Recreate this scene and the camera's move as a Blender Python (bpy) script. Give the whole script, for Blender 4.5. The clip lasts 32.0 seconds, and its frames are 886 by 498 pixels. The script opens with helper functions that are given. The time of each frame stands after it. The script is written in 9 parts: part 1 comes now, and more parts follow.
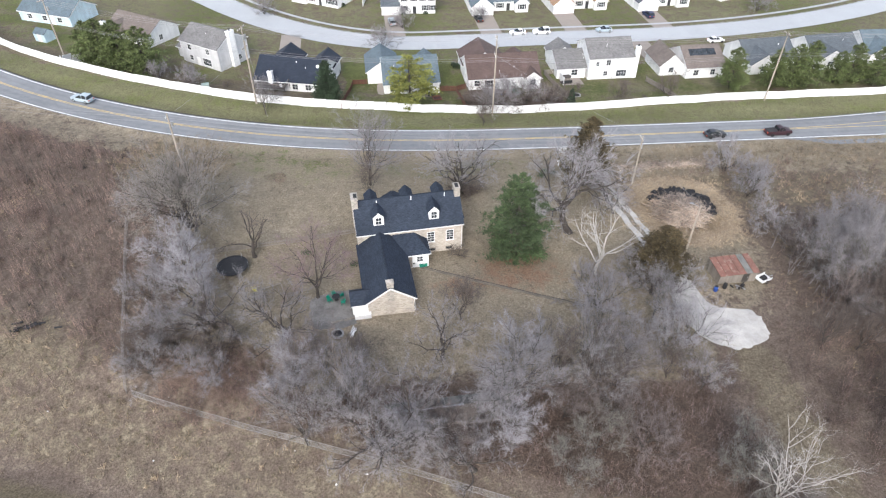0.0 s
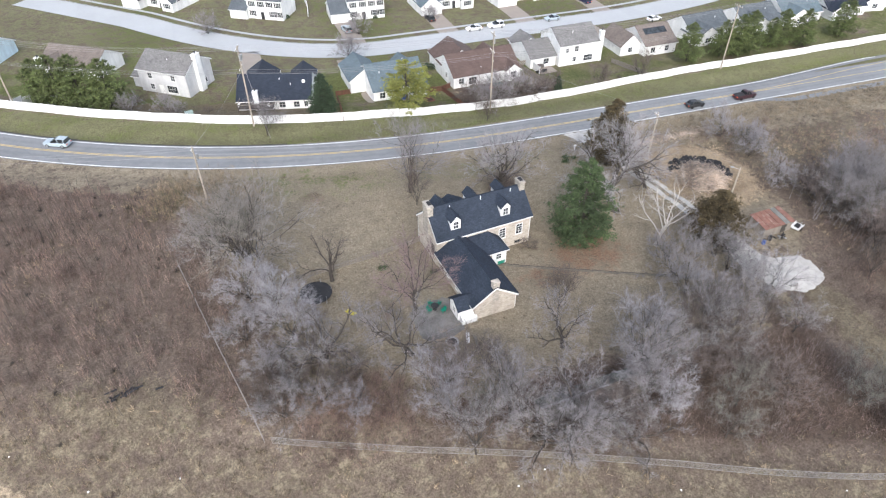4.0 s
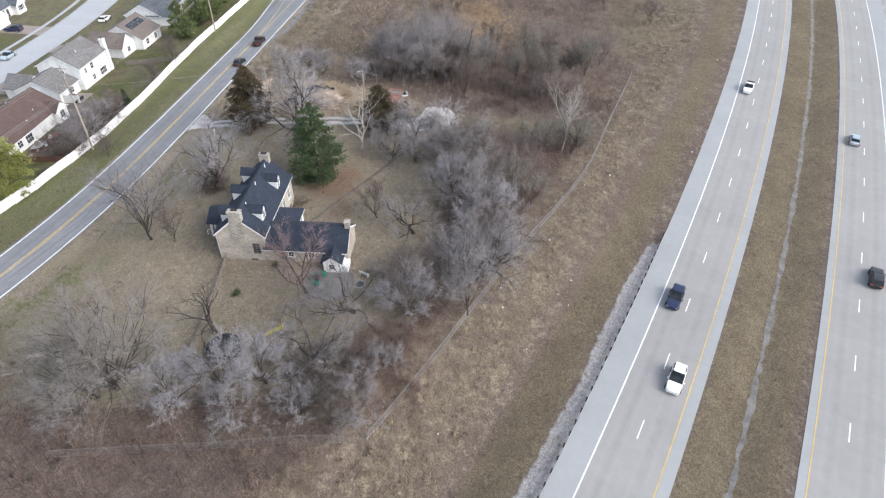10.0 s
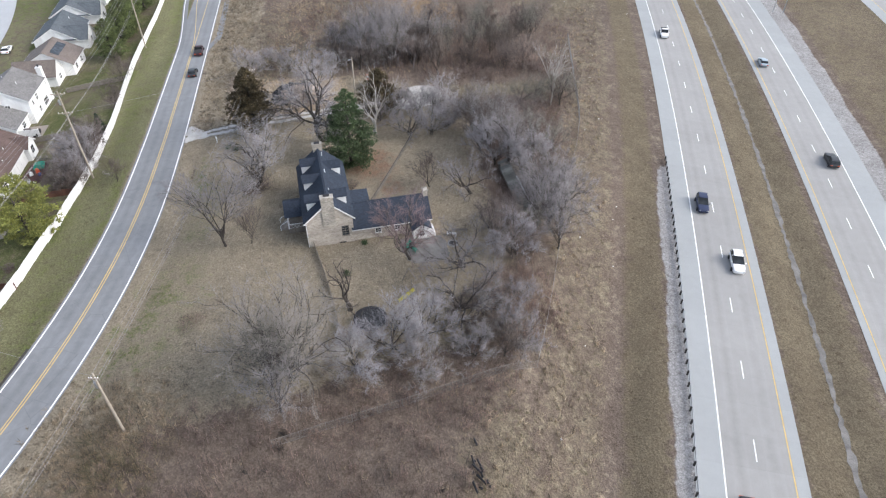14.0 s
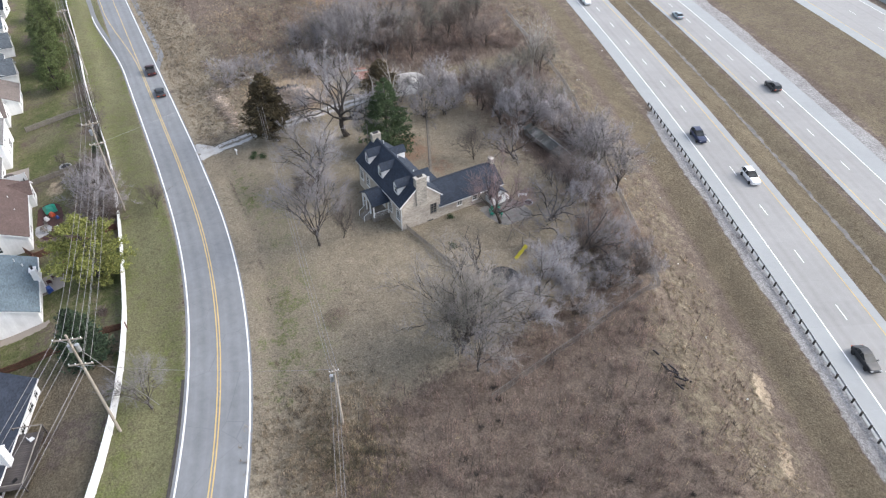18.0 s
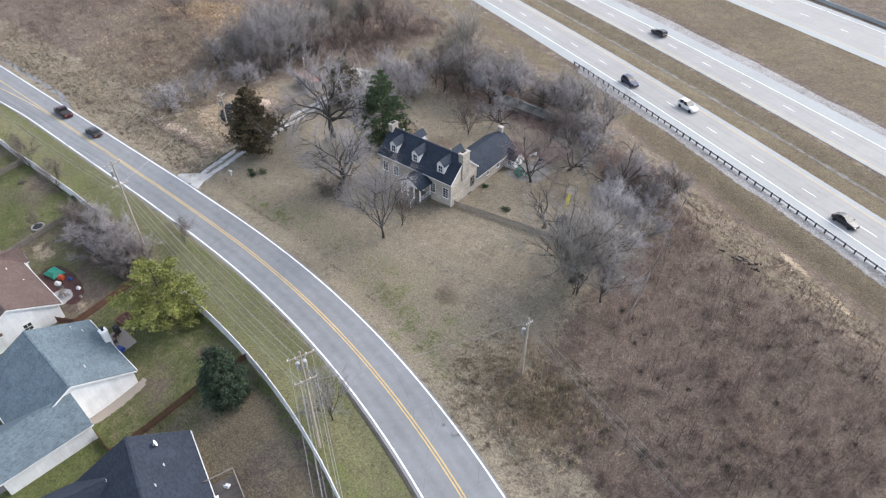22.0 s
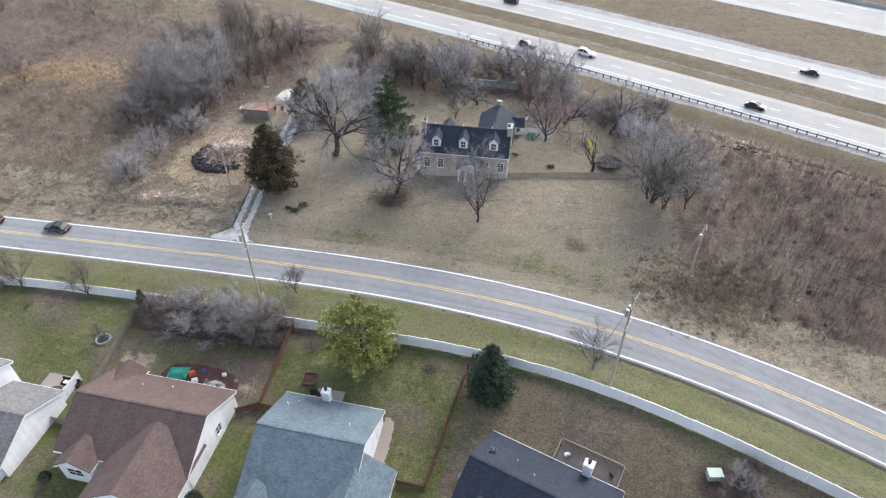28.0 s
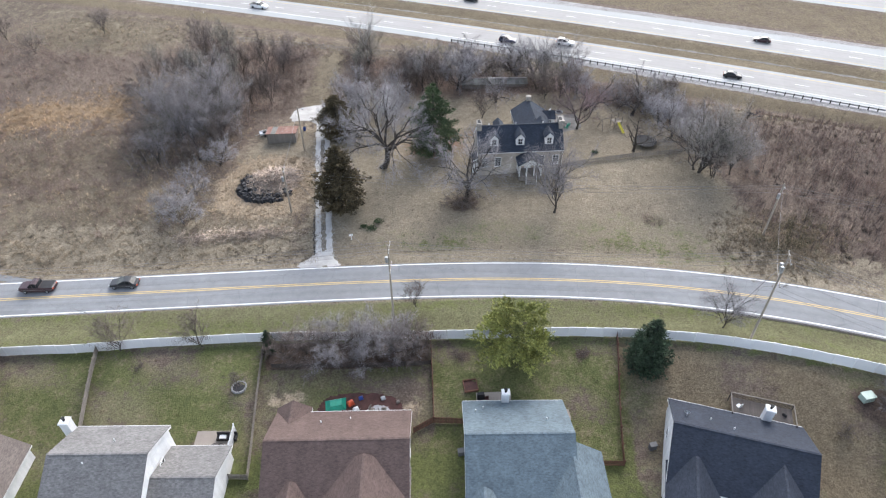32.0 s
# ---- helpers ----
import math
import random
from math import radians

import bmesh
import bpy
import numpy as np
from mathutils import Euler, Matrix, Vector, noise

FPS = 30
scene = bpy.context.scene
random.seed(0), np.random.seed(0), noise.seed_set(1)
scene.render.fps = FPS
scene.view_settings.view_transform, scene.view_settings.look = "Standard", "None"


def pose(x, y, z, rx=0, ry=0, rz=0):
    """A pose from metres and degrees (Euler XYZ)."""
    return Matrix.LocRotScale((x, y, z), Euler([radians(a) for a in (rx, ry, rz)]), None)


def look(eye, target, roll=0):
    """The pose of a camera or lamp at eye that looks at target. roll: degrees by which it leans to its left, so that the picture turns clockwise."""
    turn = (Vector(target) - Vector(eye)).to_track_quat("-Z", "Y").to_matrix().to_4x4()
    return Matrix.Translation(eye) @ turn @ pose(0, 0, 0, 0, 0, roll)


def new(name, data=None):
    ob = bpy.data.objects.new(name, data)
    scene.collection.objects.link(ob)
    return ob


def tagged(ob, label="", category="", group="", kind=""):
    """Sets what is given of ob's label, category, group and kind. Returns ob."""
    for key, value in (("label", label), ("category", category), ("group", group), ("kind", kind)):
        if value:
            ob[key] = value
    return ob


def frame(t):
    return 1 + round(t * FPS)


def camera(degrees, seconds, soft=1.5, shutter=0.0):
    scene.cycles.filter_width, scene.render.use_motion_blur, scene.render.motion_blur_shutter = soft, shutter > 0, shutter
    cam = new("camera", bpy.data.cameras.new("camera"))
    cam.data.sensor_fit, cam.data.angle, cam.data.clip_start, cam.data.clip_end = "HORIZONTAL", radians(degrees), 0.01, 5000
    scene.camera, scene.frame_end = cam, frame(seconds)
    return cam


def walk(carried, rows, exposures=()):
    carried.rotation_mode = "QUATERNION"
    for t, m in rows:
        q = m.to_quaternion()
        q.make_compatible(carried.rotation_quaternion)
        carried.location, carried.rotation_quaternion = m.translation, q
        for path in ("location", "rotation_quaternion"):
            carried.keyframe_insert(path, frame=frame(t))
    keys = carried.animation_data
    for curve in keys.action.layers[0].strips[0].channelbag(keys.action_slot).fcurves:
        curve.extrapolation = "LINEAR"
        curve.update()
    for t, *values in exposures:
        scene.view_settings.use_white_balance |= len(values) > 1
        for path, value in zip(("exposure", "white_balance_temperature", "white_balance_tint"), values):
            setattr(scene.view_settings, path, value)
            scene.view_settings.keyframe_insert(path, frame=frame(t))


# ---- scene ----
cam = camera(69.9, 32.0, soft=1.2)
METRES, EYE, TILT, LEAN, TURN = 283.0, 62.5, -3.4, 0.6, -8.3
ROWS = [
    (0.0, 0.0, 0.0, 0.0, 0.67, -36.8, -0.9),
    (0.5, -0.0095, -0.0003, -0.0002, -4.36, -36.72, -0.6),
    (1.0, -0.0201, -0.0002, -0.0001, -8.38, -36.7, -0.39),
    (1.5, -0.0312, 0.0003, -0.0001, -8.81, -36.68, -0.35),
    (2.0, -0.0431, 0.0013, -0.0002, -9.08, -36.67, -0.28),
    (2.5, -0.0556, 0.0027, -0.0002, -10.01, -36.66, -0.16),
    (4.5, -0.1119, 0.0111, 0.0008, -15.69, -36.76, 0.45),
    (5.0, -0.127, 0.0141, 0.0012, -23.83, -36.94, 0.93),
    (5.5, -0.143, 0.0182, 0.0011, -32.84, -37.1, 1.28),
    (6.0, -0.1587, 0.0231, 0.0019, -37.22, -37.27, 1.46),
    (6.5, -0.1736, 0.0287, 0.0023, -39.75, -37.36, 1.61),
    (7.0, -0.1882, 0.0351, 0.0027, -45.55, -37.58, 1.87),
    (7.5, -0.2031, 0.0432, 0.0029, -53.7, -37.86, 2.1),
    (8.0, -0.217, 0.0522, 0.0035, -57.81, -38.07, 2.24),
    (8.5, -0.2298, 0.0618, 0.0042, -59.37, -38.15, 2.33),
    (9.0, -0.2418, 0.0723, 0.0049, -61.24, -38.26, 2.44),
    (9.5, -0.2531, 0.0837, 0.0056, -66.2, -38.55, 2.6),
    (10.0, -0.264, 0.0967, 0.0055, -74.34, -38.88, 2.57),
    (10.5, -0.2733, 0.11, 0.0066, -78.46, -39.15, 2.62),
    (11.0, -0.2816, 0.1235, 0.0072, -79.42, -39.21, 2.7),
    (11.5, -0.289, 0.1373, 0.0079, -79.41, -39.22, 2.82),
    (12.0, -0.2956, 0.1515, 0.0085, -80.11, -39.26, 2.93),
    (12.5, -0.3015, 0.1664, 0.0092, -82.94, -39.45, 3.03),
    (13.0, -0.3069, 0.1817, 0.0096, -86.2, -39.58, 3.07),
    (13.5, -0.3112, 0.1973, 0.0106, -89.31, -39.81, 3.13),
    (14.0, -0.315, 0.2133, 0.0114, -91.91, -39.95, 3.15),
    (14.5, -0.3179, 0.2294, 0.0123, -93.92, -40.08, 3.18),
    (16.5, -0.3227, 0.2954, 0.0169, -102.11, -40.7, 3.24),
    (17.0, -0.3222, 0.3118, 0.0179, -104.36, -40.84, 3.24),
    (17.5, -0.321, 0.3282, 0.019, -106.69, -40.98, 3.24),
    (18.0, -0.3192, 0.3446, 0.0201, -109.11, -41.15, 3.25),
    (18.5, -0.3167, 0.3606, 0.0211, -112.44, -41.37, 3.26),
    (19.0, -0.313, 0.3772, 0.0224, -115.88, -41.61, 3.18),
    (19.5, -0.3088, 0.3933, 0.0235, -118.2, -41.76, 3.13),
    (20.0, -0.3042, 0.4098, 0.0242, -120.41, -41.8, 3.01),
    (20.5, -0.2982, 0.4257, 0.0254, -122.69, -41.93, 2.92),
    (21.0, -0.2917, 0.4412, 0.0257, -125.05, -41.99, 2.83),
    (21.5, -0.2842, 0.4567, 0.0267, -127.52, -42.08, 2.72),
    (22.0, -0.2761, 0.4709, 0.0278, -129.98, -42.26, 2.7),
    (22.5, -0.2672, 0.4849, 0.0288, -132.48, -42.38, 2.65),
    (23.0, -0.2575, 0.4987, 0.0296, -134.92, -42.42, 2.53),
    (23.5, -0.2471, 0.5113, 0.031, -137.37, -42.58, 2.5),
    (24.0, -0.2365, 0.5237, 0.032, -139.38, -42.66, 2.47),
    (24.5, -0.2252, 0.5355, 0.0333, -140.83, -42.76, 2.48),
    (25.0, -0.2133, 0.5467, 0.0346, -142.36, -42.84, 2.46),
    (25.5, -0.2012, 0.5572, 0.0356, -144.69, -42.94, 2.43),
    (27.5, -0.1475, 0.5942, 0.0415, -156.3, -43.46, 1.94),
    (28.0, -0.1332, 0.6015, 0.0434, -159.18, -43.6, 1.81),
    (28.5, -0.1187, 0.6084, 0.0452, -162.05, -43.76, 1.68),
    (29.0, -0.1035, 0.6146, 0.0474, -164.78, -43.89, 1.55),
    (29.5, -0.0882, 0.62, 0.0492, -167.4, -44.01, 1.43),
    (30.0, -0.0725, 0.6246, 0.051, -169.93, -44.12, 1.3),
    (30.5, -0.0565, 0.6285, 0.0526, -172.25, -44.19, 1.18),
    (31.0, -0.0414, 0.6315, 0.0542, -172.42, -44.23, 1.27),
    (31.5, -0.0299, 0.634, 0.0551, -172.36, -44.23, 1.3),
    (32.0, -0.0228, 0.6357, 0.0557, -172.31, -44.26, 1.36),
]
walk(cam, [(t, pose(0, 0, EYE, TILT, LEAN, TURN) @ pose(METRES * x, METRES * y, METRES * z, 90 + pitch, roll, yaw)) for t, x, y, z, yaw, pitch, roll in ROWS],
     [(0.0, 1.43), (6.0, 1.46), (9.0, 1.38), (11.0, 1.25), (14.5, 1.33), (17.0, 1.40), (21.0, 1.50), (25.0, 1.56), (29.0, 1.60), (32.0, 1.62)])

# ---- light: a bright overcast sky with a weak, wide sun ----
world = bpy.data.worlds.new("overcast_sky")
scene.world = world
world.use_nodes = True
wn = world.node_tree.nodes
sky = wn.new("ShaderNodeTexSky")
sky.sky_type = "NISHITA"
sky.sun_disc = False
sky.sun_elevation = radians(38)
sky.sun_rotation = radians(200)
sky.air_density, sky.dust_density, sky.ozone_density = 1.0, 2.0, 1.5
wn["Background"].inputs["Strength"].default_value = 0.15
pale = wn.new("ShaderNodeHueSaturation")
pale.inputs["Saturation"].default_value = 0.62
world.node_tree.links.new(sky.outputs[0], pale.inputs["Color"])
world.node_tree.links.new(pale.outputs[0], wn["Background"].inputs["Color"])
sun_data = bpy.data.lights.new("sun", "SUN")
sun_data.energy, sun_data.angle, sun_data.color = 1.15, radians(38), (1.0, 0.98, 0.96)
sun_lamp = new("sun", sun_data)
sun_lamp.matrix_basis = look((0, 0, 100), (0 - 50 * math.sin(radians(200)), 0 - 50 * math.cos(radians(200)), 62))


# ---- mesh tools ----
RNG = np.random.default_rng(7)


class Geo:
    """Collects faces for one mesh."""

    def __init__(self):
        self.v, self.f = [], []

    def poly(self, *pts):
        n = len(self.v)
        self.v += [tuple(p) for p in pts]
        self.f.append(tuple(range(n, n + len(pts))))
        return self

    def hull(self, low, high):
        """A closed solid between two loops of equal length."""
        n, k = len(self.v), len(low)
        self.v += [tuple(p) for p in low] + [tuple(p) for p in high]
        self.f.append(tuple(range(n + k - 1, n - 1, -1)))
        self.f.append(tuple(range(n + k, n + 2 * k)))
        for i in range(k):
            j = (i + 1) % k
            self.f.append((n + i, n + j, n + k + j, n + k + i))
        return self

    def box(self, x0, x1, y0, y1, z0, z1, taper=0.0):
        t = taper
        return self.hull([(x0, y0, z0), (x1, y0, z0), (x1, y1, z0), (x0, y1, z0)],
                         [(x0 + t, y0 + t, z1), (x1 - t, y0 + t, z1), (x1 - t, y1 - t, z1), (x0 + t, y1 - t, z1)])

    def beam(self, a, b, w, h=None):
        """A square bar from a to b."""
        h = h or w
        a, b = Vector(a), Vector(b)
        d = (b - a).normalized()
        side = d.cross(Vector((0, 0, 1)))
        side = (side if side.length > 1e-3 else Vector((1, 0, 0))).normalized() * (w / 2)
        up = side.cross(d).normalized() * (h / 2)
        ring = (side + up, -side + up, -side - up, side - up)
        return self.hull([a + r for r in ring], [b + r for r in ring])

    def tube(self, pts, radii, n=6):
        base = len(self.v)
        pts = [Vector(p) for p in pts]
        for i, p in enumerate(pts):
            d = (pts[min(i + 1, len(pts) - 1)] - pts[max(i - 1, 0)]).normalized()
            s = d.cross(Vector((0.31, 0.95, 0.05))).normalized()
            u = s.cross(d)
            for k in range(n):
                a = 2 * math.pi * k / n
                self.v.append(tuple(p + (s * math.cos(a) + u * math.sin(a)) * radii[i]))
        for i in range(len(pts) - 1):
            for k in range(n):
                a, b = base + i * n + k, base + i * n + (k + 1) % n
                self.f.append((a, b, b + n, a + n))
        self.f.append(tuple(base + k for k in range(n)))
        self.f.append(tuple(base + (len(pts) - 1) * n + k for k in range(n - 1, -1, -1)))
        return self

    def rod(self, x, y, z0, z1, r, n=8, r1=None):
        return self.tube([(x, y, z0), (x, y, z1)], [r, r if r1 is None else r1], n)

    def data(self, name, *mats):
        me = bpy.data.meshes.new(name)
        me.from_pydata(self.v, [], self.f)
        for m in mats:
            me.materials.append(m)
        return me


def tri_mesh(name, verts, tris, mat):
    """A mesh straight from arrays."""
    me = bpy.data.meshes.new(name)
    verts, tris = np.asarray(verts, np.float32), np.asarray(tris, np.int32)
    me.vertices.add(len(verts))
    me.vertices.foreach_set("co", verts.ravel())
    me.loops.add(tris.size)
    me.loops.foreach_set("vertex_index", tris.ravel())
    me.polygons.add(len(tris))
    me.polygons.foreach_set("loop_start", np.arange(0, tris.size, tris.shape[1], dtype=np.int32))
    me.update(calc_edges=True)
    me.materials.append(mat)
    return me


def spikes(p, d, length, width):
    """Thin three-sided spikes from points p along unit directions d: vertices and triangles."""
    n = len(p)
    ref = np.where(np.abs(d[:, 2:3]) > 0.8, np.array([[1.0, 0.2, 0]]), np.array([[0.1, 0.2, 1.0]]))
    s = np.cross(d, ref)
    s /= np.linalg.norm(s, axis=1, keepdims=True) + 1e-9
    u = np.cross(d, s)
    w = np.broadcast_to(np.asarray(width, float).reshape(-1, 1), (n, 1)) * 0.5
    length = np.broadcast_to(np.asarray(length, float).reshape(-1, 1), (n, 1))
    v = np.stack([p + s * w, p - 0.5 * s * w + 0.87 * u * w, p - 0.5 * s * w - 0.87 * u * w, p + d * length], 1).reshape(-1, 3)
    t = np.array([[0, 1, 3], [1, 2, 3], [2, 0, 3]])[None] + 4 * np.arange(n)[:, None, None]
    return v, t.reshape(-1, 3)


def blades(p, d, length, width):
    """Flat pointed leaves, two triangles each."""
    n = len(p)
    s = np.cross(d, RNG.normal(size=(n, 3)))
    s /= np.linalg.norm(s, axis=1, keepdims=True) + 1e-9
    length = np.broadcast_to(np.asarray(length, float).reshape(-1, 1), (n, 1))
    w = np.broadcast_to(np.asarray(width, float).reshape(-1, 1), (n, 1)) * 0.5
    m = p + d * length * 0.45
    v = np.stack([p, m + s * w, p + d * length, m - s * w], 1).reshape(-1, 3)
    t = np.array([[0, 1, 2], [0, 2, 3]])[None] + 4 * np.arange(n)[:, None, None]
    return v, t.reshape(-1, 3)


def unit(a):
    return a / (np.linalg.norm(a, axis=-1, keepdims=True) + 1e-9)


def thing(name, m, label, category, group="", kind=""):
    ob = new(name)
    ob.matrix_basis = m
    return tagged(ob, label, category, group, kind)


def part(name, geo, mat, parent=None, label=""):
    """Links a Geo or a mesh as one object under a thing or a part."""
    me = geo.data(name, mat) if isinstance(geo, Geo) else geo
    ob = new(name, me)
    ob.parent = parent
    if label:
        ob["label"] = label
    return ob


def solid(name, geo, mat, label, category, group="", kind="", m=None):
    """A thing of one mesh."""
    ob = part(name, geo, mat)
    if m is not None:
        ob.matrix_basis = m
    return tagged(ob, label, category, group, kind)


# ---- the lie of the land ----
def ease(a, b, x):
    t = np.clip((x - a) / (b - a), 0, 1)
    return t * t * (3 - 2 * t)


def road_y(x):
    """Middle of the county road, which bends north towards the west."""
    x = np.asarray(x, float)
    k = np.clip(30 - x, 0, 115)
    return 107.23 + 0.0002785 * k ** 2.48 + np.maximum(0, -85 - x) * 0.775 + 0.0155 * np.maximum(0, x - 40)


def highway_y(x):
    """The north edge line of the divided highway."""
    x = np.asarray(x, float)
    k = np.clip(x, -170, 170)
    return 14.05 - 0.4 * x + 0.0004 * k ** 2


COSH = 0.9285


def off_highway(x, y):
    return (y - highway_y(x)) * COSH


def street_y(x):
    """Middle of the residential street."""
    x = np.asarray(x, float)
    k = np.clip(18 - x, 0, 62)
    e = np.clip(x - 75, 0, 90)
    return 161.3 + 0.0104 * k ** 2 + np.maximum(0, -44 - x) * 0.95 + 0.0023 * e ** 2


def verge_z(x):
    """Height of the mown verge at the foot of the white fence."""
    return np.interp(x, (-60, -30, -10, 0, 10, 20, 30, 45, 60, 80, 150), (2.6, 1.25, 0.25, -0.5, -1.25, -2.0, -2.45, -2.75, -2.9, -3.3, -5.2))


def ground_z(x, y):
    x, y = np.asarray(x, float), np.asarray(y, float)
    ry = road_y(x)
    d = y - ry
    d = d * ease(4.6, 9, np.abs(d))
    xc = np.clip(x, -80, 150)
    za = 0.1 - 0.036 * xc
    zr = -0.76 - 0.039 * xc
    z = za + (zr - za) * ease(-22, -5, d)
    z = z + (verge_z(x) - z) * ease(4.6, 11.0, d)
    z = z + (-3.45 - 0.011 * xc - z) * ease(12.6, 30, d)
    s = off_highway(x, y)
    w = ease(5, -35, x)
    z = -3.45 + (z + 3.45) * ease(8 + 5 * w, 26 + 2.5 * w, s)
    z = z - 0.75 * w * np.exp(-((s - 11.5) / 2.8) ** 2)
    z = z - 0.55 * np.exp(-((s + 14.9) / 2.6) ** 2) - 0.22 * np.exp(-((y - ry + 7.2) / 1.1) ** 2)
    rough = ease(5.5, 12, np.abs(y - ry)) * ease(5, 12, s) * (1 - ease(14, 24, y - ry))
    bumps = np.sin(x * 0.31 + 1.3 * np.sin(y * 0.17)) * np.sin(y * 0.27 + 1.1 * np.sin(x * 0.21)) * 0.12 + np.sin(x * 0.93 + y * 0.4) * np.sin(y * 0.81 - x * 0.33) * 0.05
    calm = np.exp(-(((x - 4) / 18) ** 4 + ((y - 72) / 16) ** 4))
    return z + bumps * rough * (1 - calm)


def gz(x, y):
    return float(ground_z(x, y))


def at(x, y, rz=0.0, lift=0.0, s=1.0):
    return pose(x, y, gz(x, y) + lift, 0, 0, rz) @ Matrix.Scale(s, 4)


# ---- materials ----
def nodes_of(name):
    m = bpy.data.materials.new(name)
    m.use_nodes = True
    return m, m.node_tree.nodes, m.node_tree.links, m.node_tree.nodes["Principled BSDF"]


def noise_at(n, l, vec, scale, detail=4.0, rough=0.6):
    t = n.new("ShaderNodeTexNoise")
    t.inputs["Scale"].default_value, t.inputs["Detail"].default_value, t.inputs["Roughness"].default_value = scale, detail, rough
    l.new(vec, t.inputs["Vector"])
    return t.outputs["Fac"]


def ramp_of(n, l, fac, stops):
    r = n.new("ShaderNodeValToRGB")
    e = r.color_ramp.elements
    while len(e) < len(stops):
        e.new(0.5)
    for i, (pos, c) in enumerate(stops):
        e[i].position = pos
        e[i].color = (*c, 1) if len(c) == 3 else c
    l.new(fac, r.inputs["Fac"])
    return r.outputs["Color"]


def mix_of(n, l, fac, a, b, how="MIX"):
    m = n.new("ShaderNodeMix")
    m.data_type, m.blend_type = "RGBA", how
    for sock, val in ((m.inputs[0], fac), (m.inputs[6], a), (m.inputs[7], b)):
        if isinstance(val, (int, float)):
            sock.default_value = val
        elif isinstance(val, tuple):
            sock.default_value = (*val, 1)
        else:
            l.new(val, sock)
    return m.outputs[2]


def math_of(n, l, op, a, b=None):
    m = n.new("ShaderNodeMath")
    m.operation = op
    for sock, val in zip(m.inputs, (a, b)):
        if val is None:
            continue
        if isinstance(val, (int, float)):
            sock.default_value = val
        else:
            l.new(val, sock)
    return m.outputs[0]


def bump_of(n, l, bsdf, height, strength, dist):
    b = n.new("ShaderNodeBump")
    b.inputs["Strength"].default_value, b.inputs["Distance"].default_value = strength, dist
    l.new(height, b.inputs["Height"])
    l.new(b.outputs[0], bsdf.inputs["Normal"])


def place(n, l, scale=(1, 1, 1)):
    t = n.new("ShaderNodeTexCoord")
    if scale == (1, 1, 1):
        return t.outputs["Object"]
    m = n.new("ShaderNodeMapping")
    m.inputs["Scale"].default_value = scale
    l.new(t.outputs["Object"], m.inputs["Vector"])
    return m.outputs[0]


def scale_rgb(c, k):
    return tuple(min(1, v * k) for v in c)


def surface(name, c, rough=0.8, vary=0.25, coarse=0.6, fine=9.0, bump=0.3, dist=0.02, metal=0.0, stain=None, per_object=0.0, stretch=(1, 1, 1)):
    """A worn plain surface: coarse patches, fine grain, stains."""
    m, n, l, b = nodes_of(name)
    vec = place(n, l, stretch)
    big, small = noise_at(n, l, vec, coarse, 5), noise_at(n, l, vec, fine, 6, 0.7)
    col = ramp_of(n, l, big, [(0.3, scale_rgb(c, 1 - vary)), (0.7, scale_rgb(c, 1 + vary))])
    grain = ramp_of(n, l, small, [(0.25, (1 - vary,) * 3), (0.75, (1 + vary * 0.6,) * 3)])
    col = mix_of(n, l, 1.0, col, grain, "MULTIPLY")
    if stain:
        sn = noise_at(n, l, vec, coarse * 2.7, 7, 0.75)
        col = mix_of(n, l, ramp_of(n, l, sn, [(0.55, (0, 0, 0)), (0.72, (1, 1, 1))]), col, stain)
    if per_object:
        info = n.new("ShaderNodeObjectInfo")
        k = ramp_of(n, l, info.outputs["Random"], [(0, (1 - per_object,) * 3), (1, (1 + per_object,) * 3)])
        col = mix_of(n, l, 1.0, col, k, "MULTIPLY")
    l.new(col, b.inputs["Base Color"])
    b.inputs["Roughness"].default_value, b.inputs["Metallic"].default_value = rough, metal
    if bump:
        bump_of(n, l, b, small, bump, dist)
    return m


def stems_of(name, c, vary=0.5, warm=0.1):
    """Dry stems and blades, each with a tone of its own."""
    m, n, l, b = nodes_of(name)
    geo = n.new("ShaderNodeNewGeometry")
    lo, hi = scale_rgb(c, 1 - vary), scale_rgb(c, 1 + vary * 1.2)
    col = ramp_of(n, l, geo.outputs["Random Per Island"], [(0.0, lo), (0.5, c), (0.8, (min(1, c[0] * (1 + warm)), c[1], c[2] * (1 - warm))), (1.0, hi)])
    big = noise_at(n, l, place(n, l), 0.16, 5, 0.7)
    col = mix_of(n, l, 1.0, col, ramp_of(n, l, big, [(0.32, (0.50, 0.47, 0.47)), (0.68, (1.42, 1.38, 1.34))]), "MULTIPLY")
    l.new(col, b.inputs["Base Color"])
    b.inputs["Roughness"].default_value = 0.95
    return m


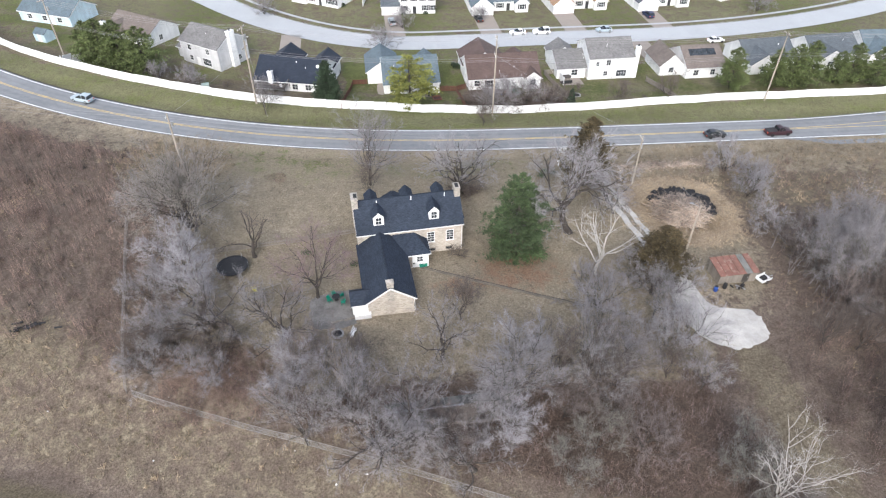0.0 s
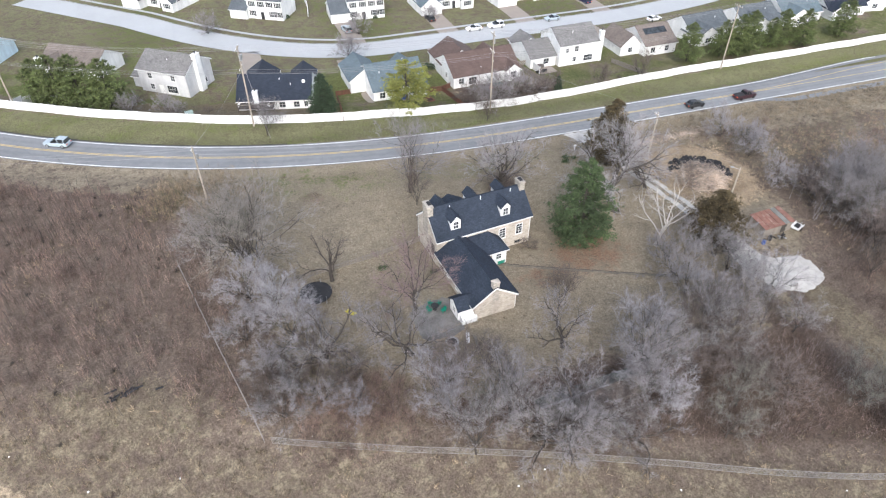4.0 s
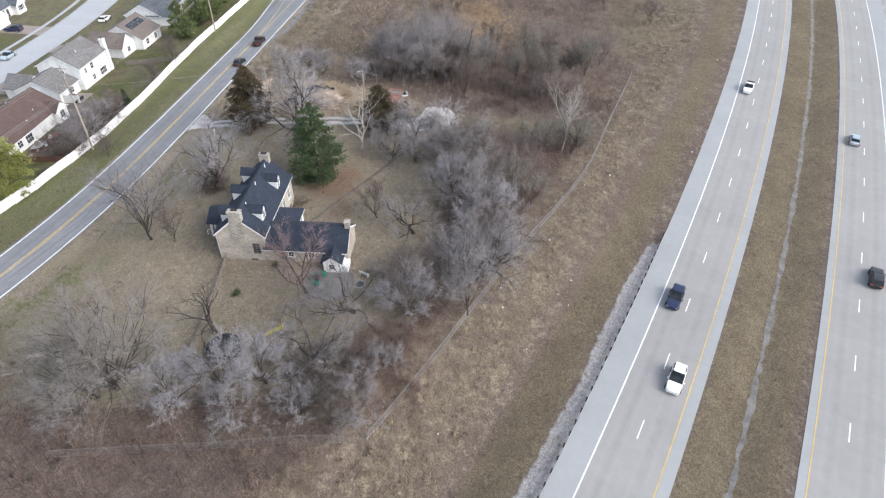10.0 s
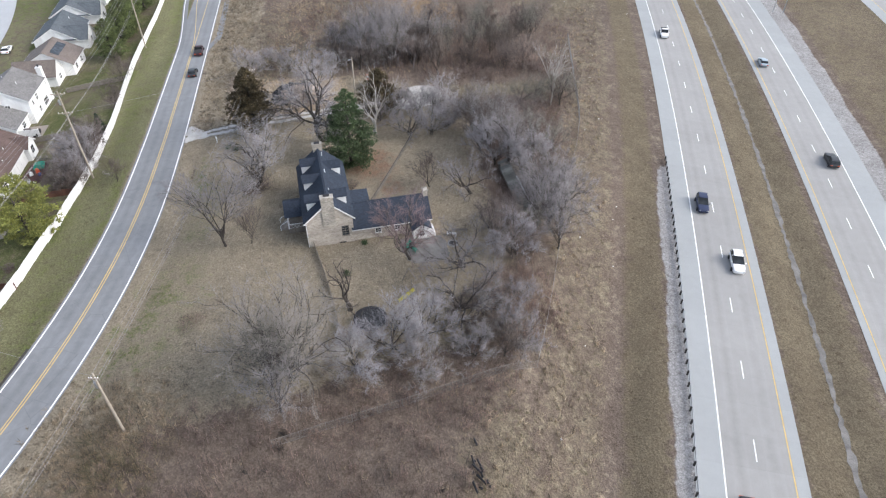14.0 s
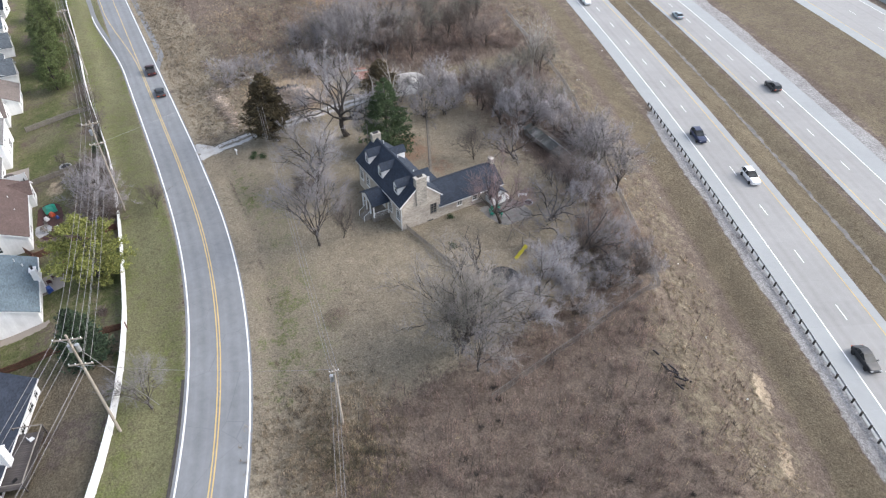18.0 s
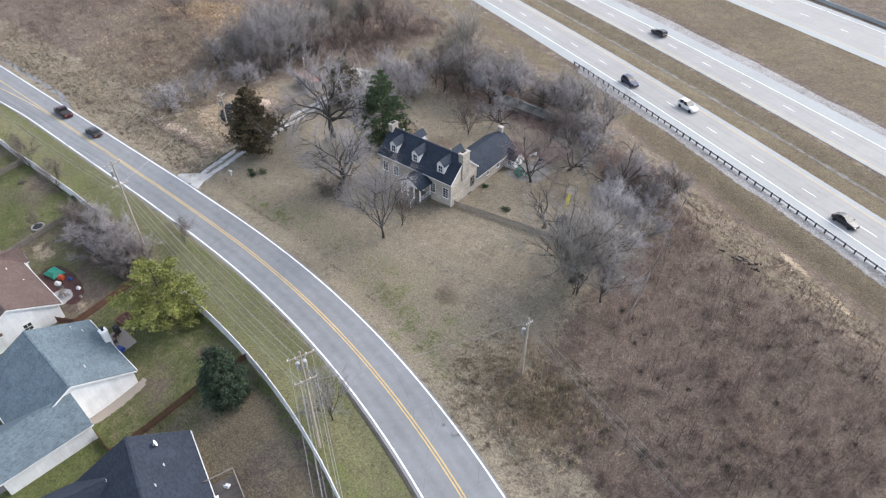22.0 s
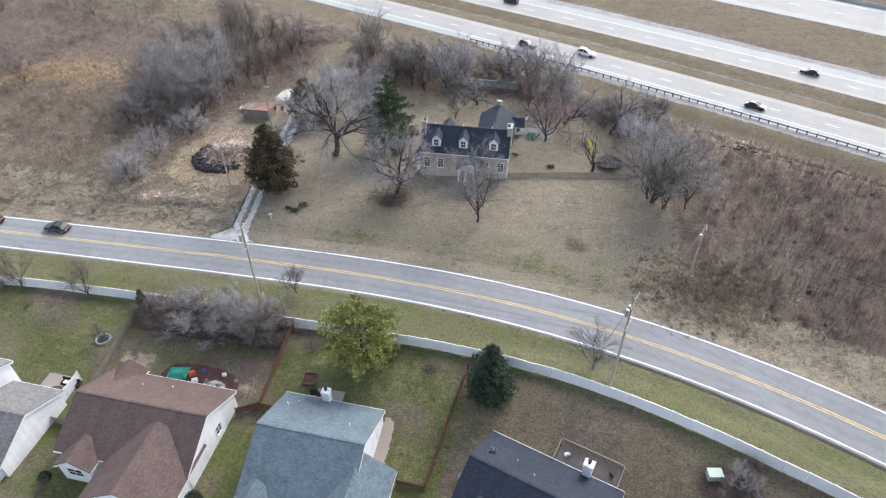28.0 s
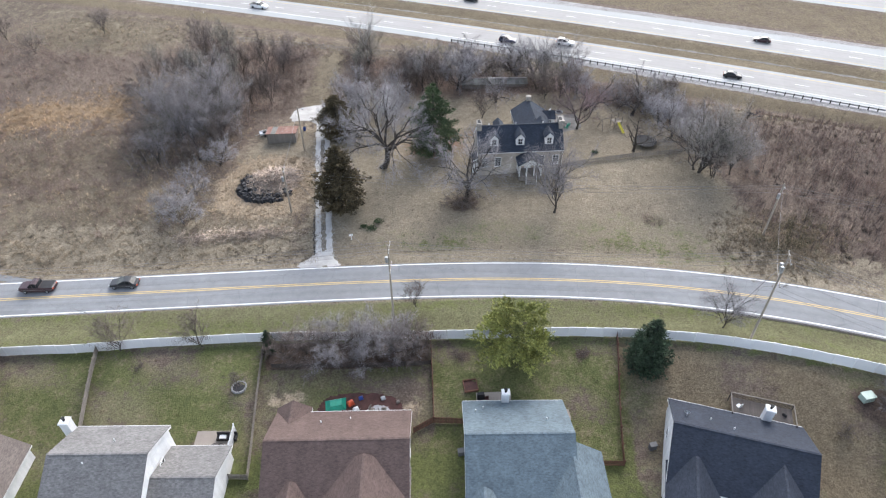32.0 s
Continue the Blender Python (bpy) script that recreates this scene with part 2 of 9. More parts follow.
def banded(name, c, step, rough=0.75, vary=0.2, edge=0.35, bump=0.5, tabs=3.0):
    """Courses that follow the height: shingles, lap siding."""
    m, n, l, b = nodes_of(name)
    tc = n.new("ShaderNodeTexCoord")
    xyz = n.new("ShaderNodeSeparateXYZ")
    l.new(tc.outputs["Object"], xyz.inputs[0])
    zs = math_of(n, l, "DIVIDE", xyz.outputs[2], step)
    saw = math_of(n, l, "FRACT", zs)
    row = math_of(n, l, "FLOOR", zs)
    comb = n.new("ShaderNodeCombineXYZ")
    l.new(math_of(n, l, "MULTIPLY", xyz.outputs[0], tabs), comb.inputs[0])
    l.new(math_of(n, l, "MULTIPLY", xyz.outputs[1], tabs), comb.inputs[1])
    l.new(math_of(n, l, "MULTIPLY", row, 5.37), comb.inputs[2])
    tab = noise_at(n, l, comb.outputs[0], 1.0, 2)
    big = noise_at(n, l, tc.outputs["Object"], 0.35, 5, 0.65)
    streak = noise_at(n, l, place(n, l, (1.2, 1.2, 0.12)), 1.0, 4)
    col = ramp_of(n, l, tab, [(0.3, scale_rgb(c, 1 - vary)), (0.7, scale_rgb(c, 1 + vary))])
    col = mix_of(n, l, 1.0, col, ramp_of(n, l, big, [(0.3, (0.86,) * 3), (0.7, (1.12,) * 3)]), "MULTIPLY")
    col = mix_of(n, l, 1.0, col, ramp_of(n, l, streak, [(0.35, (0.9,) * 3), (0.65, (1.06,) * 3)]), "MULTIPLY")
    line = ramp_of(n, l, saw, [(0.0, (1 - edge,) * 3), (0.16, (1, 1, 1))])
    col = mix_of(n, l, 1.0, col, line, "MULTIPLY")
    l.new(col, b.inputs["Base Color"])
    b.inputs["Roughness"].default_value = rough
    b.inputs["Specular IOR Level"].default_value = 0.22
    bump_of(n, l, b, math_of(n, l, "ADD", saw, math_of(n, l, "MULTIPLY", tab, 0.5)), bump, 0.02)
    return m


def masonry(name, c, mortar, w=0.55, h=0.24, vary=0.3):
    m, n, l, b = nodes_of(name)
    tc = n.new("ShaderNodeTexCoord")
    xyz = n.new("ShaderNodeSeparateXYZ")
    l.new(tc.outputs["Object"], xyz.inputs[0])
    comb = n.new("ShaderNodeCombineXYZ")
    l.new(math_of(n, l, "ADD", xyz.outputs[0], xyz.outputs[1]), comb.inputs[0])
    l.new(xyz.outputs[2], comb.inputs[1])
    wob = n.new("ShaderNodeVectorMath")
    nt = n.new("ShaderNodeTexNoise")
    nt.inputs["Scale"].default_value = 1.7
    l.new(tc.outputs["Object"], nt.inputs["Vector"])
    sc = n.new("ShaderNodeVectorMath")
    sc.operation = "SCALE"
    sc.inputs["Scale"].default_value = 0.05
    l.new(nt.outputs["Color"], sc.inputs[0])
    l.new(comb.outputs[0], wob.inputs[0])
    l.new(sc.outputs[0], wob.inputs[1])
    br = n.new("ShaderNodeTexBrick")
    br.inputs["Scale"].default_value = 1.0
    br.inputs["Brick Width"].default_value, br.inputs["Row Height"].default_value = w, h
    br.inputs["Mortar Size"].default_value = 0.02
    br.inputs["Color1"].default_value = (*scale_rgb(c, 1 - vary), 1)
    br.inputs["Color2"].default_value = (*scale_rgb(c, 1 + vary), 1)
    br.inputs["Mortar"].default_value = (*mortar, 1)
    l.new(wob.outputs[0], br.inputs["Vector"])
    big = noise_at(n, l, tc.outputs["Object"], 0.5, 6, 0.7)
    col = mix_of(n, l, 1.0, br.outputs["Color"], ramp_of(n, l, big, [(0.3, (0.72, 0.7, 0.68)), (0.65, (1.1, 1.08, 1.05))]), "MULTIPLY")
    small = noise_at(n, l, tc.outputs["Object"], 14, 5)
    col = mix_of(n, l, 1.0, col, ramp_of(n, l, small, [(0.3, (0.85,) * 3), (0.7, (1.1,) * 3)]), "MULTIPLY")
    l.new(col, b.inputs["Base Color"])
    b.inputs["Roughness"].default_value = 0.9
    bump_of(n, l, b, br.outputs["Fac"], -0.6, 0.03)
    return m


def earth():
    """The ground: lawn, straw, leaf litter and needle cover, each by its own weight, mixed by noise."""
    m, n, l, b = nodes_of("grass_and_soil")
    vec = place(n, l)
    big, mid, small = noise_at(n, l, vec, 0.05, 6, 0.65), noise_at(n, l, vec, 0.42, 8, 0.75), noise_at(n, l, vec, 4.2, 5, 0.75)
    clump = noise_at(n, l, vec, 1.4, 7, 0.82)
    k = math_of(n, l, "ADD", math_of(n, l, "MULTIPLY", mid, 0.45), math_of(n, l, "MULTIPLY", clump, 0.55))

    def cover(c, d):
        return ramp_of(n, l, k, [(0.38, d), (0.60, c)])

    col = cover((0.176, 0.140, 0.114), (0.098, 0.076, 0.063))
    for key, c, d in (("straw", (0.188, 0.158, 0.114), (0.098, 0.080, 0.060)), ("russet", (0.270, 0.196, 0.125), (0.155, 0.110, 0.074)),
                      ("field", (0.272, 0.233, 0.176), (0.167, 0.140, 0.105)), ("lawn", (0.162, 0.158, 0.088), (0.100, 0.098, 0.056)), ("green", (0.116, 0.128, 0.050), (0.074, 0.083, 0.036)), ("mown", (0.172, 0.142, 0.098), (0.108, 0.088, 0.062)), ("litter", (0.112, 0.082, 0.066), (0.064, 0.048, 0.040)),
                      ("needles", (0.212, 0.140, 0.098), (0.140, 0.094, 0.068)), ("dirt", (0.370, 0.300, 0.220), (0.235, 0.185, 0.135)),
                      ("stones", (0.345, 0.335, 0.335), (0.215, 0.205, 0.200))):
        a = n.new("ShaderNodeAttribute")
        a.attribute_name = key
        ragged = 0.35 if key == "stones" else 1.0
        w = math_of(n, l, "ADD", a.outputs["Fac"], math_of(n, l, "MULTIPLY", math_of(n, l, "SUBTRACT", mid, 0.5), ragged))
        w = math_of(n, l, "ADD", w, math_of(n, l, "MULTIPLY", math_of(n, l, "SUBTRACT", clump, 0.5), 0.7 * ragged))
        gate = ramp_of(n, l, w, [(0.40, (0, 0, 0)), (0.62, (1, 1, 1))])
        col = mix_of(n, l, gate, col, cover(c, d))
    spots = n.new("ShaderNodeTexVoronoi")
    spots.inputs["Scale"].default_value = 0.55
    l.new(vec, spots.inputs["Vector"])
    speck = math_of(n, l, "ADD", spots.outputs["Distance"], math_of(n, l, "MULTIPLY", small, 0.5))
    col = mix_of(n, l, 1.0, col, ramp_of(n, l, speck, [(0.30, (0.74, 0.71, 0.69)), (0.46, (1, 1, 1))]), "MULTIPLY")
    col = mix_of(n, l, 1.0, col, ramp_of(n, l, big, [(0.3, (0.86, 0.85, 0.84)), (0.7, (1.12, 1.12, 1.1))]), "MULTIPLY")
    col = mix_of(n, l, 1.0, col, ramp_of(n, l, small, [(0.30, (0.50,) * 3), (0.70, (1.50,) * 3)]), "MULTIPLY")
    l.new(col, b.inputs["Base Color"])
    b.inputs["Roughness"].default_value = 1.0
    b.inputs["Specular IOR Level"].default_value = 0.1
    bump_of(n, l, b, math_of(n, l, "ADD", clump, small), 1.0, 0.18)
    return m


def paving(name, c, joint=0.0, along=(1, 0), tracks=0.0, vary=0.12, dark=None):
    """Road surface with patches, wear and, for concrete, sawn joints."""
    m, n, l, b = nodes_of(name)
    vec = place(n, l)
    big, mid, small = noise_at(n, l, vec, 0.09, 5), noise_at(n, l, vec, 0.8, 6, 0.7), noise_at(n, l, vec, 18, 4, 0.7)
    col = ramp_of(n, l, big, [(0.3, scale_rgb(c, 1 - vary)), (0.7, scale_rgb(c, 1 + vary))])
    col = mix_of(n, l, 1.0, col, ramp_of(n, l, mid, [(0.3, (1 - vary,) * 3), (0.7, (1 + vary * 0.7,) * 3)]), "MULTIPLY")
    col = mix_of(n, l, 1.0, col, ramp_of(n, l, small, [(0.3, (0.9,) * 3), (0.7, (1.08,) * 3)]), "MULTIPLY")
    if joint:
        xyz = n.new("ShaderNodeSeparateXYZ")
        l.new(vec, xyz.inputs[0])
        u = math_of(n, l, "ADD", math_of(n, l, "MULTIPLY", xyz.outputs[0], along[0]), math_of(n, l, "MULTIPLY", xyz.outputs[1], along[1]))
        fr = math_of(n, l, "FRACT", math_of(n, l, "DIVIDE", u, joint))
        col = mix_of(n, l, 1.0, col, ramp_of(n, l, fr, [(0.0, (0.9,) * 3), (0.02, (1, 1, 1))]), "MULTIPLY")
        slab = n.new("ShaderNodeTexWhiteNoise")
        slab.noise_dimensions = "1D"
        l.new(math_of(n, l, "FLOOR", math_of(n, l, "DIVIDE", u, joint)), slab.inputs["W"])
        col = mix_of(n, l, 1.0, col, ramp_of(n, l, slab.outputs["Value"], [(0, (0.975,) * 3), (1, (1.02,) * 3)]), "MULTIPLY")
    if tracks:
        a = n.new("ShaderNodeAttribute")
        a.attribute_name = "lane"
        worn = math_of(n, l, "ADD", a.outputs["Fac"], math_of(n, l, "MULTIPLY", math_of(n, l, "SUBTRACT", mid, 0.5), 0.5))
        col = mix_of(n, l, 1.0, col, ramp_of(n, l, worn, [(0.0, (1 - tracks,) * 3), (0.45, (1, 1, 1)), (0.85, (1 + tracks * 0.8,) * 3), (1.0, (1 + tracks * 0.2,) * 3)]), "MULTIPLY")
    if dark:
        cr = n.new("ShaderNodeTexVoronoi")
        cr.feature = "DISTANCE_TO_EDGE"
        cr.inputs["Scale"].default_value = 0.16
        l.new(vec, cr.inputs["Vector"])
        col = mix_of(n, l, ramp_of(n, l, cr.outputs["Distance"], [(0.0, (0.5,) * 3), (0.006, (0, 0, 0))]), col, dark)
    l.new(col, b.inputs["Base Color"])
    b.inputs["Roughness"].default_value = 0.85
    bump_of(n, l, b, small, 0.15, 0.01)
    return m


def glazing(name, c=(0.03, 0.035, 0.04), rough=0.06, gloss=0.5):
    m, n, l, b = nodes_of(name)
    vec = place(n, l)
    col = ramp_of(n, l, noise_at(n, l, vec, 0.9, 3), [(0.35, scale_rgb(c, 0.6)), (0.65, scale_rgb(c, 1.6))])
    l.new(col, b.inputs["Base Color"])
    b.inputs["Roughness"].default_value = rough
    b.inputs["Specular IOR Level"].default_value = gloss
    return m


M_EARTH = earth()
M_ASPHALT = paving("aged_asphalt", (0.174, 0.180, 0.187), tracks=0.1, dark=(0.09, 0.09, 0.095))
M_CONCRETE = paving("highway_concrete", (0.262, 0.255, 0.246), joint=4.6, along=(0.93, -0.37), vary=0.06, tracks=0.07)
M_SHOULDER = paving("shoulder_concrete", (0.284, 0.293, 0.293), joint=4.6, along=(0.93, -0.37), vary=0.05)
M_STREET = paving("street_concrete", (0.35, 0.36, 0.368), joint=5.0, vary=0.05)
M_DRIVE = paving("driveway_concrete", (0.25, 0.215, 0.185), joint=3.0, along=(0, 1), vary=0.08)
M_GRAVEL = surface("pale_gravel", (0.415, 0.398, 0.374), 0.95, 0.22, 0.5, 7, 0.8, 0.05)
M_BALLAST = surface("grey_gravel_strip", (0.33, 0.325, 0.325), 0.95, 0.3, 0.4, 6, 0.8, 0.05, stain=(0.2, 0.17, 0.13))
M_WHITELINE = surface("worn_white_road_paint", (0.72, 0.72, 0.71), 0.7, 0.12, 0.8, 12, 0, stain=(0.4, 0.4, 0.4))
M_YELLOWLINE = surface("worn_yellow_road_paint", (0.52, 0.37, 0.14), 0.7, 0.12, 0.8, 12, 0, stain=(0.4, 0.33, 0.2))
M_SIDING = banded("white_lap_siding", (0.71, 0.71, 0.705), 0.15, 0.6, 0.02, 0.14, 0.3)
M_SIDING_GREY = banded("grey_lap_siding", (0.52, 0.52, 0.53), 0.15, 0.6, 0.03, 0.14, 0.3)
M_SIDING_BLUE = banded("pale_blue_lap_siding", (0.50, 0.62, 0.68), 0.15, 0.6, 0.03, 0.14, 0.3)
M_TRIM = surface("white_trim_paint", (0.68, 0.68, 0.675), 0.5, 0.06, 0.8, 8, 0.1)
M_BLACKTRIM = surface("black_shutter_paint", (0.025, 0.026, 0.03), 0.5, 0.2, 0.8, 8, 0.1)
M_NAVY = banded("blue_black_shingles", (0.026, 0.034, 0.050), 0.075, 0.8, 0.35, 0.35, 0.6, 2.5)
M_CHARCOAL = banded("charcoal_shingles", (0.024, 0.030, 0.044), 0.075, 0.8, 0.3, 0.3, 0.6, 2.5)
M_BLUEGREY = banded("blue_grey_shingles", (0.105, 0.135, 0.155), 0.075, 0.8, 0.25, 0.25, 0.6, 2.5)
M_BROWNROOF = banded("brown_shingles", (0.100, 0.070, 0.062), 0.075, 0.8, 0.22, 0.3, 0.6, 2.5)
M_GREYROOF = banded("grey_shingles", (0.155, 0.15, 0.148), 0.075, 0.8, 0.3, 0.3, 0.6, 2.5)
M_SLATE = banded("slate_grey_shingles", (0.088, 0.100, 0.112), 0.075, 0.8, 0.3, 0.3, 0.6, 2.5)
M_TAUPEROOF = banded("taupe_shingles", (0.150, 0.125, 0.112), 0.075, 0.8, 0.25, 0.3, 0.6, 2.5)
M_TANROOF = banded("tan_shingles", (0.30, 0.20, 0.13), 0.075, 0.8, 0.25, 0.3, 0.6, 2.5)
M_STONE = masonry("cream_limestone", (0.425, 0.382, 0.335), (0.455, 0.420, 0.375), 0.42, 0.17, 0.2)
M_CHIMNEY = masonry("weathered_grey_limestone", (0.330, 0.305, 0.270), (0.36, 0.34, 0.31), 0.36, 0.17, 0.3)
M_GLASS = glazing("window_glass")
M_CARGLASS = glazing("tinted_car_glass", (0.022, 0.025, 0.028), 0.16, 0.22)
M_VINYL = surface("white_vinyl_fence", (0.68, 0.68, 0.685), 0.45, 0.04, 0.5, 6, 0.05, per_object=0.03)
M_FENCEWOOD = surface("red_brown_fence_wood", (0.125, 0.055, 0.036), 0.85, 0.3, 1.5, 12, 0.4, per_object=0.2)
M_GREYWOOD = surface("weathered_grey_wood", (0.21, 0.185, 0.16), 0.9, 0.3, 1.0, 14, 0.5, 0.02, stain=(0.12, 0.1, 0.085), per_object=0.15, stretch=(1, 1, 0.2))
M_DECK = surface("dark_deck_wood", (0.062, 0.052, 0.047), 0.85, 0.3, 1.0, 12, 0.4, per_object=0.15)
M_POLE = surface("utility_pole_wood", (0.33, 0.285, 0.235), 0.9, 0.25, 1.0, 14, 0.5, stretch=(1, 1, 0.1))
M_GALV = surface("galvanised_steel", (0.40, 0.41, 0.42), 0.45, 0.15, 0.8, 9, 0.05, metal=0.7)
M_DARKPOST = surface("dark_treated_post", (0.045, 0.04, 0.036), 0.9, 0.3, 1.5, 12, 0.4)
M_RUST = surface("rusted_red_sheet_roof", (0.185, 0.088, 0.066), 0.8, 0.3, 0.7, 5, 0.2, stain=(0.36, 0.31, 0.27))
M_BARK = surface("dark_bark", (0.052, 0.043, 0.037), 0.95, 0.35, 1.2, 9, 0.7, 0.04, stretch=(1, 1, 0.35))
M_BARKGREY = surface("olive_grey_bark", (0.125, 0.112, 0.095), 0.95, 0.3, 1.2, 8, 0.5, 0.03, stretch=(1, 1, 0.35))
M_BARKPALE = surface("pale_sycamore_bark", (0.37, 0.345, 0.32), 0.9, 0.2, 1.2, 6, 0.3, 0.03, stain=(0.25, 0.21, 0.17))
M_TWIG = surface("grey_twigs", (0.235, 0.218, 0.222), 0.95, 0.25, 0.8, 5, 0, per_object=0.15)
M_TWIGPALE = surface("pale_grey_twigs", (0.288, 0.272, 0.280), 0.95, 0.2, 0.8, 5, 0, per_object=0.1)
M_TWIGDARK = surface("brown_twigs", (0.120, 0.096, 0.082), 0.95, 0.3, 0.8, 5, 0, per_object=0.15)
M_TWIGOLIVE = surface("olive_grey_twigs", (0.185, 0.172, 0.150), 0.95, 0.25, 0.8, 5, 0)
M_TWIGSOFT = surface("soft_olive_twigs", (0.250, 0.228, 0.210), 0.95, 0.22, 0.8, 5, 0)
M_TWIGBRIGHT = surface("bleached_lilac_grey_twigs", (0.292, 0.278, 0.292), 0.95, 0.2, 0.8, 5, 0, per_object=0.1)
M_TWIGPURPLE = surface("purple_brown_twigs", (0.180, 0.146, 0.134), 0.95, 0.25, 0.8, 5, 0, per_object=0.18)
M_TWIGRED = surface("reddish_budding_twigs", (0.195, 0.138, 0.138), 0.95, 0.25, 0.8, 5, 0)
M_SCRUB = stems_of("brown_scrub_stems", (0.180, 0.136, 0.121), 0.55)
M_SCRUBDARK = stems_of("dark_brown_scrub_stems", (0.118, 0.090, 0.079), 0.55)
M_STRAW = stems_of("dry_straw_grass", (0.205, 0.172, 0.124), 0.6)
M_RUSSET = stems_of("orange_dry_grass", (0.305, 0.222, 0.140), 0.45)
M_GRASS = stems_of("short_green_tan_grass", (0.235, 0.212, 0.145), 0.5)
M_PINE = stems_of("pine_needles", (0.064, 0.102, 0.045), 0.6)
M_YARDPINE = stems_of("yellow_green_pine_needles", (0.215, 0.242, 0.068), 0.45)
M_STREETPINE = stems_of("green_pine_needles", (0.108, 0.145, 0.054), 0.55)
M_CEDAR = stems_of("bronze_cedar_foliage", (0.088, 0.072, 0.038), 0.6)
M_SPRUCE = stems_of("dark_spruce_needles", (0.042, 0.072, 0.040), 0.65)
M_BLACK = surface("black_plastic", (0.02, 0.02, 0.022), 0.85, 0.3, 1, 8, 0.1)
M_TARP = surface("torn_black_sheeting", (0.016, 0.016, 0.019), 0.85, 0.4, 1, 6, 0.3)
M_GREEN = surface("teal_green_plastic", (0.0, 0.19, 0.125), 0.5, 0.15, 1, 8, 0)
M_YELLOW = surface("yellow_plastic", (0.50, 0.43, 0.03), 0.45, 0.12, 1, 8, 0)
M_BLUE = surface("blue_tarpaulin", (0.02, 0.06, 0.25), 0.5, 0.2, 1, 8, 0.1)
M_RED = surface("red_mulch", (0.062, 0.027, 0.023), 0.95, 0.35, 1, 9, 0.7, 0.04)
M_WIRE = surface("overhead_wire", (0.24, 0.23, 0.23), 0.6, 0.1, 1, 4, 0)
M_CHAIN = surface("weathered_chain_link", (0.19, 0.175, 0.17), 0.7, 0.2, 0.4, 4, 0)
M_DARKENAMEL = surface("dark_grey_enamel", (0.10, 0.10, 0.105), 0.6, 0.2, 1, 8, 0.05)
M_ASH = surface("grey_black_ash", (0.035, 0.036, 0.042), 0.95, 0.5, 0.8, 5, 0.6, 0.06, stain=(0.12, 0.115, 0.115))
M_BRANCH = stems_of("bleached_bare_branches", (0.430, 0.370, 0.320), 0.45)
M_PALESTRAW = stems_of("bleached_straw", (0.300, 0.245, 0.175), 0.4)
M_OLIVE = stems_of("olive_winter_grass", (0.120, 0.112, 0.066), 0.5)
M_BRUSHRED = stems_of("red_brown_brush", (0.200, 0.148, 0.128), 0.5)
M_LITTER = surface("white_litter", (0.75, 0.75, 0.74), 0.6, 0.1, 1, 8, 0)
M_MOSSROOF = surface("mossy_grey_sheet_roof", (0.135, 0.135, 0.125), 0.9, 0.4, 0.5, 6, 0.4, 0.02, stain=(0.09, 0.10, 0.06), per_object=0.35)
M_CHAINPALE = surface("galvanised_chain_link", (0.30, 0.29, 0.285), 0.7, 0.2, 0.4, 4, 0)
M_LEAFROOF = surface("leaf_strewn_sheet_roof", (0.105, 0.088, 0.076), 0.95, 0.45, 0.6, 7, 0.5, 0.03, stain=(0.20, 0.19, 0.18), per_object=0.3)
M_FLAGS = surface("worn_patio_stone", (0.165, 0.155, 0.145), 0.95, 0.35, 0.7, 6, 0.5, 0.03, stain=(0.10, 0.085, 0.07))
M_DUSTY = surface("dusty_grass_strip", (0.165, 0.142, 0.112), 0.95, 0.3, 0.8, 6, 0.6, 0.04)
M_TYRE = surface("tyre_rubber", (0.02, 0.02, 0.02), 0.85, 0.2, 3, 20, 0.1)


def car_paint(name, c):
    m, n, l, b = nodes_of(name)
    l.new(ramp_of(n, l, noise_at(n, l, place(n, l), 1.2, 3), [(0.3, scale_rgb(c, 0.9)), (0.7, scale_rgb(c, 1.08))]), b.inputs["Base Color"])
    b.inputs["Roughness"].default_value, b.inputs["Coat Weight"].default_value = 0.45, 0.1
    return m


# ---- ground sheet ----
def lines_of(lo, hi, step, far):
    k = np.array([20, 50, 110, 250, 600, 1400, far], float)
    return np.concatenate([lo - k[::-1], np.arange(lo, hi + step / 2, step), hi + k])


GX, GY = lines_of(-150, 220, 1.1, 3200), lines_of(-110, 225, 1.1, 3200)


def blot(x, y, cx, cy, rx, ry, turn=0.0):
    c, s = math.cos(radians(turn)), math.sin(radians(turn))
    u, v = (x - cx) * c + (y - cy) * s, -(x - cx) * s + (y - cy) * c
    return np.exp(-np.clip((u / rx) ** 2 + (v / ry) ** 2, 0, 40) ** 1.5)


